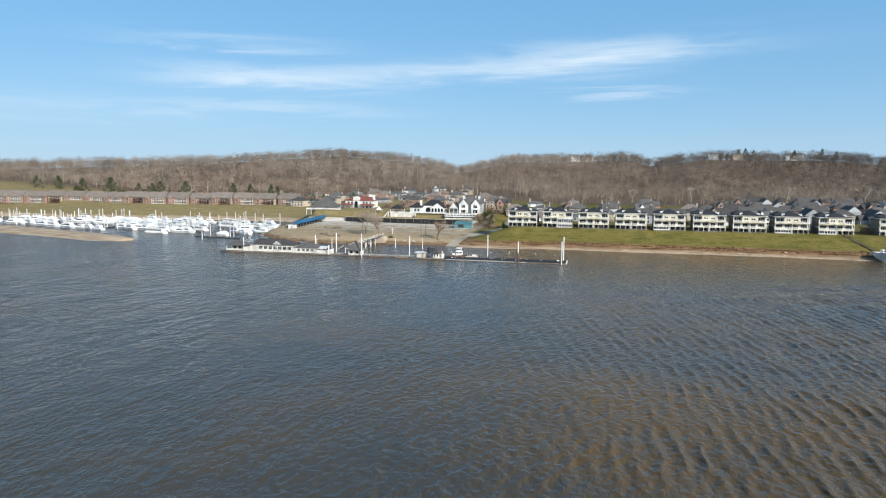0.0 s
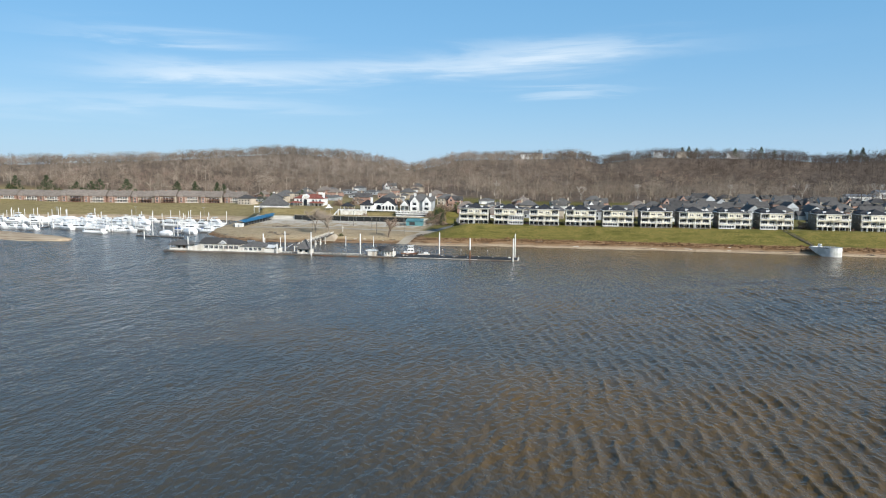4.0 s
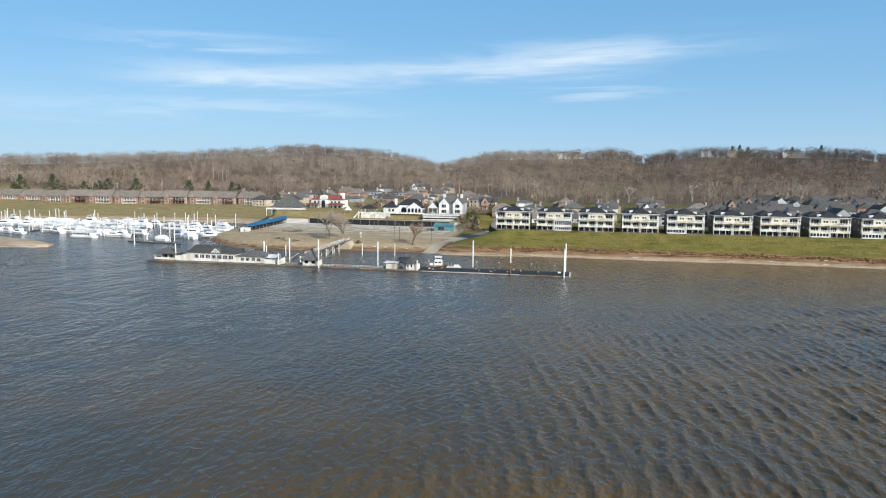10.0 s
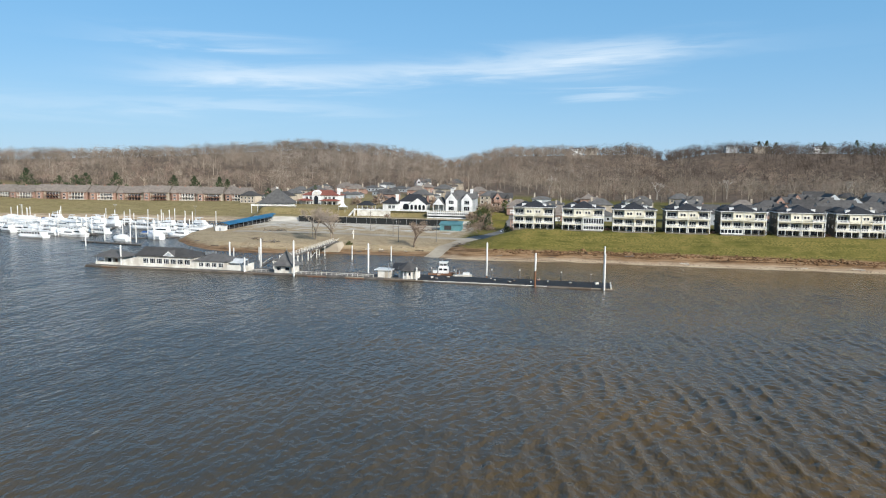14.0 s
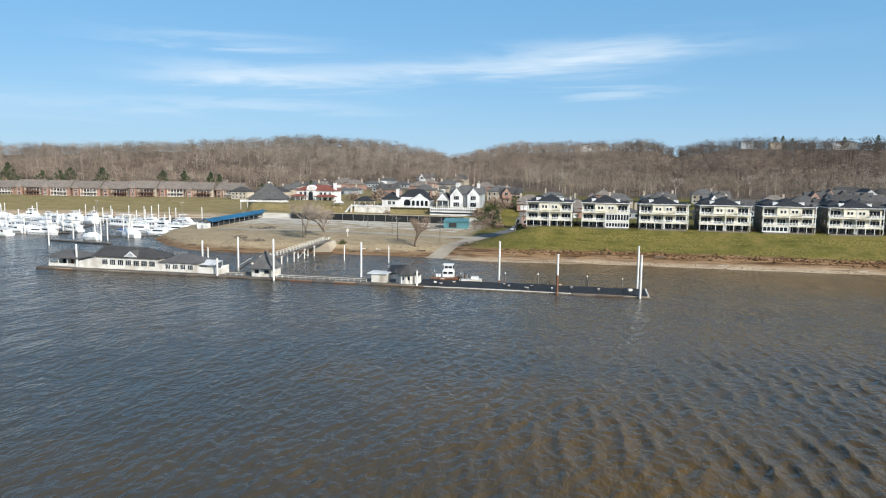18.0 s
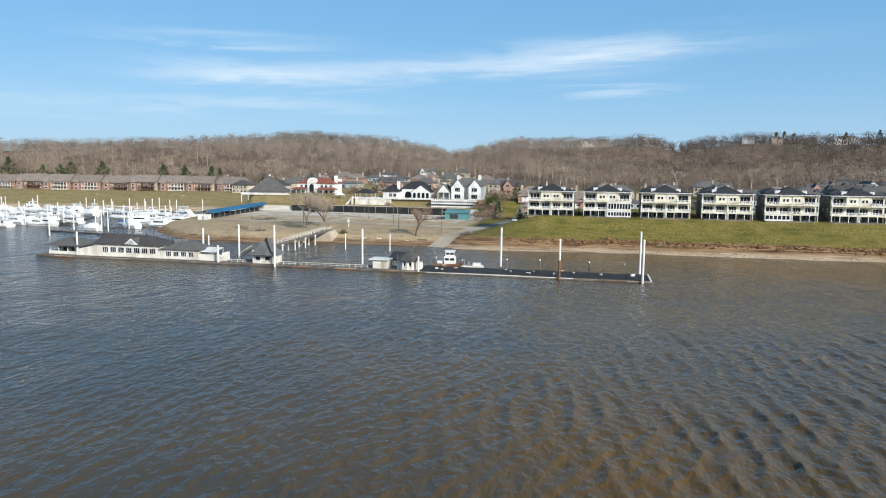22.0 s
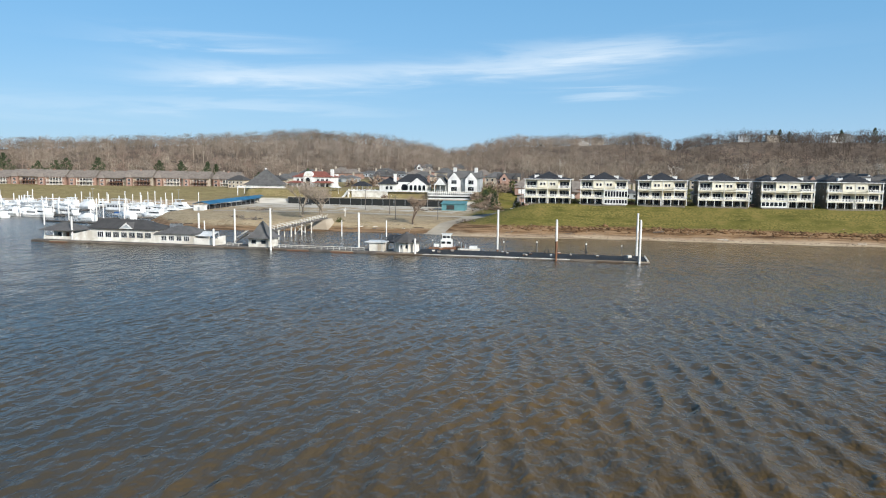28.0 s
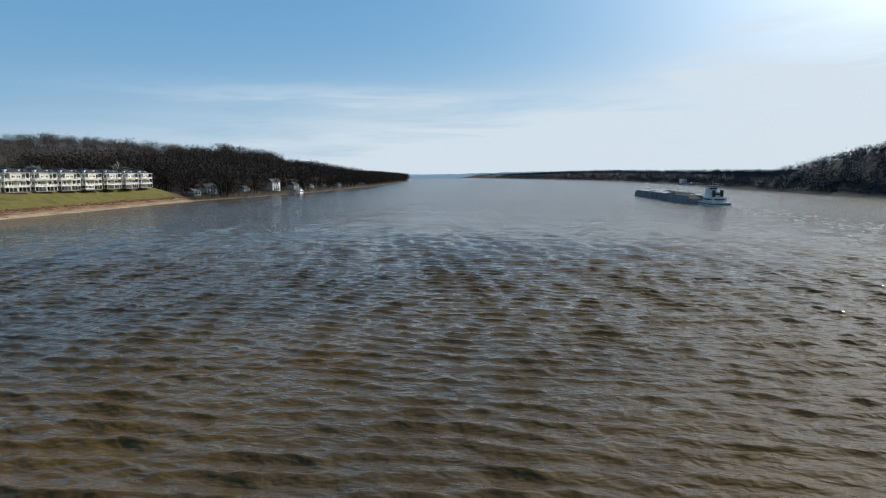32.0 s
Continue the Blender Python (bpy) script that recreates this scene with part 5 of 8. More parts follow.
def build_gangway():
    g = thing("gangway", (-107, 205, 0), 0, "grey timber gangway on white posts from dock to shore", "bridge")
    part("landing", boxes((-2.2, 2.2, -4.2, 1.0, 3.1, 3.4)), "deck_wood", g)
    n = 22
    for i in range(n):
        y0, y1 = 1.05 + i * 2.55, 1.05 + (i + 1) * 2.55 - 0.06
        z = 3.1 + 1.6 * i / n
        part("span", boxes((-1.3, 1.3, y0, y1, z, z + 0.22)), "deck_wood", g)
        for s in (-1, 1):
            part("baluster", boxes((s * 1.25 - 0.06, s * 1.25 + 0.06, y0, y0 + 0.12, z + 0.23, z + 1.25)), "white_wood", g)
    for s in (-1, 1):
        for h in (0.75, 1.25):
            part("rail", bar(nb(), (s * 1.25, 1.05, 3.1 + h), (s * 1.25, 1.05 + n * 2.55, 4.7 + h), 0.07), "white_wood", g)
        part("girder", bar(nb(), (s * 1.1, 0.0, 2.9), (s * 1.1, 1 + n * 2.55, 4.5), 0.22), "deck_wood", g)
    for y in (-3.8, 0.6, 12, 22, 31, 40):
        for s in (-1, 1):
            part("trestle_post", cyl(nb(), s * 1.3, y, -1.5, 3.0 + 1.6 * max(0, y) / 56, 0.24, 0.24, 8), "white_wood", g)
        part("cap_beam", boxes((-1.8, 1.8, y - 0.2, y + 0.2, 2.45 + 1.6 * max(0, y) / 56, 2.75 + 1.6 * max(0, y) / 56)), "white_wood", g)
    part("brace", bar(nb(), (-1.3, 31, 0), (-1.3, 40, 3.6), 0.1), "white_wood", g)
    part("brace", bar(nb(), (-1.3, 40, 0), (-1.3, 31, 3.4), 0.1), "white_wood", g)
    # the steps down to the dock
    for i in range(9):
        part("step", boxes((-2.2 - 0.45 * (i + 1), -2.2 - 0.45 * i, -4.0, -2.6, 3.1 - 0.29 * (i + 1), 3.2 - 0.29 * (i + 1))), "deck_wood", g)
    for y in (-4.0, -2.6):
        part("stringer", bar(nb(), (-2.2, y, 3.1), (-6.3, y, 0.6), 0.12), "deck_wood", g)
        part("rail", bar(nb(), (-2.2, y, 4.2), (-6.3, y, 1.7), 0.06), "white_wood", g)
    a = thing("abutment", (-107, 259.5, 0.5), 0, "pale concrete abutment where the gangway meets the beach", "abutment")
    part("block", poly(nb(), ((-4, -5, 0), (4, -5, 0), (4, 5, 0), (-4, 5, 0), (-2, -2, 3.6), (2, -2, 3.6), (2.5, 4, 4.0), (-2.5, 4, 4.0)),
         ((3, 2, 1, 0), (4, 5, 6, 7), (0, 1, 5, 4), (1, 2, 6, 5), (2, 3, 7, 6), (3, 0, 4, 7))), "concrete", a)


build_gangway()


def hull_mesh(length, beam, depth, bow=0.35, rake=0.25, sheer=0.25, rows=12):
    """A boat's hull along +x with a pointed bow, from the keel (z below 0) to the sheer line."""
    bm = nb()
    rings = []
    for i in range(rows + 1):
        s = i / rows
        k = 1.0 if s < 1 - bow else max(0.02, 1 - ((s - 1 + bow) / bow) ** 2)
        x = -length / 2 + s * length
        top = depth * (1 + sheer * s * s)
        half = beam / 2 * k
        lean = rake * length * 0.3 * max(0, s - 0.8) / 0.2
        rings.append([bm.verts.new(p) for p in ((x - lean, 0, -0.4), (x - lean * 0.8, half * 0.75, -0.2), (x, half, top * 0.55), (x + lean * 0.3, half * 1.0, top),
                      (x + lean * 0.3, -half * 1.0, top), (x, -half, top * 0.55), (x - lean * 0.8, -half * 0.75, -0.2))])
    for a, b in zip(rings, rings[1:]):
        for i in range(7):
            j = (i + 1) % 7
            bm.faces.new((a[i], b[i], b[j], a[j]))
    bm.faces.new(rings[0])
    bm.faces.new(rings[-1][::-1])
    bmesh.ops.recalc_face_normals(bm, faces=bm.faces)
    return bm


def build_workboat():
    b = thing("workboat", (-43.2, 202.0, 0), 8, "small workboat with white wheelhouse moored behind the dock", "boat")
    part("hull", hull_mesh(10.5, 3.6, 1.0), "steel_rust", b)
    part("deck", boxes((-4.9, 3.4, -1.55, 1.55, 0.98, 1.06)), "deck_wood", b)
    cabin = part("cabin", boxes((-1.7, 1.8, -1.3, 1.3, 1.07, 3.2)), "white", b)
    part("window", boxes((-1.5, -0.3, -1.34, -1.305, 2.1, 2.8), (0.1, 1.4, -1.34, -1.305, 2.1, 2.8)), "glass", cabin)
    top = part("wheelhouse", boxes((-1.3, 1.4, -1.15, 1.15, 3.21, 4.9)), "white", b)
    part("window", boxes((-1.1, -0.1, -1.19, -1.155, 3.8, 4.5), (0.1, 1.2, -1.19, -1.155, 3.8, 4.5), (1.405, 1.44, -0.9, 0.9, 3.8, 4.5)), "glass", top)
    part("roof", boxes((-1.6, 1.7, -1.4, 1.4, 4.91, 5.05)), "white", b)
    part("mast", cyl(nb(), -0.4, 0, 5.05, 6.0, 0.05, 0.03, 6), "steel_grey", b)
    for x in (-3.4, -2.6):
        part("engine_cover", boxes((x - 0.35, x + 0.35, -0.9, 0.9, 1.07, 1.9)), "white", b)
    for i in range(6):
        part("rail_post", boxes((2.0 + i * 0.45, 2.06 + i * 0.45, -1.1 + i * 0.15, -1.04 + i * 0.15, 1.07, 2.0)), "steel_grey", b)
    part("push_knee", boxes((4.6, 4.9, -0.9, -0.5, 0.2, 2.2), (4.6, 4.9, 0.5, 0.9, 0.2, 2.2)), "dark", b)
    # the white work barge behind it
    w = thing("work_float", (-36.0, 200.6, 0), 4, "white work float with winch frames behind the dock", "float")
    part("hull", boxes((-3.2, 3.2, -1.6, 1.6, -0.3, 0.9)), "white_wood", w)
    part("winch_frame", boxes((-2.4, -2.2, -0.9, 0.9, 0.91, 2.6), (-1.2, -1.0, -0.9, 0.9, 0.91, 2.2)), "steel_grey", w)
    part("locker", boxes((0.2, 2.4, -1.0, 1.0, 0.91, 1.7)), "white", w)


build_workboat()


# ---- the marina ----
def cruiser(kind):
    """A motor boat along +x, afloat at z = 0: flybridge cruiser, houseboat, wrapped boat or runabout."""
    if kind == "cruiser":
        b = thing("motor_cruiser", (0, 0, 0), 0, "white flybridge motor cruiser moored in the marina", "boat", "marina boats")
        part("hull", hull_mesh(15, 4.4, 1.7), "gel", b)
        part("stripe", boxes((-7.2, 3.0, -2.24, -2.2, 0.9, 1.1), (-7.2, 3.0, 2.2, 2.24, 0.9, 1.1)), "dark", b)
        s = part("saloon", poly(nb(), ((-5, -1.8, 1.7), (3.6, -1.6, 1.8), (3.6, 1.6, 1.8), (-5, 1.8, 1.7), (-4.6, -1.6, 3.5), (1.6, -1.4, 3.5), (1.6, 1.4, 3.5), (-4.6, 1.6, 3.5)),
             ((3, 2, 1, 0), (4, 5, 6, 7), (0, 1, 5, 4), (1, 2, 6, 5), (2, 3, 7, 6), (3, 0, 4, 7))), "gel", b)
        part("window", boxes((-4.3, 1.6, -1.78, -1.7, 2.4, 3.05), (-4.3, 1.6, 1.7, 1.78, 2.4, 3.05)), "glass", s)
        part("flybridge", boxes((-4.8, 1.0, -1.6, 1.6, 3.51, 4.3)), "gel", b)
        part("bimini", boxes((-4.2, -0.4, -1.5, 1.5, 5.6, 5.75)), "wrap", b)
        for x, y in ((-4.1, -1.4), (-0.5, -1.4), (-4.1, 1.4), (-0.5, 1.4)):
            part("bimini_leg", bar(nb(), (x, y, 4.3), (x, y, 5.6), 0.04), "steel_grey", b)
        part("radar_arch", boxes((-3.4, -2.9, -1.7, -1.5, 3.6, 5.2), (-3.4, -2.9, 1.5, 1.7, 3.6, 5.2), (-3.4, -2.9, -1.7, 1.7, 5.2, 5.35)), "gel", b)
        part("bow_rail", bar(bar(nb(), (2.5, -2.0, 2.5), (7.4, -0.1, 3.0), 0.04), (2.5, 2.0, 2.5), (7.4, 0.1, 3.0), 0.04), "steel_grey", b)
    elif kind == "houseboat":
        b = thing("houseboat", (0, 0, 0), 0, "long white houseboat with rows of windows in the marina", "boat", "marina boats")
        part("hull", hull_mesh(19, 5.0, 1.2, bow=0.15, sheer=0.1), "gel", b)
        s = part("cabin", boxes((-8.2, 6.4, -2.2, 2.2, 1.2, 3.7)), "gel", b)
        for i in range(7):
            x = -7.4 + i * 1.95
            for y in (-2.24, 2.2):
                part("window", boxes((x, x + 1.3, y, y + 0.04, 2.1, 3.1)), "glass", s)
        part("roof", boxes((-9.2, 7.6, -2.5, 2.5, 3.71, 3.9)), "gel", b)
        part("upper_helm", boxes((-1.5, 3.5, -1.7, 1.7, 3.91, 5.0)), "gel", b)
        part("canopy", boxes((-6.0, 3.2, -1.9, 1.9, 6.0, 6.15)), "wrap", b)
        for x in (-5.8, -1.4, 3.0):
            for y in (-1.8, 1.8):
                part("canopy_leg", bar(nb(), (x, y, 3.9), (x, y, 6.0), 0.04), "steel_grey", b)
        part("railing", boxes((-9.1, -1.6, -2.45, -2.41, 4.7, 4.8), (-9.1, -1.6, 2.41, 2.45, 4.7, 4.8), (-9.1, -9.05, -2.45, 2.45, 4.7, 4.8)), "steel_grey", b)
    elif kind == "wrapped":
        b = thing("wrapped_boat", (0, 0, 0), 0, "boat shrink-wrapped in white plastic for the winter", "boat", "marina boats")
        part("hull", hull_mesh(12.5, 4.0, 1.4), "gel", b)
        rng = random.Random(3)
        bm = nb()
        rings = []
        for i in range(9):
            s = i / 8
            x = -6.2 + 12.2 * s
            w = 2.1 * min(1.0, (1 - s) * 2.4 + 0.08)
            h = 2.3 + 2.1 * math.sin(math.pi * min(1, 0.25 + s * 0.7)) + rng.uniform(-0.15, 0.15)
            rings.append([bm.verts.new(p) for p in ((x, -w, 1.3), (x, -w * 0.98, 2.1), (x, -w * 0.3, h), (x, w * 0.3, h), (x, w * 0.98, 2.1), (x, w, 1.3))])
        for p, q in zip(rings, rings[1:]):
            for i in range(5):
                bm.faces.new((p[i], q[i], q[i + 1], p[i + 1]))
        bm.faces.new(rings[0])
        bm.faces.new(rings[-1][::-1])
        bmesh.ops.recalc_face_normals(bm, faces=bm.faces)
        part("wrap", bm, "wrap", b)
        part("strap", boxes((-6.0, 4.6, -2.16, -2.12, 1.25, 1.35), (-6.0, 4.6, 2.12, 2.16, 1.25, 1.35)), "dark", b)
    else:
        b = thing("runabout", (0, 0, 0), 0, "small white runabout under a blue canvas cover", "boat", "marina boats")
        part("hull", hull_mesh(8, 2.7, 1.0), "gel", b)
        part("cover", poly(nb(), ((-3.6, -1.2, 1.0), (1.8, -1.1, 1.1), (1.8, 1.1, 1.1), (-3.6, 1.2, 1.0), (-3.0, -0.5, 2.0), (0.6, -0.4, 2.0), (0.6, 0.4, 2.0), (-3.0, 0.5, 2.0)),
             ((3, 2, 1, 0), (4, 5, 6, 7), (0, 1, 5, 4), (1, 2, 6, 5), (2, 3, 7, 6), (3, 0, 4, 7))), "blue_cover", b)
        part("screen", boxes((0.7, 0.8, -0.9, 0.9, 1.1, 1.9)), "glass", b)
    return b


def build_marina():
    rng = random.Random(21)
    first = {}
    spots = []
    # rows beside the floating walkways: start, end, number
    for (xa, ya), (xb, yb), n, kinds in (
        ((-262, 284), (-330, 300), 9, ("houseboat", "wrapped", "cruiser", "cruiser")),
        ((-338, 283), (-520, 335), 18, ("cruiser", "runabout", "wrapped", "cruiser")),
        ((-282, 271), (-300, 268), 1, ("houseboat",)),
        ((-268, 304), (-345, 318), 11, ("cruiser", "houseboat", "cruiser")),
        ((-290, 325), (-470, 350), 17, ("cruiser", "wrapped", "cruiser", "houseboat")),
        ((-295, 350), (-430, 368), 13, ("runabout", "cruiser", "wrapped")),
        ((-300, 372), (-400, 382), 8, ("runabout", "cruiser")),
        ((-226, 272), (-212, 297), 3, ("wrapped", "wrapped", "cruiser")),
        ((-240, 308), (-214, 316), 4, ("cruiser", "cruiser", "runabout")),
        ((-262, 340), (-226, 336), 5, ("cruiser", "houseboat", "runabout")),
        ((-268, 362), (-236, 356), 4, ("cruiser", "runabout", "cruiser")),
    ):
        for i in range(n):
            s = i / max(1, n - 1)
            spots.append((xa + (xb - xa) * s + rng.uniform(-1.5, 1.5), ya + (yb - ya) * s + rng.uniform(-2, 2), rng.choice(kinds)))
    for x, y, kind in spots:
        turn = rng.choice((0, 180)) + rng.uniform(-14, 14) - 8
        m = pose(x, y, 0, 0, 0, turn)
        if kind in first:
            copy_thing(first[kind], m @ Matrix.Scale(rng.uniform(0.8, 1.15), 4))
        else:
            first[kind] = cruiser(kind)
            first[kind].matrix_basis = m @ Matrix.Scale(1.0, 4)
    # walkways
    for xa, ya, xb, yb in ((-258, 292, -345, 310), (-345, 292, -530, 345), (-275, 314, -350, 327), (-290, 338, -470, 360), (-300, 361, -430, 376), (-262, 290, -300, 372),
                           (-243, 262, -205, 256), (-232, 282, -206, 300), (-245, 326, -210, 322), (-270, 351, -226, 346), (-345, 300, -360, 380)):
        L = math.hypot(xb - xa, yb - ya)
        w = thing("marina_walkway", (xa, ya, 0), math.degrees(math.atan2(yb - ya, xb - xa)), "grey floating walkway between moored boats", "dock", "marina walkways")
        n = max(2, int(L / 8))
        for i in range(n):
            part("deck_panel", boxes((i * L / n, (i + 1) * L / n - 0.08, -0.9, 0.9, 0.25, 0.5)), "deck_wood", w)
            part("float", boxes((i * L / n + 0.6, (i + 1) * L / n - 0.6, -0.8, 0.8, -0.3, 0.24)), "dark", w)
    first_pile = None
    piles = [(-268, 292), (-226, 244.5), (-309, 297)]
    for _ in range(84):
        x = rng.uniform(-500, -208)
        lo = np.interp(x, (-500, -262, -240, -206), (320, 278, 262, 268))
        hi = np.interp(x, (-500, -365, -262, -228, -206), (365, 396, 408, 385, 300))
        piles.append((x, rng.uniform(lo, max(lo + 1, hi))))
    for x, y in piles:
        top = rng.uniform(8.0, 10.6)
        if first_pile is None:
            first_pile = pile(x, y, 0, 9.6, 0.26, label="white steel pile among the moored boats", group="marina piles")
        else:
            copy_thing(first_pile, pose(x, y, top - 9.6))
    # the marina's lamp posts on the levee path
    for x, y in ((-345, 418), (-410, 398), (-282, 425), (-470, 392)):
        t = thing("lamp_post", (x, y, float(land_z(x, y)) - 0.1), 0, "dark lamp post on the levee path", "street lamp", "levee lamps")
        part("pole", cyl(nb(), 0, 0, 0, 8, 0.12, 0.08, 8), "steel_grey", t)
        part("arm", boxes((-1.2, 1.2, -0.06, 0.06, 7.9, 8.02)), "steel_grey", t)
        part("lamp_head", boxes((-1.3, -0.7, -0.15, 0.15, 7.7, 7.89), (0.7, 1.3, -0.15, 0.15, 7.7, 7.89)), "white", t)


build_marina()


# ---- the houses behind ----
def on_land(x, y, sink=0.25):
    return float(land_z(x, y)) - sink


def gabled(bm, x0, x1, y0, y1, z0, h, along="x"):
    return hip(bm, x0, x1, y0, y1, z0, h, along, cut=0.0)


def plain_house(kind):
    """A two-storey suburban house; kind picks the walls, the roof and the plan."""
    wall, roof, shape, label = {
        "dark_a": ("siding_grey", "shingle_slate", "gable", "grey two-storey house with steep dark gabled roof"),
        "dark_b": ("siding_tan", "shingle_slate", "hip", "tan two-storey house with dark hipped roof"),
        "dark_c": ("brick", "shingle_slate", "cross", "brick house with crossed dark gables"),
        "grey_a": ("white", "shingle_grey", "cross", "white house with grey crossed gables"),
        "grey_b": ("siding_tan", "shingle_grey", "hip", "tan house with grey hipped roof"),
        "brown": ("brick", "shingle_brown", "hip", "low brick house with brown hipped roof"),
        "low": ("siding_grey", "shingle_grey", "low", "low grey ranch house with shallow roof"),
    }[kind]
    h = thing("house", (0, 0, 0), 0, label, "house", "neighbourhood houses")
    wz = 3.2 if shape == "low" else (4.6 if kind == "brown" else 6.0)
    part("wall", boxes((-7, 7, -5, 5, -0.8, wz), (-2.5, 6.5, 5.0, 10, -0.8, 3.2)), wall, h)
    bm = nb()
    if shape == "hip" or shape == "low":
        hip(bm, -7.7, 7.7, -5.7, 5.7, wz + 0.01, 1.9 if shape == "low" else 3.6)
        hip(bm, -3.1, 7.1, 4.2, 10.6, 3.21, 2.2, along="y")
    elif shape == "gable":
        gabled(bm, -7.5, 7.5, -5.6, 5.6, wz + 0.01, 4.4, "x")
        gabled(bm, -3.1, 7.1, 4.2, 10.6, 3.21, 3.2, "y")
    else:
        gabled(bm, -7.5, 7.5, -5.6, 5.6, wz + 0.01, 3.6, "x")
        gabled(bm, -5.5, 0.5, -6.4, 4.0, wz + 0.03, 3.9, "y")
        gabled(bm, 2.5, 6.6, -6.0, 4.0, wz + 0.05, 2.9, "y")
        hip(bm, -3.1, 7.1, 4.2, 10.6, 3.21, 2.2, along="y")
    part("roof", bm, roof, h)
    if shape == "gable":
        for sgn in (-1, 1):
            x0, x1 = sorted((sgn * 7.51, sgn * 7.56))
            part("gable_wall", poly(nb(), ((x0, -5.0, wz), (x0, 5.0, wz), (x0, 0, wz + 4.1), (x1, -5.0, wz), (x1, 5.0, wz), (x1, 0, wz + 4.1)),
                 ((0, 1, 2), (5, 4, 3), (0, 3, 4, 1), (1, 4, 5, 2), (2, 5, 3, 0))), wall, h)
    if shape == "cross":
        part("gable_wall", poly(nb(), ((-5.2, -6.55, wz - 2.6), (0.2, -6.55, wz - 2.6), (0.2, -6.55, wz + 0.2), (-2.5, -6.55, wz + 3.7), (-5.2, -6.55, wz + 0.2),
             (-5.2, -5.01, wz - 2.6), (0.2, -5.01, wz - 2.6), (0.2, -5.01, wz + 0.2), (-2.5, -5.01, wz + 3.7), (-5.2, -5.01, wz + 0.2)),
             ((0, 1, 2, 3, 4), (9, 8, 7, 6, 5), (0, 5, 6, 1), (1, 6, 7, 2), (4, 9, 5, 0))), wall, h)
        window(h, -3.4, -1.6, wz - 0.6, wz + 1.0, -6.56, 1)
    if not kind.startswith("dark"):
        part("chimney", boxes((4.6, 5.7, -0.5, 0.5, wz, wz + 4.4)), "siding_tan", h)
    for x in (-5.2, -1.8, 1.8, 4.8):
        window(h, x - 0.6, x + 0.6, 0.9, 2.3, -5.01, 0)
        if wz > 5:
            window(h, x - 0.6, x + 0.6, 3.7, 5.1, -5.01, 0)
    part("garage_door", boxes((-0.5, 4.5, 10.0, 10.06, 0, 2.4)), "white", h)
    return h


HOMES, COTTAGES = [], []
HILLTOPS = ((-1.0, 1075), (0.2, 1085), (11.0, 1070), (13.0, 1085), (17.2, 1080), (17.8, 1088))


def place_houses():
    rng = random.Random(8)
    first = {}
    rows = []

    def add(xs, y, kinds, jitter=3.0, turn=0):
        for x in xs:
            rows.append((x + rng.uniform(-jitter, jitter), y + rng.uniform(-4, 4), rng.choice(kinds), turn + rng.choice((0, 0, 90, 180)) + rng.uniform(-8, 8)))

    dark, mixed = ("dark_a", "dark_b", "dark_c", "dark_a"), ("grey_a", "grey_b", "brown", "dark_c", "low")
    add(range(-28, 60, 21), 345, ("grey_b", "brown", "grey_a", "low"))
    add(range(62, 190, 19), 338, ("dark_c", "grey_a", "dark_b", "dark_a"))
    add(range(95, 330, 20), 372, dark)
    add(range(110, 330, 20), 408, dark + ("grey_b",))
    add(range(130, 340, 21), 446, dark)
    add(range(150, 320, 20), 486, dark)
    add(range(170, 290, 20), 522, dark)
    add(range(-40, 90, 26), 392, mixed)
    add(range(-50, 110, 30), 430, mixed)
    add(range(-60, 90, 32), 476, ("low", "brown", "grey_b"))
    add(range(-140, -40, 26), 452, mixed)
    add(range(-330, -130, 24), 560, ("grey_b", "low", "brown", "grey_a", "dark_b"))
    add(range(-300, -60, 27), 520, ("grey_b", "low", "brown"))
    add(range(-270, -110, 30), 484, ("grey_b", "dark_b", "low"))
    add(range(-250, -90, 33), 600, ("low", "grey_b", "grey_a"), 6)
    for x, y, kind, turn in rows:
        HOMES.append((x, y))
        m = pose(x, y, on_land(x, y), 0, 0, turn)
        if kind in first:
            copy_thing(first[kind], m)
        else:
            first[kind] = plain_house(kind)
            first[kind].matrix_basis = m


place_houses()
HOMES += [(-207, 408), (-113, 400), (-78, 398), (-180, 428)]


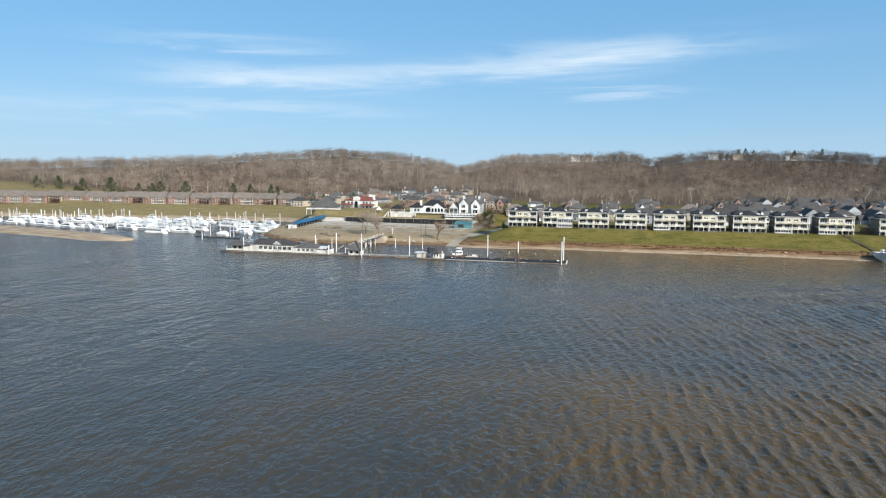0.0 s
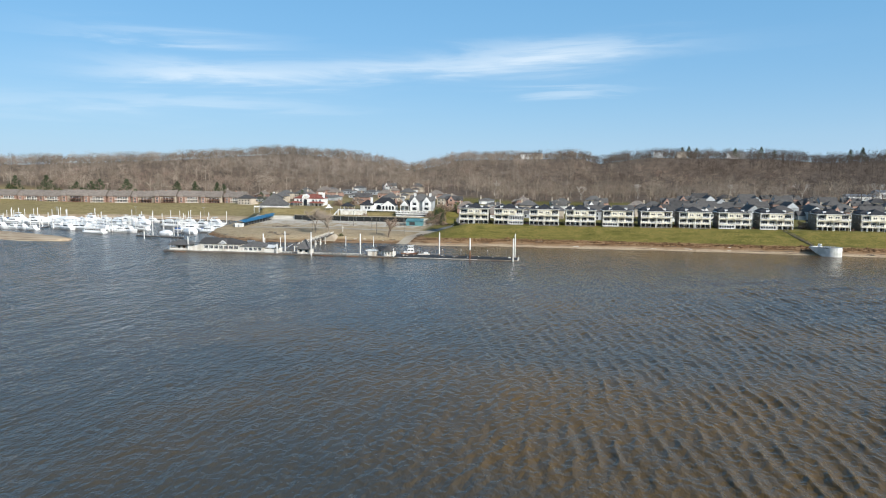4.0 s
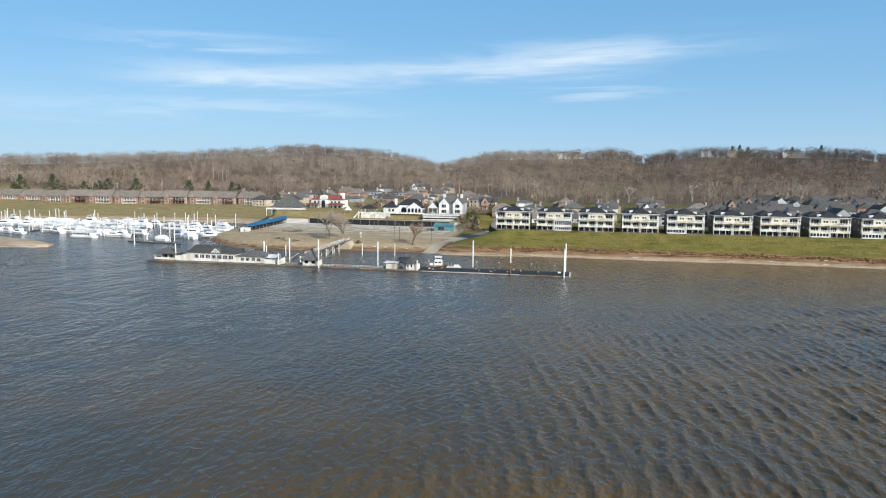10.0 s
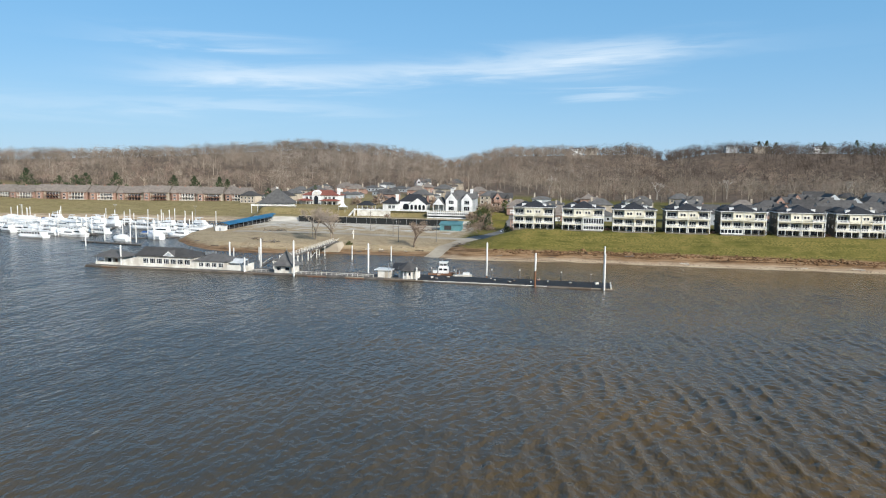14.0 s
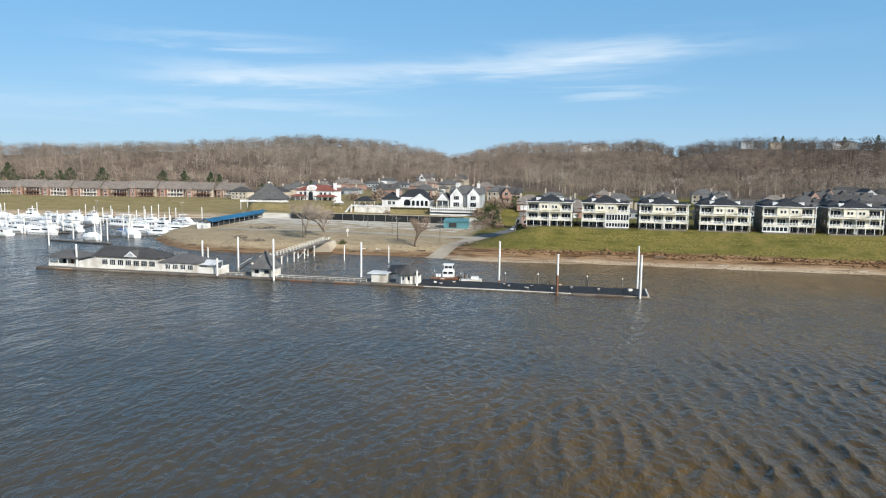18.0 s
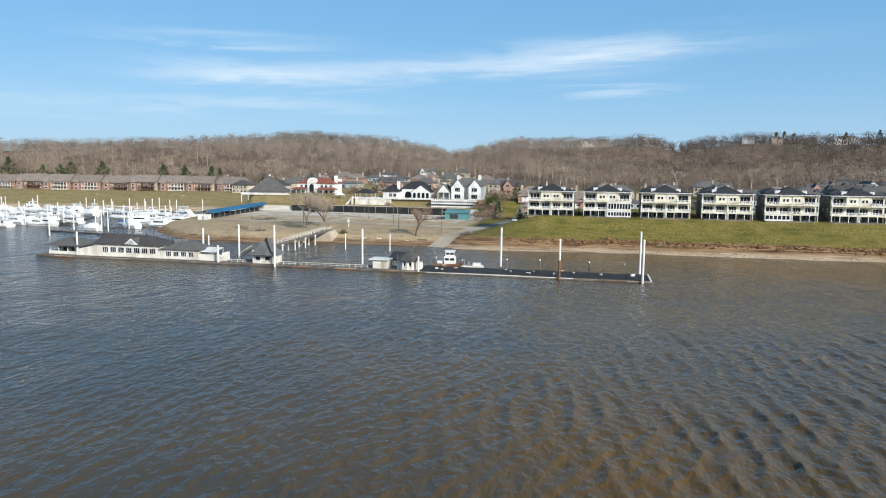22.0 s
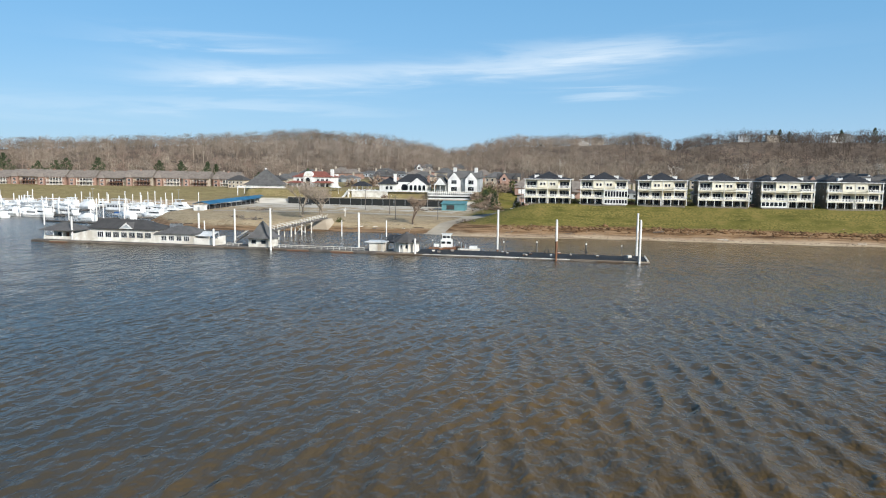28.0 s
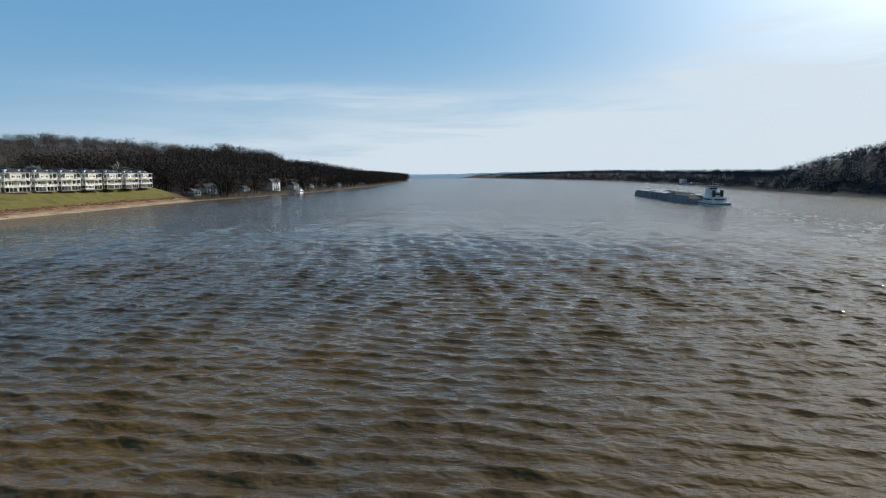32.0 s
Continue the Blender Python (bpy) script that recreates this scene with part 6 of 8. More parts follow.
def brick_condo(shade):
    """One unit of the long brick row over the marina: decks on posts, hipped roof."""
    h = thing("condominium", (0, 0, 0), 0, "two-storey brick condominium with white decks and brown-grey roof", "house", "brick condominiums")
    part("wall", boxes((-11.0, 11.0, 0, 13, -1.2, 6.6)), "brick" if shade else "siding_tan", h)
    bm = nb()
    gabled(bm, -11.15, 11.15, -1.6, 15.4, 6.3, 5.6)
    hip(bm, -9.3, -4.2, -3.1, 8.0, 6.2, 3.0, along="y")
    part("roof", bm, "shingle_brown", h)
    part("bay_wall", boxes((-8.9, -4.6, -2.4, -0.01, -1.2, 6.18)), "brick", h)
    for z in (0.1, 2.9):
        d = part("deck", boxes((-2.6, 9.9, -3.2, -0.02, z, z + 0.3)), "white_wood" if shade else "brown_wood", h)
        part("rail", boxes((-2.6, 9.9, -3.2, -3.1, z + 1.0, z + 1.15), (-2.6, 9.9, -3.18, -3.12, z + 0.55, z + 0.66)), "white_wood" if shade else "brown_wood", d)
    for i in range(6):
        x = -2.4 + i * 2.44
        part("deck_post", boxes((x - 0.14, x + 0.14, -3.19, -2.95, -1.5, 6.2)), "white_wood" if shade else "brown_wood", h)
    for x in (-1.6, 1.0, 3.6, 6.2):
        window(h, x, x + 2.2, 0.3, 2.6, -0.02, 1, "patio_door")
        window(h, x, x + 2.2, 3.2, 5.4, -0.02, 1)
    for x in (-7.6,):
        window(h, x, x + 1.9, 0.8, 2.3, -2.41, 1)
        window(h, x, x + 1.9, 3.6, 5.0, -2.41, 1)
    part("chimney", boxes((-1.0, 0.2, 6.0, 7.2, 6.2, 12.6)), "brick", h)
    return h


def build_condos():
    a, b = brick_condo(True), brick_condo(False)
    n, made = 17, {0: False, 1: False}
    for i in range(n):
        s = i / (n - 1)
        x = -640 + 352 * s
        y = np.interp(x, (-640, -440, -290), (432, 460, 497))
        turn = math.degrees(math.atan2(np.interp(x + 5, (-640, -440, -290), (432, 460, 497)) - y, 5))
        k = 1 if i in (0, 5, 9, 12, 13, 15) else 0
        m = pose(x, float(y) + (i * 7 % 5 - 2) * 0.7, 10.9 + (i * 3 % 4 - 1.5) * 0.25, 0, 0, turn)
        src = (a, b)[k]
        if made[k]:
            copy_thing(src, m)
        else:
            src.matrix_basis, made[k] = m, True


build_condos()


def arch(bm, x0, x1, z0, z1, y0, y1, seg=8):
    """A pane with a round top, as a thin solid."""
    cx, r = (x0 + x1) / 2, (x1 - x0) / 2
    ring = [(x0, z0), (x1, z0)] + [(cx + r * math.cos(math.pi * i / seg), z1 - r + r * math.sin(math.pi * i / seg)) for i in range(seg + 1)]
    a = [bm.verts.new((x, y0, z)) for x, z in ring]
    b = [bm.verts.new((x, y1, z)) for x, z in ring]
    bm.faces.new(a)
    bm.faces.new(b[::-1])
    for i in range(len(ring)):
        j = (i + 1) % len(ring)
        bm.faces.new((a[i], b[i], b[j], a[j]))
    return bm


def build_mansions():
    # white house with black roofs
    h = thing("white_mansion", (-111, 393, 12.6), 0, "large white house with black hipped roofs and arched windows", "house")
    part("wall", boxes((-17, -4, 0, 14, -1, 4.6), (-4, 6, 2, 16, -1, 6.2), (4, 17, -1, 12, -1, 4.4)), "white", h)
    bm = nb()
    hip(bm, -18, -4.5, -1, 15, 4.61, 5.0)
    hip(bm, -6.0, 16.5, 3.0, 17, 6.0, 5.6)
    part("roof", bm, "shingle_black", h)
    bm = gabled(nb(), 3.2, 17.8, -1.8, 10, 4.41, 4.6, "y")
    part("gable_roof", bm, "shingle_black", h)
    g = part("gable_wall", poly(nb(), ((4, -1.9, 0), (17, -1.9, 0), (17, -1.9, 4.5), (10.5, -1.9, 9.0), (4, -1.9, 4.5), (4, -1.05, 0), (17, -1.05, 0), (17, -1.05, 4.5), (10.5, -1.05, 9.0), (4, -1.05, 4.5)),
             ((0, 1, 2, 3, 4), (9, 8, 7, 6, 5), (0, 5, 6, 1), (1, 6, 7, 2), (2, 7, 8, 3), (3, 8, 9, 4), (4, 9, 5, 0))), "white", h)
    for x in (5.2, 8.3, 11.4, 14.4):
        part("arched_window", arch(nb(), x, x + 1.9, 0.6, 4.2, -1.96, -1.91), "glass", g)
    part("arched_window", arch(nb(), -1.8, 3.0, 0.4, 4.8, 1.92, 1.99), "glass", h)
    for x in (-12.5, -9.4):
        window(h, x, x + 1.8, 1.0, 3.2, -0.02, 1)
    ch = part("chimney", boxes((-7.6, -5.8, 2.5, 4.4, 4, 11.4)), "white", h)
    part("chimney_cap", boxes((-7.8, -5.6, 2.3, 4.6, 11.41, 11.8)), "white", ch)
    part("chimney", boxes((15.6, 17.0, 7, 8.4, 6, 10.8)), "brick", h)
    h.matrix_basis = h.matrix_basis @ Matrix.Scale(0.86, 4)
    p = thing("garden_pavilion", (-136, 391, 12.6), 0, "open garden pavilion with dark hipped roof", "pavilion")
    part("roof", hip(nb(), -5.5, 5.5, -4, 4, 2.7, 2.6), "shingle_black", p)
    for x in (-5, -1.7, 1.7, 5):
        for y in (-3.6, 3.6):
            part("post", boxes((x - 0.12, x + 0.12, y - 0.12, y + 0.12, -0.6, 2.7)), "white", p)
    part("counter", boxes((-4, 4, 2.6, 3.4, -0.4, 1.0)), "brick", p)
    t = thing("white_canopy", (-150.5, 386, 12.0), 0, "small pointed white canopy tent", "tent")
    part("top", flared_roof(nb(), 3.6, 2.2, ((1.0, 0), (0.55, 0.7), (0.05, 3.0))), "wrap", t)
    for x, y in ((-2.3, -2.3), (2.3, -2.3), (-2.3, 2.3), (2.3, 2.3)):
        part("leg", boxes((x - 0.05, x + 0.05, y - 0.05, y + 0.05, -1.5, 2.2)), "white", t)
    # white retaining walls with their parapets
    w = thing("retaining_wall", (-120, 384, 0), 0, "white rendered retaining wall below the terrace", "wall", "terrace walls")
    part("face", boxes((-20, 2, 0, 1.0, 6, 12.4)), "white_wood", w)
    part("parapet", boxes((-22, 27, -0.2, 0.3, 12.41, 13.2)), "white", w)
    part("return", boxes((-22.2, -21.6, -1, 6, 8, 12.9), (2.01, 26, 2.2, 3.0, 9, 12.4)), "white_wood", w)
    for i in range(16):
        part("pier", boxes((-22 + i * 3.25, -21.6 + i * 3.25, -0.35, 0.45, 12.3, 13.6)), "white", w)
    part("chute", poly(nb(), ((-26, -1, 8.6), (-22.5, -1, 12.6), (-21.5, -1, 12.6), (-24.6, -1, 8.6), (-26, 1, 8.6), (-22.5, 1, 12.6), (-21.5, 1, 12.6), (-24.6, 1, 8.6)),
         ((0, 3, 2, 1), (4, 5, 6, 7), (0, 1, 5, 4), (2, 3, 7, 6))), "white", w)
    w = thing("retaining_wall", (-80, 381, 0), 0, "white slatted deck wall below the gabled house", "wall", "terrace walls")
    part("deck", boxes((-13, 13, 0, 6, 12.0, 12.4)), "white", w)
    for i in range(22):
        x = -13 + i * 1.2
        part("baluster", boxes((x, x + 0.5, -0.1, 0.0, 11.2, 13.4)), "white", w)
    part("band", boxes((-13, 13, -0.12, -0.02, 10.2, 11.1), (-13, 13, -0.1, -0.02, 8.4, 9.3)), "white", w)
    part("back", boxes((-13, 13, 0.6, 1.0, 5.5, 11.98)), "dark", w)
    # gabled grey-white house
    h = thing("gabled_house", (-78, 393, 12.6), 0, "tall pale house with several steep gables and white chimneys", "house")
    part("wall", boxes((-6, 13, 0, 12, -1, 8.0), (-13, -6, 1, 11, -1, 4.0)), "siding_grey", h)
    bm = nb()
    gabled(bm, -6.6, 13.6, -0.8, 12.8, 8.01, 4.2, "x")
    gabled(bm, -5.6, 2.4, -2.2, 9, 7.0, 4.6, "y")
    gabled(bm, 4.6, 12.2, -2.4, 9, 7.2, 4.4, "y")
    gabled(bm, -14, -5.6, -3, 10, 4.0, 4.4, "y")
    part("roof", bm, "shingle_grey", h)
    for x0, x1, z0, zt, y in ((-5.2, 2.0, 7.0, 11.4, -2.3), (5.0, 11.8, 7.2, 11.4, -2.5)):
        cx = (x0 + x1) / 2
        part("gable_wall", poly(nb(), ((x0, y, 0), (x1, y, 0), (x1, y, z0), (cx, y, zt), (x0, y, z0), (x0, y + 1.8, 0), (x1, y + 1.8, 0), (x1, y + 1.8, z0), (cx, y + 1.8, zt), (x0, y + 1.8, z0)),
             ((0, 1, 2, 3, 4), (9, 8, 7, 6, 5), (0, 5, 6, 1), (1, 6, 7, 2), (2, 7, 8, 3), (3, 8, 9, 4), (4, 9, 5, 0))), "white", h)
        window(h, cx - 1.5, cx + 1.5, 4.6, 6.8, y - 0.01, 2)
        window(h, cx - 1.7, cx + 1.7, 0.6, 3.0, y - 0.01, 2, "patio_door")
    g = part("porch_gable", poly(nb(), ((-13.4, -3.2, 4.0), (-6.2, -3.2, 4.0), (-9.8, -3.2, 8.2), (-13.4, -3.02, 4.0), (-6.2, -3.02, 4.0), (-9.8, -3.02, 8.2)),
             ((0, 1, 2), (5, 4, 3), (0, 3, 4, 1), (1, 4, 5, 2), (2, 5, 3, 0))), "white", h)
    for x in (-13.2, -9.8, -6.4):
        part("porch_post", boxes((x - 0.2, x + 0.2, -2.6, -2.2, 0, 4.0)), "white", h)
    for x in (-3.4, 9.2):
        part("chimney", boxes((x, x + 1.8, 4.4, 6.0, 8, 14.2)), "white", h)
    # villa with the red roof
    h = thing("red_roofed_villa", (-180, 421, 12.6), 0, "white villa with red tiled roof and an arched dormer", "house")
    part("wall", boxes((-14, 12, 0, 14, -1, 7.4), (-18, -14, 2, 10, -1, 3.6)), "white", h)
    part("roof", hip(nb(), -14.8, 12.8, -0.8, 14.8, 7.41, 3.6), "red_tile", h)
    part("porch_roof", hip(nb(), -17.5, -6.0, -4, 3, 3.61, 1.2), "red_tile", h)
    part("porch_roof", hip(nb(), 0.6, 14.5, -4, 1, 3.61, 1.2), "red_tile", h)
    part("arched_dormer", arch(nb(), -6.6, -0.4, 4, 11.2, -0.7, 3.0), "white", h)
    part("arched_window", arch(nb(), -5.0, -2.0, 1.0, 7.0, -0.78, -0.71), "glass", h)
    part("arched_window", arch(nb(), -5.6, -1.4, 7.6, 9.8, -0.78, -0.71), "white_wood", h)
    for x in (-11.6, -8.6, 2.6, 5.6, 8.8):
        window(h, x, x + 1.6, 4.4, 6.4, -0.02, 1)
        window(h, x, x + 1.6, 0.6, 2.8, -0.02, 1, "patio_door")
    for x in (-17, -13.2, -9.6, -6.5, 1, 5.4, 9.8, 14):
        part("porch_post", cyl(nb(), x, -3.6, -0.5, 3.6, 0.22, 0.22, 8), "white", h)
    part("chimney", boxes((10.4, 12.2, 4, 6, 7, 12.6)), "white", h)
    # the big grey-roofed clubhouse on the levee
    p = thing("marina_clubhouse", (-207, 408, 11.6), 12, "low marina clubhouse under a huge grey pyramid roof", "building")
    part("wall", boxes((-11, 11, -8, 9, -1.5, 3.0)), "siding_grey", p)
    part("roof", flared_roof(nb(), 17.0, 3.2, ((1.0, 0), (0.7, 2.4), (0.05, 9.8)), 4), "shingle_grey", p)
    part("cupola", boxes((-0.6, 0.6, -0.6, 0.6, 13.0, 14.0)), "white", p)
    part("deck", boxes((-15, 15, -13, -8.1, 1.4, 1.8)), "white_wood", p)
    part("rail", boxes((-15, 15, -13, -12.9, 2.6, 2.75), (-15, 15, -13, -12.92, 1.9, 2.4)), "white", p)
    for i in range(8):
        part("deck_post", boxes((-14.8 + i * 4.2, -14.5 + i * 4.2, -12.9, -12.6, -3.5, 1.4)), "white", p)
    for i in range(6):
        window(p, -9.6 + i * 3.4, -7.4 + i * 3.4, 0.9, 2.6, -8.02, 1)
    # long black screened fence above the gravel lot
    f = thing("screen_fence", (0, 0, 0), 0, "long black fabric screen fence with a pale top rail", "fence")
    n = 16
    for i in range(n):
        xa, xb = -174 + 104 * i / n, -174 + 104 * (i + 1) / n
        ya, yb = 370 - 4 * i / n, 370 - 4 * (i + 1) / n
        part("panel", poly(nb(), ((xa, ya, 4.2), (xb, yb, 4.2), (xb, yb, 8.6), (xa, ya, 8.6), (xa, ya + 0.1, 4.2), (xb, yb + 0.1, 4.2), (xb, yb + 0.1, 8.6), (xa, ya + 0.1, 8.6)),
             ((0, 1, 2, 3), (7, 6, 5, 4), (0, 4, 5, 1), (3, 2, 6, 7), (0, 3, 7, 4), (1, 5, 6, 2))), "screen", f)
        part("post", cyl(nb(), xa, ya - 0.12, 4.0, 8.9, 0.1, 0.1, 6), "steel_grey", f)
        part("rail", poly(nb(), ((xa, ya - 0.3, 8.62), (xb, yb - 0.3, 8.62), (xb, yb - 0.3, 9.0), (xa, ya - 0.3, 9.0), (xa, ya + 0.9, 8.62), (xb, yb + 0.9, 8.62), (xb, yb + 0.9, 9.0), (xa, ya + 0.9, 9.0)),
             ((0, 1, 2, 3), (7, 6, 5, 4), (0, 4, 5, 1), (3, 2, 6, 7), (0, 3, 7, 4), (1, 5, 6, 2))), "concrete", f)
    # blue-roofed boat shed
    s = thing("boat_shed", (-192, 308, 3.6), 4.5, "long open boat shed with a blue metal roof", "shed")
    for i in range(12):
        y0, y1 = i * 6.2, (i + 1) * 6.2 - 0.05
        z0, z1 = 3.2 + i * 0.1, 3.2 + (i + 1) * 0.1
        part("roof_panel", poly(nb(), ((-4.6, y0, z0), (0, y0, z0 + 1.3), (4.6, y0, z0), (-4.6, y1, z1), (0, y1, z1 + 1.3), (4.6, y1, z1),
             (-4.6, y0, z0 - 0.12), (0, y0, z0 + 1.18), (4.6, y0, z0 - 0.12), (-4.6, y1, z1 - 0.12), (0, y1, z1 + 1.18), (4.6, y1, z1 - 0.12)),
             ((0, 1, 4, 3), (1, 2, 5, 4), (9, 10, 7, 6), (10, 11, 8, 7), (0, 6, 7, 1), (1, 7, 8, 2), (3, 4, 10, 9), (4, 5, 11, 10), (0, 3, 9, 6), (2, 8, 11, 5))), "blue_roof", s)
        for x in (-4.3, 4.3):
            part("post", boxes((x - 0.12, x + 0.12, y0 + 0.1, y0 + 0.34, -1.0, z0)), "steel_grey", s)
        part("rack", boxes((-3.9, 3.9, y0 + 0.6, y1 - 0.6, -0.5, 2.2 if i % 3 else 1.6)), "dark", s)
    o = thing("shed_office", (-189.5, 303.5, 3.7), 4, "small white office box at the end of the boat shed", "shed")
    part("wall", boxes((-2.6, 2.6, -1.8, 1.8, -0.4, 2.6)), "white", o)
    part("roof", boxes((-2.8, 2.8, -2.0, 2.0, 2.61, 2.8)), "white", o)
    part("door", boxes((-0.5, 0.5, -1.86, -1.81, 0, 2.0)), "siding_grey", o)
    # teal shed
    s = thing("teal_shed", (-70, 345, 5.0), 6, "low teal-painted shed beside the gravel lot", "shed")
    part("wall", boxes((-6, 6, -5, 7, -1, 2.8)), "teal", s)
    part("roof", poly(nb(), ((-6.5, -5.5, 2.81), (6.5, -5.5, 2.81), (6.5, 7.5, 3.9), (-6.5, 7.5, 3.9), (-6.5, -5.5, 3.0), (6.5, -5.5, 3.0), (6.5, 7.5, 4.1), (-6.5, 7.5, 4.1)),
         ((3, 2, 1, 0), (4, 5, 6, 7), (0, 1, 5, 4), (1, 2, 6, 5), (2, 3, 7, 6), (3, 0, 4, 7))), "teal", s)
    part("door", boxes((-3.5, 0.5, -5.07, -5.01, 0, 2.3)), "dark", s)
    # white sheds on the plain behind the dark-roofed quarter
    for x, y, w, d, hh in ((318, 548, 28, 14, 4.5), (352, 556, 36, 14, 5.0)):
        s = thing("storage_building", (x, y, on_land(x, y)), 8, "long white metal storage building on the plain", "building", "storage buildings")
        part("wall", boxes((-w / 2, w / 2, -d / 2, d / 2, -1, hh)), "white", s)
        part("roof", gabled(nb(), -w / 2 - 0.5, w / 2 + 0.5, -d / 2 - 0.5, d / 2 + 0.5, hh + 0.01, 2.2), "steel_grey", s)
        for i in range(4):
            part("door", boxes((-w / 2 + 2 + i * w / 4, -w / 2 + w / 4 - 1 + i * w / 4, -d / 2 - 0.06, -d / 2 - 0.01, 0, hh * 0.7)), "siding_grey", s)
    # houses on the crest
    rng = random.Random(2)
    for az, r in HILLTOPS:
        x, y = r * math.sin(radians(az)), r * math.cos(radians(az))
        s = thing("hilltop_house", (x, y, on_land(x, y) + 6), rng.uniform(-10, 10), "pale house among the trees on the hill's crest", "house", "hilltop houses")
        part("wall", boxes((-8, 8, -5, 5, -10, 3.6)), rng.choice(("white", "siding_tan", "siding_grey")), s)
        part("roof", hip(nb(), -8.6, 8.6, -5.6, 5.6, 3.61, 2.2), "shingle_slate", s)
        for k in (-6, -2.5, 1, 4.5):
            window(s, k, k + 1.6, 0.8, 2.8, -5.01, 0)


build_mansions()


# ---- the ramp, the road and small things on the shore ----
def strip(name, line, width, mat, lift, label, category, step=2.0):
    """A paved strip that follows the ground along a line of (x, y, half-width factor)."""
    pts = []
    for (xa, ya, ka), (xb, yb, kb) in zip(line, line[1:]):
        n = max(1, int(math.hypot(xb - xa, yb - ya) / step))
        pts += [(xa + (xb - xa) * i / n, ya + (yb - ya) * i / n, ka + (kb - ka) * i / n) for i in range(n)]
    pts.append(line[-1])
    bm = nb()
    prev = None
    for i, (x, y, k) in enumerate(pts):
        xa, ya, _ = pts[max(0, i - 1)]
        xb, yb, _ = pts[min(len(pts) - 1, i + 1)]
        d = math.hypot(xb - xa, yb - ya)
        nx, ny = -(yb - ya) / d, (xb - xa) / d
        row = []
        for s in (-1, -0.6, -0.2, 0.2, 0.6, 1):
            px, py = x + nx * width / 2 * k * s, y + ny * width / 2 * k * s
            row.append(bm.verts.new((px, py, float(land_z(px, py)) + lift)))
        if prev:
            for a in range(5):
                bm.faces.new((prev[a], prev[a + 1], row[a + 1], row[a]))
        prev = row
    bmesh.ops.recalc_face_normals(bm, faces=bm.faces)
    ob = part(name, bm, mat, smooth=True)
    return tagged(ob, label, category, kind="structure")


strip("boat_ramp", ((-60, 253, 1.0), (-56, 270, 1.0), (-52, 285, 1.2), (-50, 300, 1.3)), 7.5, "concrete", 0.14, "pale concrete boat ramp running into the river", "ramp")
strip("road", ((-50, 298, 1.0), (-43, 318, 1.0), (-38, 345, 1.0), (-37, 380, 1.0), (-36, 430, 1.0)), 10.5, "asphalt", 0.12, "worn grey asphalt road beside the first townhouse", "road")
strip("gravel_lane", ((-54, 296, 1.0), (-80, 300, 1.0), (-130, 306, 1.0), (-180, 300, 1.0)), 9.0, "concrete", 0.12, "pale gravel lane along the beach", "road")


def bare_tree(x, y, h, mat="bark", seed=1, twigs=900, label="leafless tree with forked trunk on the beach", spread=0.34, base=None, thick=1.6, lean=0.0, fork=0.27):
    """A single bare tree: trunk and limbs as one part, the fine crown as another."""
    rng = np.random.default_rng(seed)
    t = thing("bare_tree", (x, y, (on_land(x, y) if base is None else base)), 0, label, "tree", "bare trees")
    bm = nb()
    tips = []

    def grow(p, d, length, r, depth):
        q = p + d * length
        start = len(bm.verts)
        m = Matrix.Translation(p) @ Vector(d).to_track_quat("Z", "Y").to_matrix().to_4x4()
        cyl(bm, 0, 0, 0, length * 1.02, r, r * 0.68, 6)
        bm.verts.ensure_lookup_table()
        for v in bm.verts[start:]:
            v.co = m @ v.co
        if depth == 0:
            tips.append((p, q))
            return
        for _ in range(3 if depth > 1 else 2):
            e = Vector((rng.normal(0, 1), rng.normal(0, 1), rng.uniform(0.0, 0.9)))
            nd = (d * 1.15 + e.normalized() * (0.75 + spread)).normalized()
            grow(q, nd, (length if depth < 4 else h * 0.27) * rng.uniform(0.62, 0.8), r * 0.6, depth - 1)
        tips.append((p, q))

    grow(Vector((0, 0, -0.4)), Vector((lean, 0, 1)).normalized(), h * fork, h * 0.0125 * thick, 4)
    part("trunk", bm, mat, t)
    V, F = [], []
    for i in range(twigs):
        p, q = tips[rng.integers(len(tips))]
        o = p.lerp(q, rng.uniform(0.2, 1.0))
        d = Vector((rng.normal(), rng.normal(), rng.uniform(0, 1.2))).normalized() * h * rng.uniform(0.06, 0.14)
        w = d.cross(Vector(rng.normal(size=3))).normalized() * 0.03
        n = len(V)
        V += [o - w, o + w, o + d]
        F.append((n, n + 1, n + 2))
    raw("crown", np.array([tuple(v) for v in V]), np.array(F), "twig_brown" if mat == "bark" else "twig_grey" if mat == "bark_grey" else mat, t)
    return t


for i, (x, y, h) in enumerate(((-71.2, 266.5, 17), (-123, 276, 21), (-112.5, 272, 20), (-118, 283, 16))):
    bare_tree(x, y, h * 1.3, "bark" if i == 0 else "bark_grey", seed=i + 3, twigs=1500, fork=0.1 if i == 0 else 0.16, spread=0.5, thick=1.6 if i == 0 else 1.2)
for i, (x, y, h) in enumerate(((486, 352, 26), (396, 352, 22), (210, 575, 24), (60, 560, 22), (-30, 575, 22), (330, 540, 24), (120, 590, 24), (275, 570, 25))):
    bare_tree(x, y, h, "bark_pale", seed=i + 20, twigs=300, label="white-barked sycamore standing before the woods", thick=1.5)
for i in range(16):
    x = 505 + i * 23 + (i * 37 % 11)
    y = float(np.interp(x, SHORE_X, SHORE_Y)) + 9 + (i * 53 % 9)
    bare_tree(x, y, 15 + (i * 29 % 6), seed=i + 40, twigs=500, label="dark leafless tree leaning over the lower bank", lean=0.1)
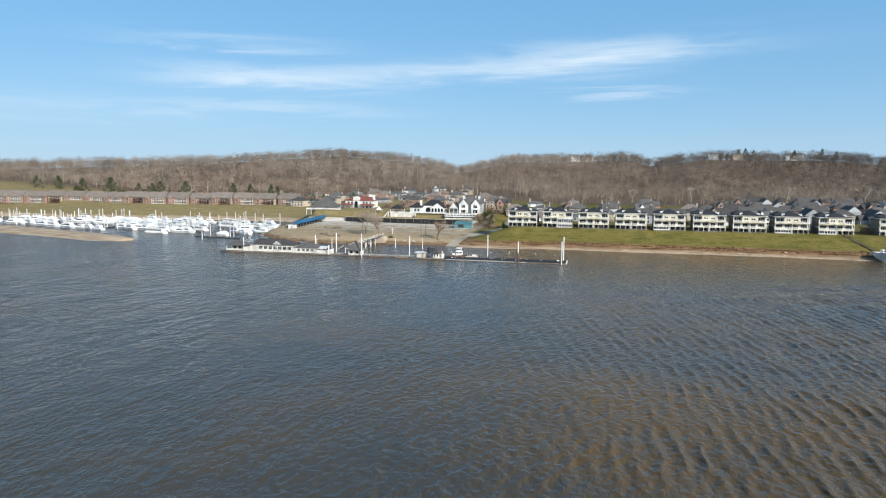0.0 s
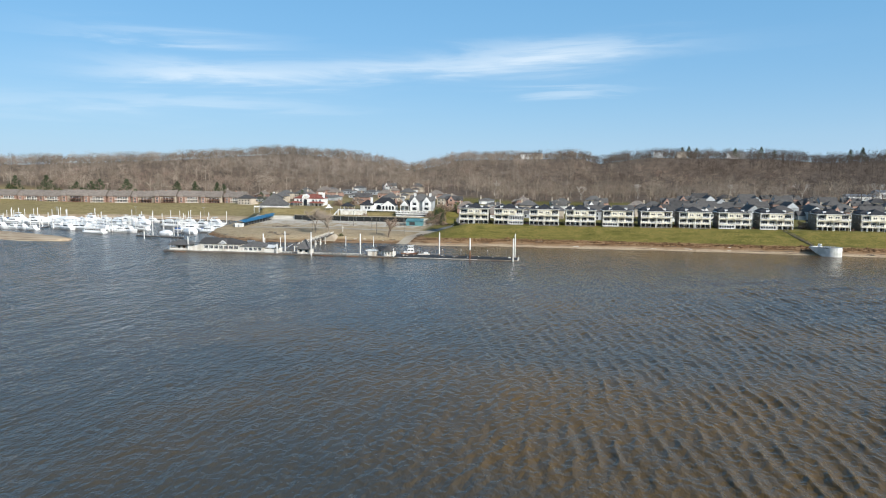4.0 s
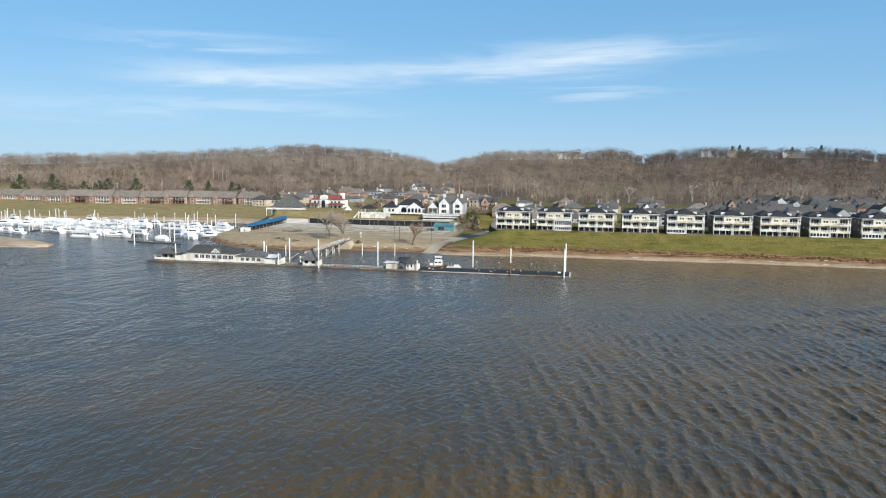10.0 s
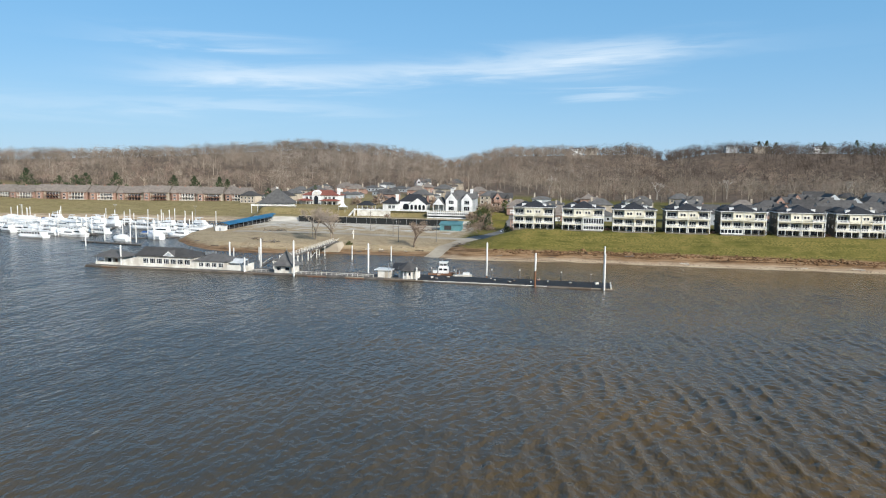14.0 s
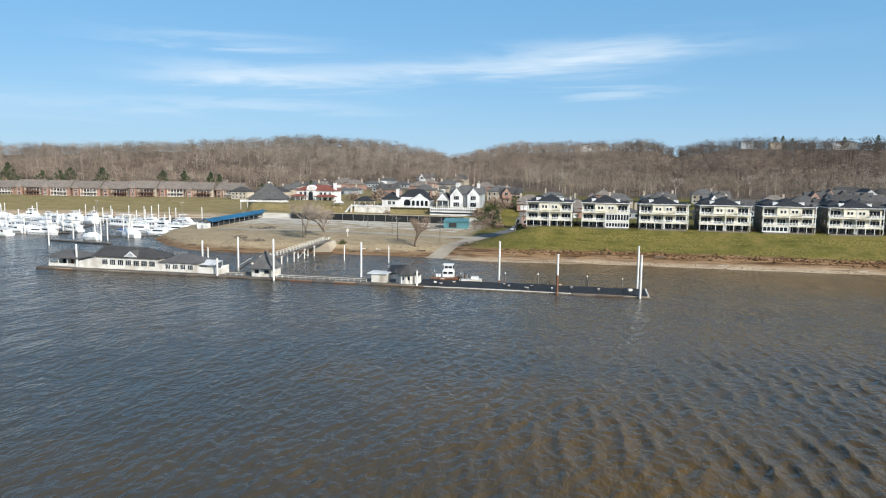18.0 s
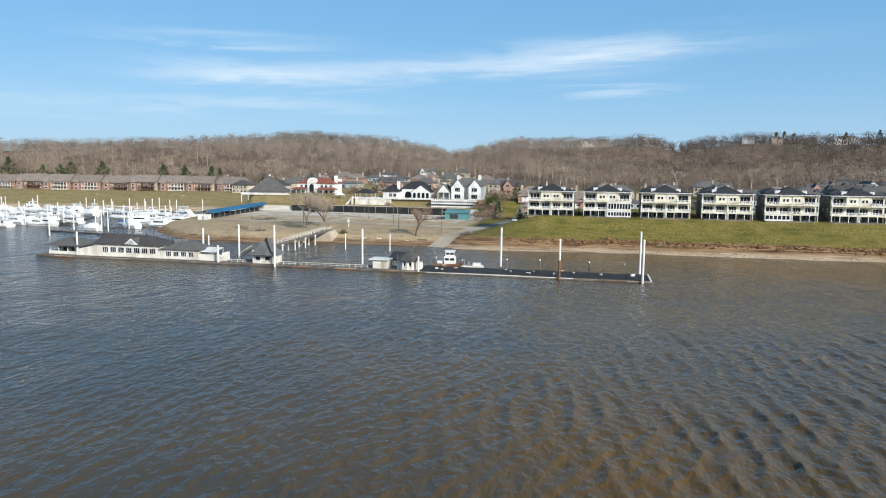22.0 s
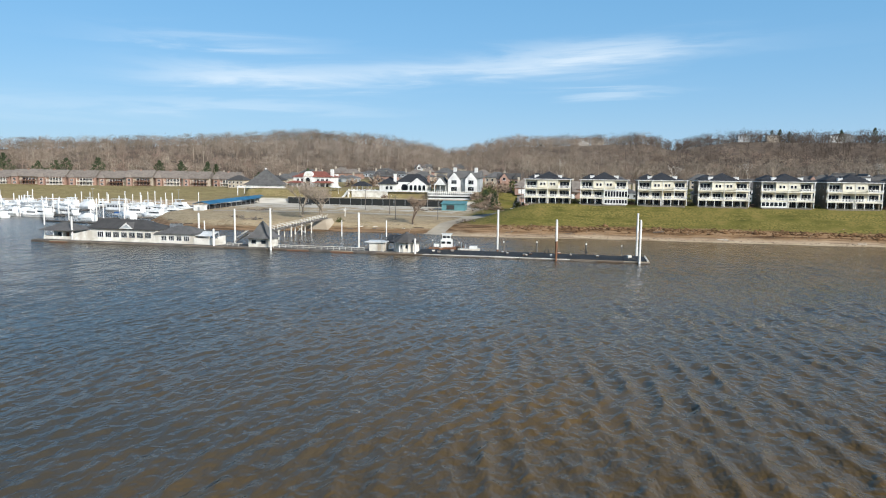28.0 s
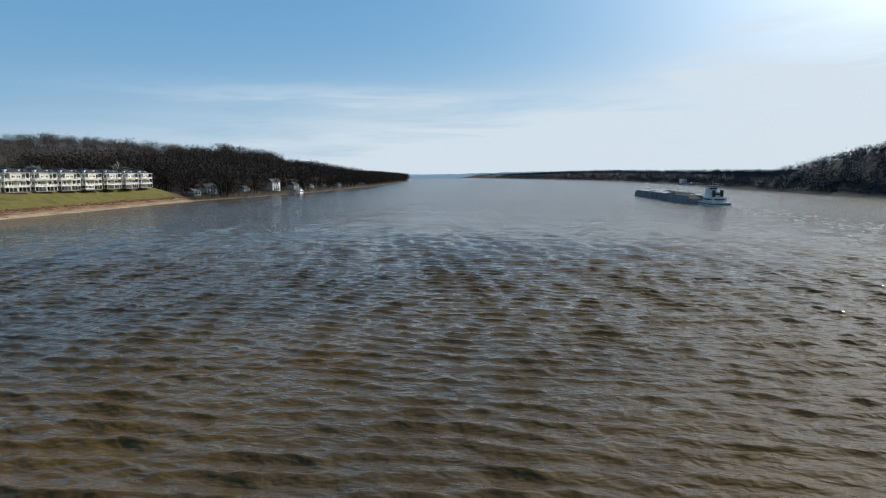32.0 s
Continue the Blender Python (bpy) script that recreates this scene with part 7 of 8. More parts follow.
for i, (x, y) in enumerate(((-8, 306), (84, 303), (38, 304), (178, 300), (182, 296), (152, 306), (-33, 300))):
    bare_tree(x, y, 6.5, seed=i + 70, twigs=260, label="small leafless garden tree between townhouses")


for i in range(15):
    bare_tree(-52 - 9 * (i * 0.37 % 1.0) - 0.06 * i, 326 + i * 5.2, 7.5 + (i * 2.7 % 4.5), "bark", seed=40 + i, twigs=420, label="leafless brown bush-like tree beside the road", fork=0.08, spread=0.7, thick=1.0)


def conifer(x, y, h, seed, wide=0.24):
    """An evergreen: a trunk and a ragged crown of needle sprays in whorls."""
    rng = np.random.default_rng(seed)
    t = thing("evergreen_tree", (x, y, on_land(x, y)), 0, "dark evergreen tree behind the houses", "tree", "evergreen trees")
    part("trunk", cyl(nb(), 0, 0, -0.5, h * 0.9, h * 0.018, h * 0.004, 7), "bark", t)
    V, F = [], []
    masses = []
    for i in range(26):
        s = (i + 0.5) / 26
        a = i * 2.4 + rng.uniform(-0.5, 0.5)
        r = h * wide * min(1.0, 1.35 * (1.0 - s)) * rng.uniform(0.35, 0.95)
        masses.append((r * math.cos(a), r * math.sin(a), h * (0.1 + 0.84 * s), h * rng.uniform(0.06, 0.12) * (1.15 - 0.6 * s)))
    for i in range(1100):
        mx, my, mz, mr = masses[rng.integers(26)]
        u = rng.normal(size=3)
        u /= np.linalg.norm(u)
        o = np.array([mx, my, mz]) + u * mr * np.array([1, 1, 0.7]) * rng.uniform(0.4, 1.0)
        d = (u + (0, 0, -0.2)) * h * rng.uniform(0.025, 0.06)
        w = np.cross(d, rng.normal(size=3))
        w *= h * 0.02 / np.linalg.norm(w)
        n = len(V)
        V += [o - w, o + w, o + d]
        F.append((n, n + 1, n + 2))
    raw("crown", np.array(V), np.array(F), "needles", t)


for i, (x, y, h, w) in enumerate(((-532, 492, 17, 0.36), (-506, 505, 19, 0.34), (-470, 505, 15, 0.5), (-448, 512, 18, 0.46), (-455, 508, 16, 0.45), (-419, 516, 19, 0.34),
                                  (-366, 525, 18, 0.34), (-347, 528, 18, 0.3), (-323, 530, 18, 0.24), (-318, 535, 16, 0.24), (-260, 500, 11, 0.4), (-250, 503, 10, 0.4),
                                  (-575, 505, 15, 0.3), (-600, 500, 14, 0.3), (250, 1085, 20, 0.3), (262, 1090, 22, 0.3), (275, 1090, 19, 0.3), (470, 960, 20, 0.28), (485, 955, 22, 0.28), (-32, 290, 5.5, 0.3), (40, 420, 9, 0.3), (-50, 352, 10, 0.32), (-58, 372, 8, 0.35), (-205, 470, 10, 0.5), (320, 1015, 18, 0.3), (355, 1000, 20, 0.3), (372, 990, 17, 0.3))):
    conifer(x, y, h * (1.1 if x < -200 else 1.0), i, w * (1.5 if x < -200 else 1.2))


def shrub(x, y, r, seed, mat="shrub", label="ragged olive shrub beside the road"):
    rng = np.random.default_rng(seed)
    t = thing("shrub", (x, y, on_land(x, y)), 0, label, "shrub", "shrubs")
    V, F = [], []
    for i in range(260):
        d = rng.normal(size=3)
        d[2] = abs(d[2])
        d /= np.linalg.norm(d)
        o = d * r * rng.uniform(0.4, 1.0) * np.array([1, 1, 1.15])
        w = np.cross(d, rng.normal(size=3))
        w *= r * 0.09 / np.linalg.norm(w)
        n = len(V)
        V += [o - w, o + w, o + (d + rng.normal(0, 0.5, 3)) * r * 0.25]
        F.append((n, n + 1, n + 2))
    raw("leaves", np.array(V), np.array(F), mat, t)
    bm = nb()
    for i in range(4):
        bar(bm, (0, 0, -0.2), (math.cos(i * 1.6) * r * 0.5, math.sin(i * 1.6) * r * 0.5, r * 0.8), 0.05)
    part("stems", bm, "bark", t)


GAPS = [((a + b) / 2 + (i % 3 - 1) * 0.3, row_y((a + b) / 2) + y, r, k) for i, (a, b) in enumerate(zip(HOUSES, HOUSES[1:])) if b - a < 26
        for y, r, k in ((3.5, 1.25, "twig_red" if i % 2 else "shrub"), (7.5, 1.7, "shrub" if i % 2 else "twig_brown"))]
for i, (x, y, r, m) in enumerate(((-61, 366, 4.0, "shrub"), (-55, 372, 4.5, "twig_brown"), (-64, 378, 4.0, "twig_brown"), (-58, 385, 5.0, "shrub"), (-50, 392, 4.5, "twig_brown"),
                                  (-48, 350, 3.0, "twig_brown"), (-54, 358, 3.2, "twig_brown"), (-102, 265.5, 1.6, "shrub"), (-30.2, 286, 2.4, "shrub"), (-150, 372.5, 2.5, "twig_brown"), (-118, 378, 2.4, "twig_brown"),
                                  (-46, 410, 5, "shrub"), (-60, 402, 5, "twig_brown"), (-80, 420, 5, "twig_brown"), (-100, 425, 6, "twig_brown"), (-140, 432, 6, "twig_brown"), (-155, 425, 5, "twig_brown"),
                                  (-245, 490, 6, "shrub"), (-238, 486, 6, "shrub"), (-540, 495, 6, "shrub"), (-492, 505, 6, "shrub"), (-438, 512, 6, "shrub"), (-428, 515, 5, "shrub"), (184, 292, 3, "twig_brown"), (186, 299, 3.4, "twig_brown"), *GAPS)):
    shrub(x, y, r, i + 5, m, "ragged olive shrub beside the road" if m == "shrub" else "bare brown bush near the houses")


def utility_pole(x, y, h, arm=True, label="weathered wooden utility pole on the beach"):
    t = thing("utility_pole", (x, y, on_land(x, y)), 0, label, "pole", "utility poles")
    part("shaft", cyl(nb(), 0, 0, -0.3, h, 0.17, 0.12, 8), "deck_wood", t)
    if arm:
        part("crossarm", boxes((-1.1, 1.1, -0.08, 0.08, h - 0.9, h - 0.74)), "deck_wood", t)
        part("insulator", cyl(cyl(nb(), -0.9, 0, h - 0.74, h - 0.5, 0.06), 0.9, 0, h - 0.74, h - 0.5, 0.06), "white", t)


for x, y, h in ((-82, 278.5, 10.5), (-64.5, 283, 9), (-113, 330, 11), (-91, 300, 9.5), (-128, 284, 9), (-34, 330, 12), (-36, 372, 12), (260, 430, 14), (275, 455, 15), (230, 420, 13)):
    utility_pole(x, y, h)
pole = thing("signal_mast", (-107, 285, on_land(-107, 285)), 0, "pale weathered post on the beach", "pole")
part("shaft", cyl(nb(), 0, 0, -0.3, 4.5, 0.2, 0.14, 8), "white_wood", pole)
part("board", boxes((-0.6, 0.6, -0.26, -0.2, 2.6, 3.6)), "white_wood", pole)


def build_shore_scatter():
    """Stones, driftwood and dry stalks along the muddy bank."""
    rng = np.random.default_rng(14)
    V, F = [], []
    n = 0
    for _ in range(3600):
        x = rng.uniform(-210, 500)
        d = abs(rng.normal(0, 1)) * 4.0 + 0.3
        if -66 < x < -50:
            continue
        y = float(np.interp(x, SHORE_X, SHORE_Y)) + d
        s = rng.uniform(0.1, 0.32) * (1.0 if x > -40 else 0.5)
        z = float(land_z(x, y))
        P = rng.normal(size=(6, 3)) * 0.15 + np.array([(1, 0, 0), (-1, 0, 0), (0, 1, 0), (0, -1, 0), (0, 0, 0.8), (0, 0, -0.6)])
        V.append(P * s * np.array([1.3, 1, 0.8]) + (x, y, z))
        F.append(np.array(((0, 2, 4), (2, 1, 4), (1, 3, 4), (3, 0, 4), (2, 0, 5), (1, 2, 5), (3, 1, 5), (0, 3, 5))) + n)
        n += 6
    ob = raw("bank_stones", np.concatenate(V), np.concatenate(F), "rock")
    tagged(ob, "loose brown stones along the muddy bank", "stones", kind="stuff")
    # clods and roots that break out of the scarp under the grass
    m = 3400
    x = rng.uniform(-34, 480, m)
    d = np.clip(rng.normal(8.6, 1.1, m), 6.2, 11.0)
    y = np.interp(x, SHORE_X, SHORE_Y) + d
    z = land_z(x, y)
    size = rng.uniform(0.16, 0.6, m) * (1 + 0.9 * (rng.random(m) < 0.08))
    shape = np.array([(1, 0, 0), (-1, 0, 0), (0, 1, 0), (0, -1, 0), (0, 0, 0.8), (0, 0, -0.6)])
    P = (shape[None] + rng.normal(0, 0.2, (m, 6, 3))) * size[:, None, None] * np.array([1.5, 0.8, 0.75]) + np.stack([x, y, z], 1)[:, None]
    faces = np.array(((0, 2, 4), (2, 1, 4), (1, 3, 4), (3, 0, 4), (2, 0, 5), (1, 2, 5), (3, 1, 5), (0, 3, 5)))
    ob = raw("bank_clods", P.reshape(-1, 3), (faces[None] + 6 * np.arange(m)[:, None, None]).reshape(-1, 3), "clod")
    tagged(ob, "brown clods of earth breaking from the bank", "earth", kind="stuff")
    r2 = random.Random(9)
    for i in range(34):
        x = r2.uniform(-200, 470)
        y = float(np.interp(x, SHORE_X, SHORE_Y)) + r2.uniform(2.0, 7.5)
        t = thing("driftwood_log", (x, y, float(land_z(x, y)) + 0.08), r2.uniform(-40, 40), "bleached driftwood log stranded on the bank", "log", "driftwood")
        L = r2.uniform(1.5, 5)
        bm = bar(nb(), (-L / 2, 0, 0.1), (L / 2, r2.uniform(-0.3, 0.3), r2.uniform(0.0, 0.25)), r2.uniform(0.09, 0.2), 7)
        part("stem", bm, r2.choice(("white_wood", "deck_wood", "bark")), t)
        part("stub", bar(nb(), (0.2 * L, 0, 0.1), (0.3 * L, 0.3, 0.7), 0.06, 5), "deck_wood", t)
    t = thing("driftwood_log", (223, 257.5, float(land_z(223, 257.5)) + 0.3), 8, "long white trunk stranded on the grass slope", "log", "driftwood")
    part("stem", bar(nb(), (-6, 0, 0.1), (6, 0.4, 0.3), 0.3, 8), "white", t)
    part("stub", bar(nb(), (3, 0, 0.2), (4, 0.8, 1.0), 0.1, 6), "white", t)


build_shore_scatter()


def parked_car(x, y, turn, paint, label):
    """A saloon car; the nose points along +x."""
    z = on_land(x, y, -0.12)
    c = thing("car", (x, y, z), turn, label, "car", "parked cars")
    part("body", poly(nb(), ((-2.2, -0.88, 0.3), (2.2, -0.84, 0.3), (2.2, 0.84, 0.3), (-2.2, 0.88, 0.3), (-2.25, -0.9, 0.9), (2.15, -0.8, 0.8), (2.15, 0.8, 0.8), (-2.25, 0.9, 0.9)),
         ((3, 2, 1, 0), (4, 5, 6, 7), (0, 1, 5, 4), (1, 2, 6, 5), (2, 3, 7, 6), (3, 0, 4, 7))), paint, c)
    cab = part("cabin", poly(nb(), ((-1.7, -0.8, 0.86), (1.1, -0.78, 0.85), (1.1, 0.78, 0.85), (-1.7, 0.8, 0.86), (-1.2, -0.65, 1.45), (0.35, -0.65, 1.45), (0.35, 0.65, 1.45), (-1.2, 0.65, 1.45)),
         ((3, 2, 1, 0), (4, 5, 6, 7), (0, 1, 5, 4), (1, 2, 6, 5), (2, 3, 7, 6), (3, 0, 4, 7))), "glass", c)
    part("roof", boxes((-1.2, 0.35, -0.66, 0.66, 1.455, 1.5)), paint, cab)
    for wx in (-1.35, 1.35):
        for wy in (-0.84, 0.84):
            w = part("wheel", bar(nb(), (wx, wy - 0.1, 0.32), (wx, wy + 0.1, 0.32), 0.32, 12), "dark", c)
            part("rim", bar(nb(), (wx, wy - 0.11, 0.32), (wx, wy + 0.11, 0.32), 0.18, 8), "steel_grey", w)
    for wy in (-0.55, 0.55):
        part("headlight", boxes((2.14, 2.2, wy - 0.2, wy + 0.2, 0.55, 0.72)), "white", c)


parked_car(-39.5, 338, 80, "gel", "white saloon car parked on the asphalt road")
parked_car(-33.5, 362, -95, "dark", "dark saloon car parked beside the road")
parked_car(-158, 362, 5, "dark", "dark saloon car parked by the screen fence")


def build_brush():
    """Heaps of dark branches and logs left on the lot and the beach."""
    rng = random.Random(17)
    for x, y, n, wide in ((-84, 335, 16, 6.0), (-160, 306, 18, 7.0), (-140, 262, 14, 4.5), (-150, 268, 12, 4.0), (-48, 268, 12, 4.0)):
        h = thing("brush_heap", (x, y, on_land(x, y, 0.05)), 0, "low heap of bare branches and logs on the gravel", "brush heap", "brush heaps")
        for k in range(n):
            a, L = rng.uniform(0, 3.14), rng.uniform(1.5, 4.5)
            px, py, pz = rng.uniform(-wide, wide), rng.uniform(-1.5, 1.5), rng.uniform(0.1, 0.9)
            dx, dy = math.cos(a) * L / 2, math.sin(a) * L / 2
            part("branch", bar(nb(), (px - dx, py - dy, pz * 0.4), (px + dx, py + dy, pz + rng.uniform(0, 0.6)), rng.uniform(0.07, 0.2), 5), rng.choice(("bark", "deck_wood", "bark", "bark_grey")), h)


build_brush()


# ---- the beached hull ----
def build_beached_hull():
    b = thing("beached_hull", (181.5, 251.0, 0.2), 138, "stranded round-sterned white and blue boat hull", "boat")
    bm = nb()
    rings = []
    L, rows = 17.0, 16
    for i in range(rows + 1):
        s = i / rows
        k = math.sqrt(max(0.02, 1 - ((0.3 - s) / 0.3) ** 2)) if s < 0.3 else 1.0 if s < 0.6 else max(0.25, 1 - ((s - 0.6) / 0.4) ** 2.2)
        x, half = -L / 2 + s * L, 4.4 * k
        z = 5.0 - 0.5 * s
        low = -0.6 + 4.2 * max(0, s - 0.45) / 0.55
        rings.append([bm.verts.new(p) for p in ((x, -half * 0.95, low), (x, -half, z), (x, -half + 0.25, z), (x, -half + 0.25, z - 0.9), (x, half - 0.25, z - 0.9), (x, half - 0.25, z), (x, half, z), (x, half * 0.95, low))])
    for a, c in zip(rings, rings[1:]):
        for i in range(8):
            j = (i + 1) % 8
            bm.faces.new((a[i], c[i], c[j], a[j]))
    bm.faces.new(rings[-1][::-1])
    bm.faces.new(rings[0])
    bmesh.ops.recalc_face_normals(bm, faces=bm.faces)
    part("shell", bm, "hull", b, "streaked white and pale blue plating")
    part("rub_rail", boxes((-3.4, 1.6, 4.4, 4.5, 4.3, 4.55), (-3.4, 1.6, -4.5, -4.4, 4.3, 4.55)), "dark", b)
    for i in range(5):
        part("rail_post", boxes((-3.6 + i * 1.4, -3.5 + i * 1.4, 4.12, 4.22, 4.7, 5.7)), "dark", b)
        part("rail_post", boxes((-3.6 + i * 1.4, -3.5 + i * 1.4, -4.22, -4.12, 4.7, 5.7)), "dark", b)
    part("rail", boxes((-3.7, 2.3, 4.13, 4.21, 5.65, 5.75)), "dark", b)
    part("rail", boxes((-3.7, 2.3, -4.21, -4.13, 5.65, 5.75)), "dark", b)
    part("winch_house", boxes((2.4, 3.8, -0.6, 0.8, 4.0, 6.2)), "white", b)
    for x, y, s in ((-5, 1.2, 0.8), (-3, -1.2, 0.6), (0, 2.0, 0.7)):
        part("deck_gear", boxes((x - s, x + s, y - s * 0.6, y + s * 0.6, 4.0, 4.0 + s)), "steel_rust", b)
    g = thing("bank_stairs", (168, 278, 11.2), -52, "dark timber stairs down the grassy bank", "stairs")
    for i in range(26):
        part("tread", boxes((i * 0.72, i * 0.72 + 0.62, -0.9, 0.9, -i * 0.27, -i * 0.27 + 0.12)), "deck_wood", g)
    for s in (-0.95, 0.95):
        part("stringer", bar(nb(), (0, s, -0.1), (18.7, s, -7.1), 0.14), "deck_wood", g)
        part("rail", bar(nb(), (0, s, 1.0), (18.7, s, -6.0), 0.07), "deck_wood", g)
        for i in range(7):
            part("rail_post", boxes((i * 3.0 - 0.06, i * 3.0 + 0.06, s - 0.06, s + 0.06, -i * 1.125 - 0.6, 1.0 - i * 1.125)), "deck_wood", g)


build_beached_hull()


# ---- the tows ----
def barge(parent, x, y, L=59.0, W=10.6, covered=True, high=3.2):
    b = part("barge", boxes((x - L / 2, x + L / 2, y - W / 2, y + W / 2, -0.6, high)), "barge", parent)
    part("coaming", boxes((x - L / 2 + 3, x + L / 2 - 3, y - W / 2 + 0.9, y - W / 2 + 1.2, high + 0.01, high + 1.5), (x - L / 2 + 3, x + L / 2 - 3, y + W / 2 - 1.2, y + W / 2 - 0.9, high + 0.01, high + 1.5)), "barge", b)
    if covered:
        for i in range(8):
            x0 = x - L / 2 + 3.2 + i * (L - 6.4) / 8
            part("hatch_cover", poly(nb(), ((x0, y - 4.1, high + 1.4), (x0 + 6.3, y - 4.1, high + 1.4), (x0 + 6.3, y, high + 2.4), (x0, y, high + 2.4), (x0 + 6.3, y + 4.1, high + 1.4), (x0, y + 4.1, high + 1.4),
                 (x0, y, high + 1.2), (x0 + 6.3, y, high + 1.2)), ((0, 1, 2, 3), (3, 2, 4, 5), (1, 7, 2), (2, 7, 4), (0, 3, 6), (3, 5, 6), (0, 6, 7, 1), (5, 4, 7, 6))), "steel_white" if i % 3 else "barge", b)
    else:
        part("cargo", poly(nb(), ((x - L / 2 + 3.2, y - 4, high + 0.2), (x + L / 2 - 3.2, y - 4, high + 0.2), (x + L / 2 - 3.2, y + 4, high + 0.2), (x - L / 2 + 3.2, y + 4, high + 0.2), (x - L / 2 + 8, y, high + 1.9), (x + L / 2 - 8, y, high + 1.9)),
             ((0, 1, 5, 4), (2, 3, 4, 5), (1, 2, 5), (3, 0, 4), (3, 2, 1, 0))), "black_mat", b)
    return b


def build_tow():
    t = thing("barge_tow", (424, -80.3, 0), 5.2, "white towboat pushing covered river barges", "towboat")
    part("hull", boxes((-15, 15, -5, 5, -0.6, 2.0)), "steel_white", t)
    part("fender", boxes((-15.2, 15.2, -5.2, 5.2, 0.9, 1.3)), "dark", t)
    d1 = part("main_house", boxes((-11, 9, -4, 4, 2.01, 5.0)), "white", t)
    part("window", boxes((-9.5, 7.5, -4.05, -4.01, 3.2, 4.0), (-9.5, 7.5, 4.01, 4.05, 3.2, 4.0), (-11.05, -11.01, -3, 3, 3.2, 4.0)), "glass", d1)
    d2 = part("upper_house", boxes((-4, 8, -3.2, 3.2, 5.01, 8.0)), "white", t)
    part("window", boxes((-3, 7, -3.25, -3.21, 6.1, 7.0), (-4.05, -4.01, -2.2, 2.2, 6.1, 7.0)), "glass", d2)
    d3 = part("wheelhouse", boxes((1.5, 8, -2.8, 2.8, 8.01, 10.8)), "white", t)
    part("window", boxes((2, 7.6, -2.85, -2.81, 9.2, 10.2), (1.45, 1.49, -2.2, 2.2, 9.2, 10.2)), "glass", d3)
    part("roof", boxes((0.8, 8.6, -3.3, 3.3, 10.81, 11.1)), "dark", t)
    for y in (-2.2, 2.2):
        part("funnel", boxes((-8, -6, y - 0.7, y + 0.7, 5.01, 9.0)), "dark", t)
        part("push_knee", boxes((14.4, 15.3, y - 0.6, y + 0.6, 0, 4.6)), "dark", t)
    part("mast", cyl(nb(), 3, 0, 11.1, 14.5, 0.1, 0.06, 6), "white", t)
    part("jackstaff", bar(nb(), (-14, 0, 2.0), (-14, 0, 6), 0.08), "white", t)
    for i in range(3):
        for j, y in enumerate((-5.4, 5.4)):
            barge(t, 15.6 + 30 + i * 59.6, y, covered=(i + j) % 3 != 1, high=3.4 if i != 0 or j else 2.2)
    rng = np.random.default_rng(5)
    V, F, n = [], [], 0
    for k in range(240):
        s = rng.random() ** 1.3
        x, y = -16 - 190 * s, rng.normal(0, 2.2 + 9 * s)
        a, b = rng.uniform(0.8, 3.2) * (1 + s), rng.uniform(0.15, 0.5)
        V.append(np.array(((x - a, y, 0.05), (x, y - b, 0.16), (x + a, y, 0.05), (x, y + b, 0.16), (x, y, 0.28))))
        F.append(np.array(((0, 1, 4), (1, 2, 4), (2, 3, 4), (3, 0, 4))) + n)
        n += 5
    raw("wake_foam", np.concatenate(V), np.concatenate(F), "foam", t, "broken white wake foam")
    return t


tow = build_tow()
m = thing("moored_barges", (1040, -200, 0), 5.5, "low line of barges moored along the far bank", "barge")
for i in range(5):
    barge(m, -150 + i * 62, 0, covered=i % 2 == 0, high=2.0)
part("towboat_house", boxes((170, 186, -4, 4, 2, 9)), "white", m)
part("towboat_hull", boxes((162, 192, -5, 5, -0.5, 2)), "barge", m)


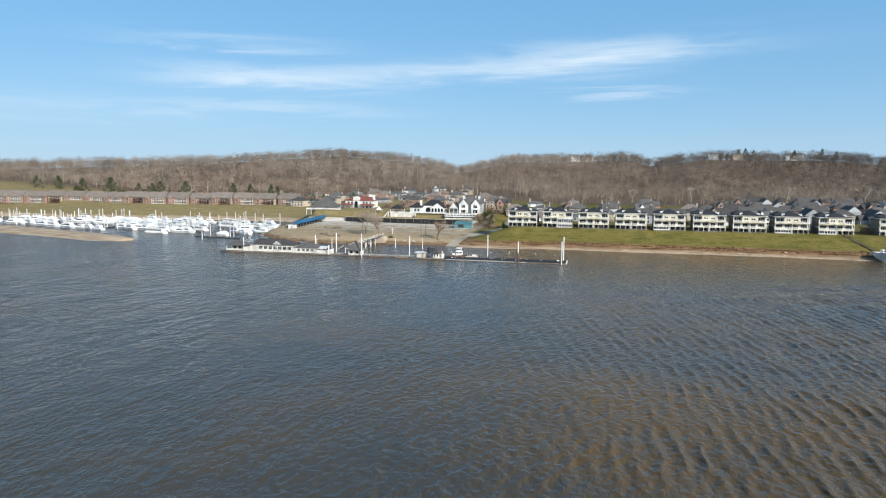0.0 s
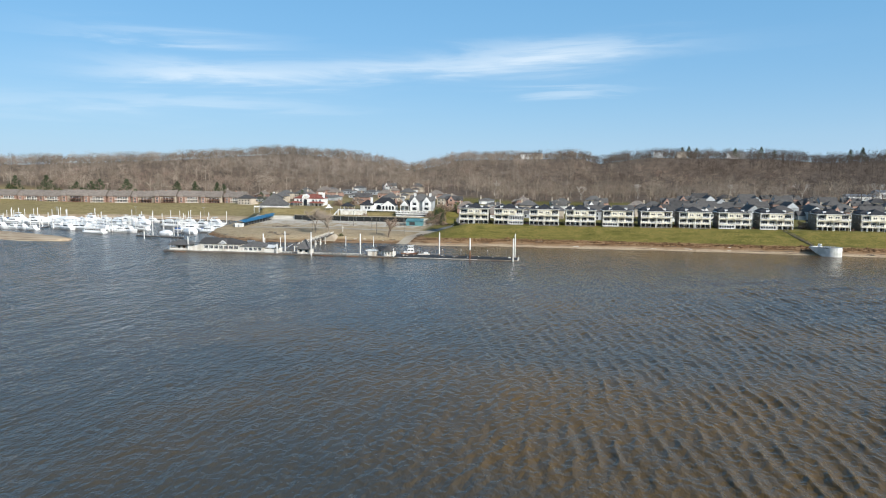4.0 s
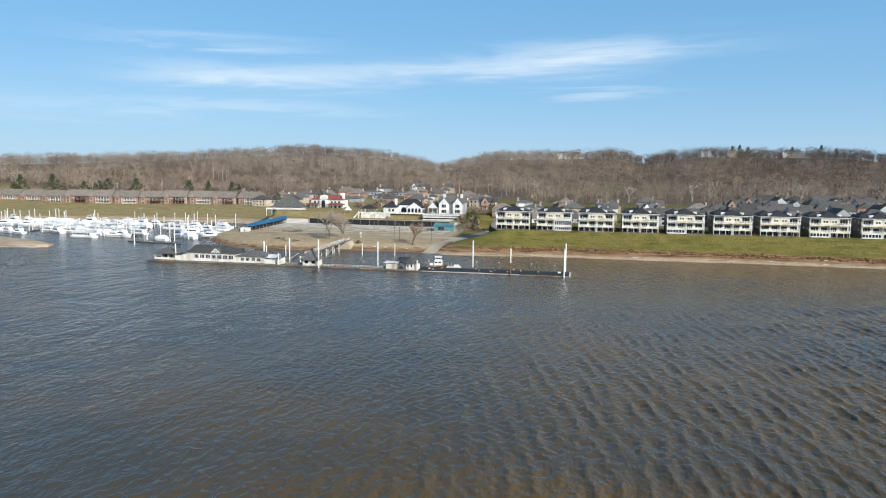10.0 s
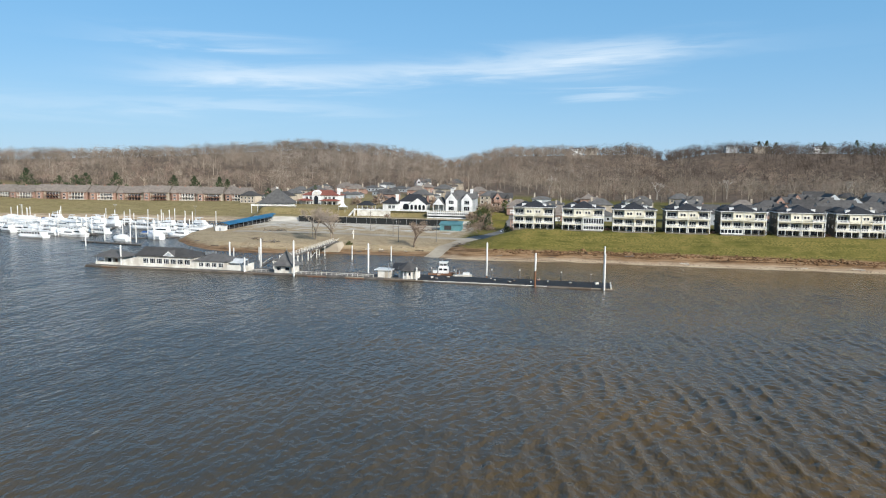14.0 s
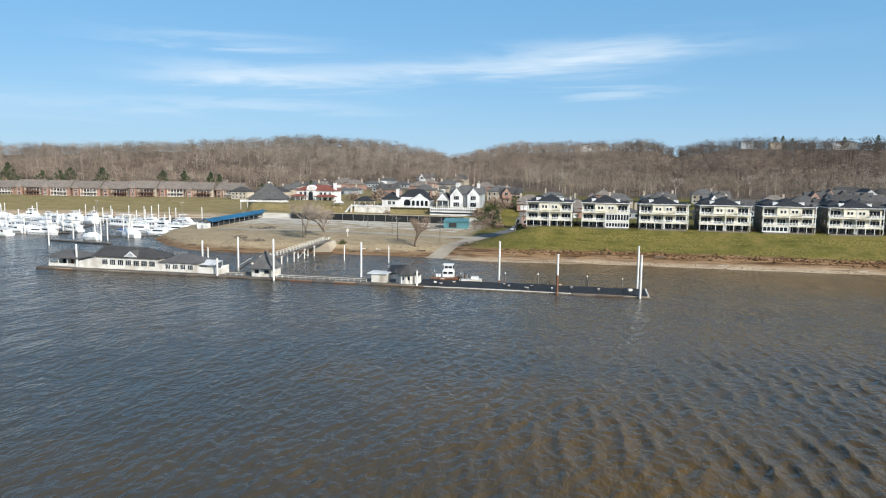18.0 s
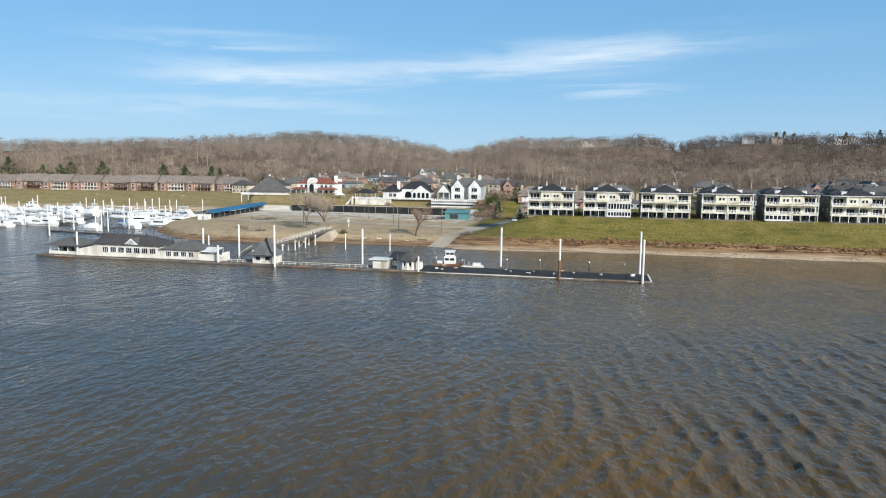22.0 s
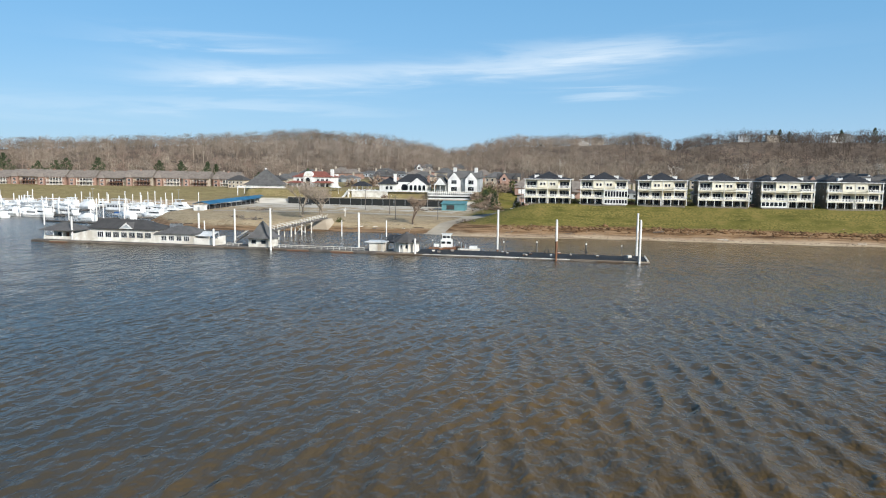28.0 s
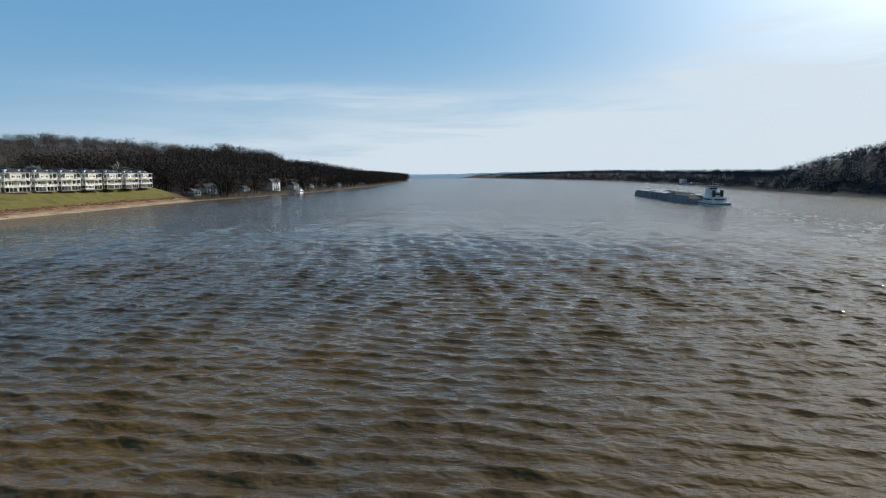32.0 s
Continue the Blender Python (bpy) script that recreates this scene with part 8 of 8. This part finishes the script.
# ---- the lower bank ----
def build_lower_bank():
    rng = random.Random(31)
    for az, d, kind in ((60.3, 22, 0), (59.2, 14, 1), (65.3, 16, 2), (66.9, 16, 0), (63.0, 26, 1), (69.2, 18, 1), (70.5, 16, 1), (72.4, 18, 1), (68.2, 18, 1)):
        for r in range(380, 1500, 4):
            x, y = r * math.sin(radians(az)), r * math.cos(radians(az))
            if y > np.interp(x, SHORE_X, SHORE_Y) + d:
                break
        COTTAGES.append((x, y))
        big = (1.0, 0.6, 1.15)[kind]
        h = thing("riverside_cottage", (x, y, on_land(x, y)), rng.uniform(-20, 5), ("white gabled cottage among bare trees", "small pale cabin by the water", "tall white house on the lower bank")[kind], "house", "lower bank houses")
        part("wall", boxes((-6 * big, 6 * big, -4, 4, -1.5, 5.5 * big + (2.5 if kind == 2 else 0))), "white", h)
        z = 5.5 * big + (2.5 if kind == 2 else 0)
        part("roof", gabled(nb(), -6.6 * big, 6.6 * big, -4.6, 4.6, z + 0.01, 3.2 * big), "shingle_grey", h)
        for k in (-4, -0.8, 2.4):
            window(h, k * big, (k + 1.6) * big, 1.0, 2.6, -4.01, 0)
            if kind != 1:
                window(h, k * big, (k + 1.6) * big, 3.6, 5.0, -4.01, 0)
        part("chimney", boxes((3, 4, -0.5, 0.5, z, z + 4.2 * big)), "brick", h)
    b = copy_thing(bpy.data.objects["houseboat"], pose(692, 288, 0, 0, 0, 10))
    b["label"] = "white houseboat moored on the lower bank"
    # grey moored dock
    for x in (790, 850, 560):
        y = float(np.interp(x, SHORE_X, SHORE_Y)) - 5
        w = thing("private_dock", (x, y, 0), 15, "small grey private dock on the lower bank", "dock", "private docks")
        part("deck", boxes((-6, 6, -1.5, 1.5, 0.2, 0.6)), "deck_wood", w)
        part("ramp", boxes((-1, 1, 1.51, 9, 0.5, 0.8)), "deck_wood", w)
        for k in (-5.5, 5.5):
            part("post", cyl(nb(), k, 1.3, -1, 3, 0.15), "deck_wood", w)


build_lower_bank()
build_woods()


def motions():
    # wind waves drift over the reach; the tow runs downstream
    walk(river, [(0.0, pose(26, 4, 0)), (16.0, pose(0, 0, 0)), (32.0, pose(-26.0, -4.0, 0))])
    walk(tow, [(0.0, pose(424 - 80, -80.3 - 7.3, 0, 0, 0, 5.2)), (16.0, pose(424 - 40, -80.3 - 3.65, 0, 0, 0, 5.2)), (32.0, pose(424, -80.3, 0, 0, 0, 5.2))])


motions()
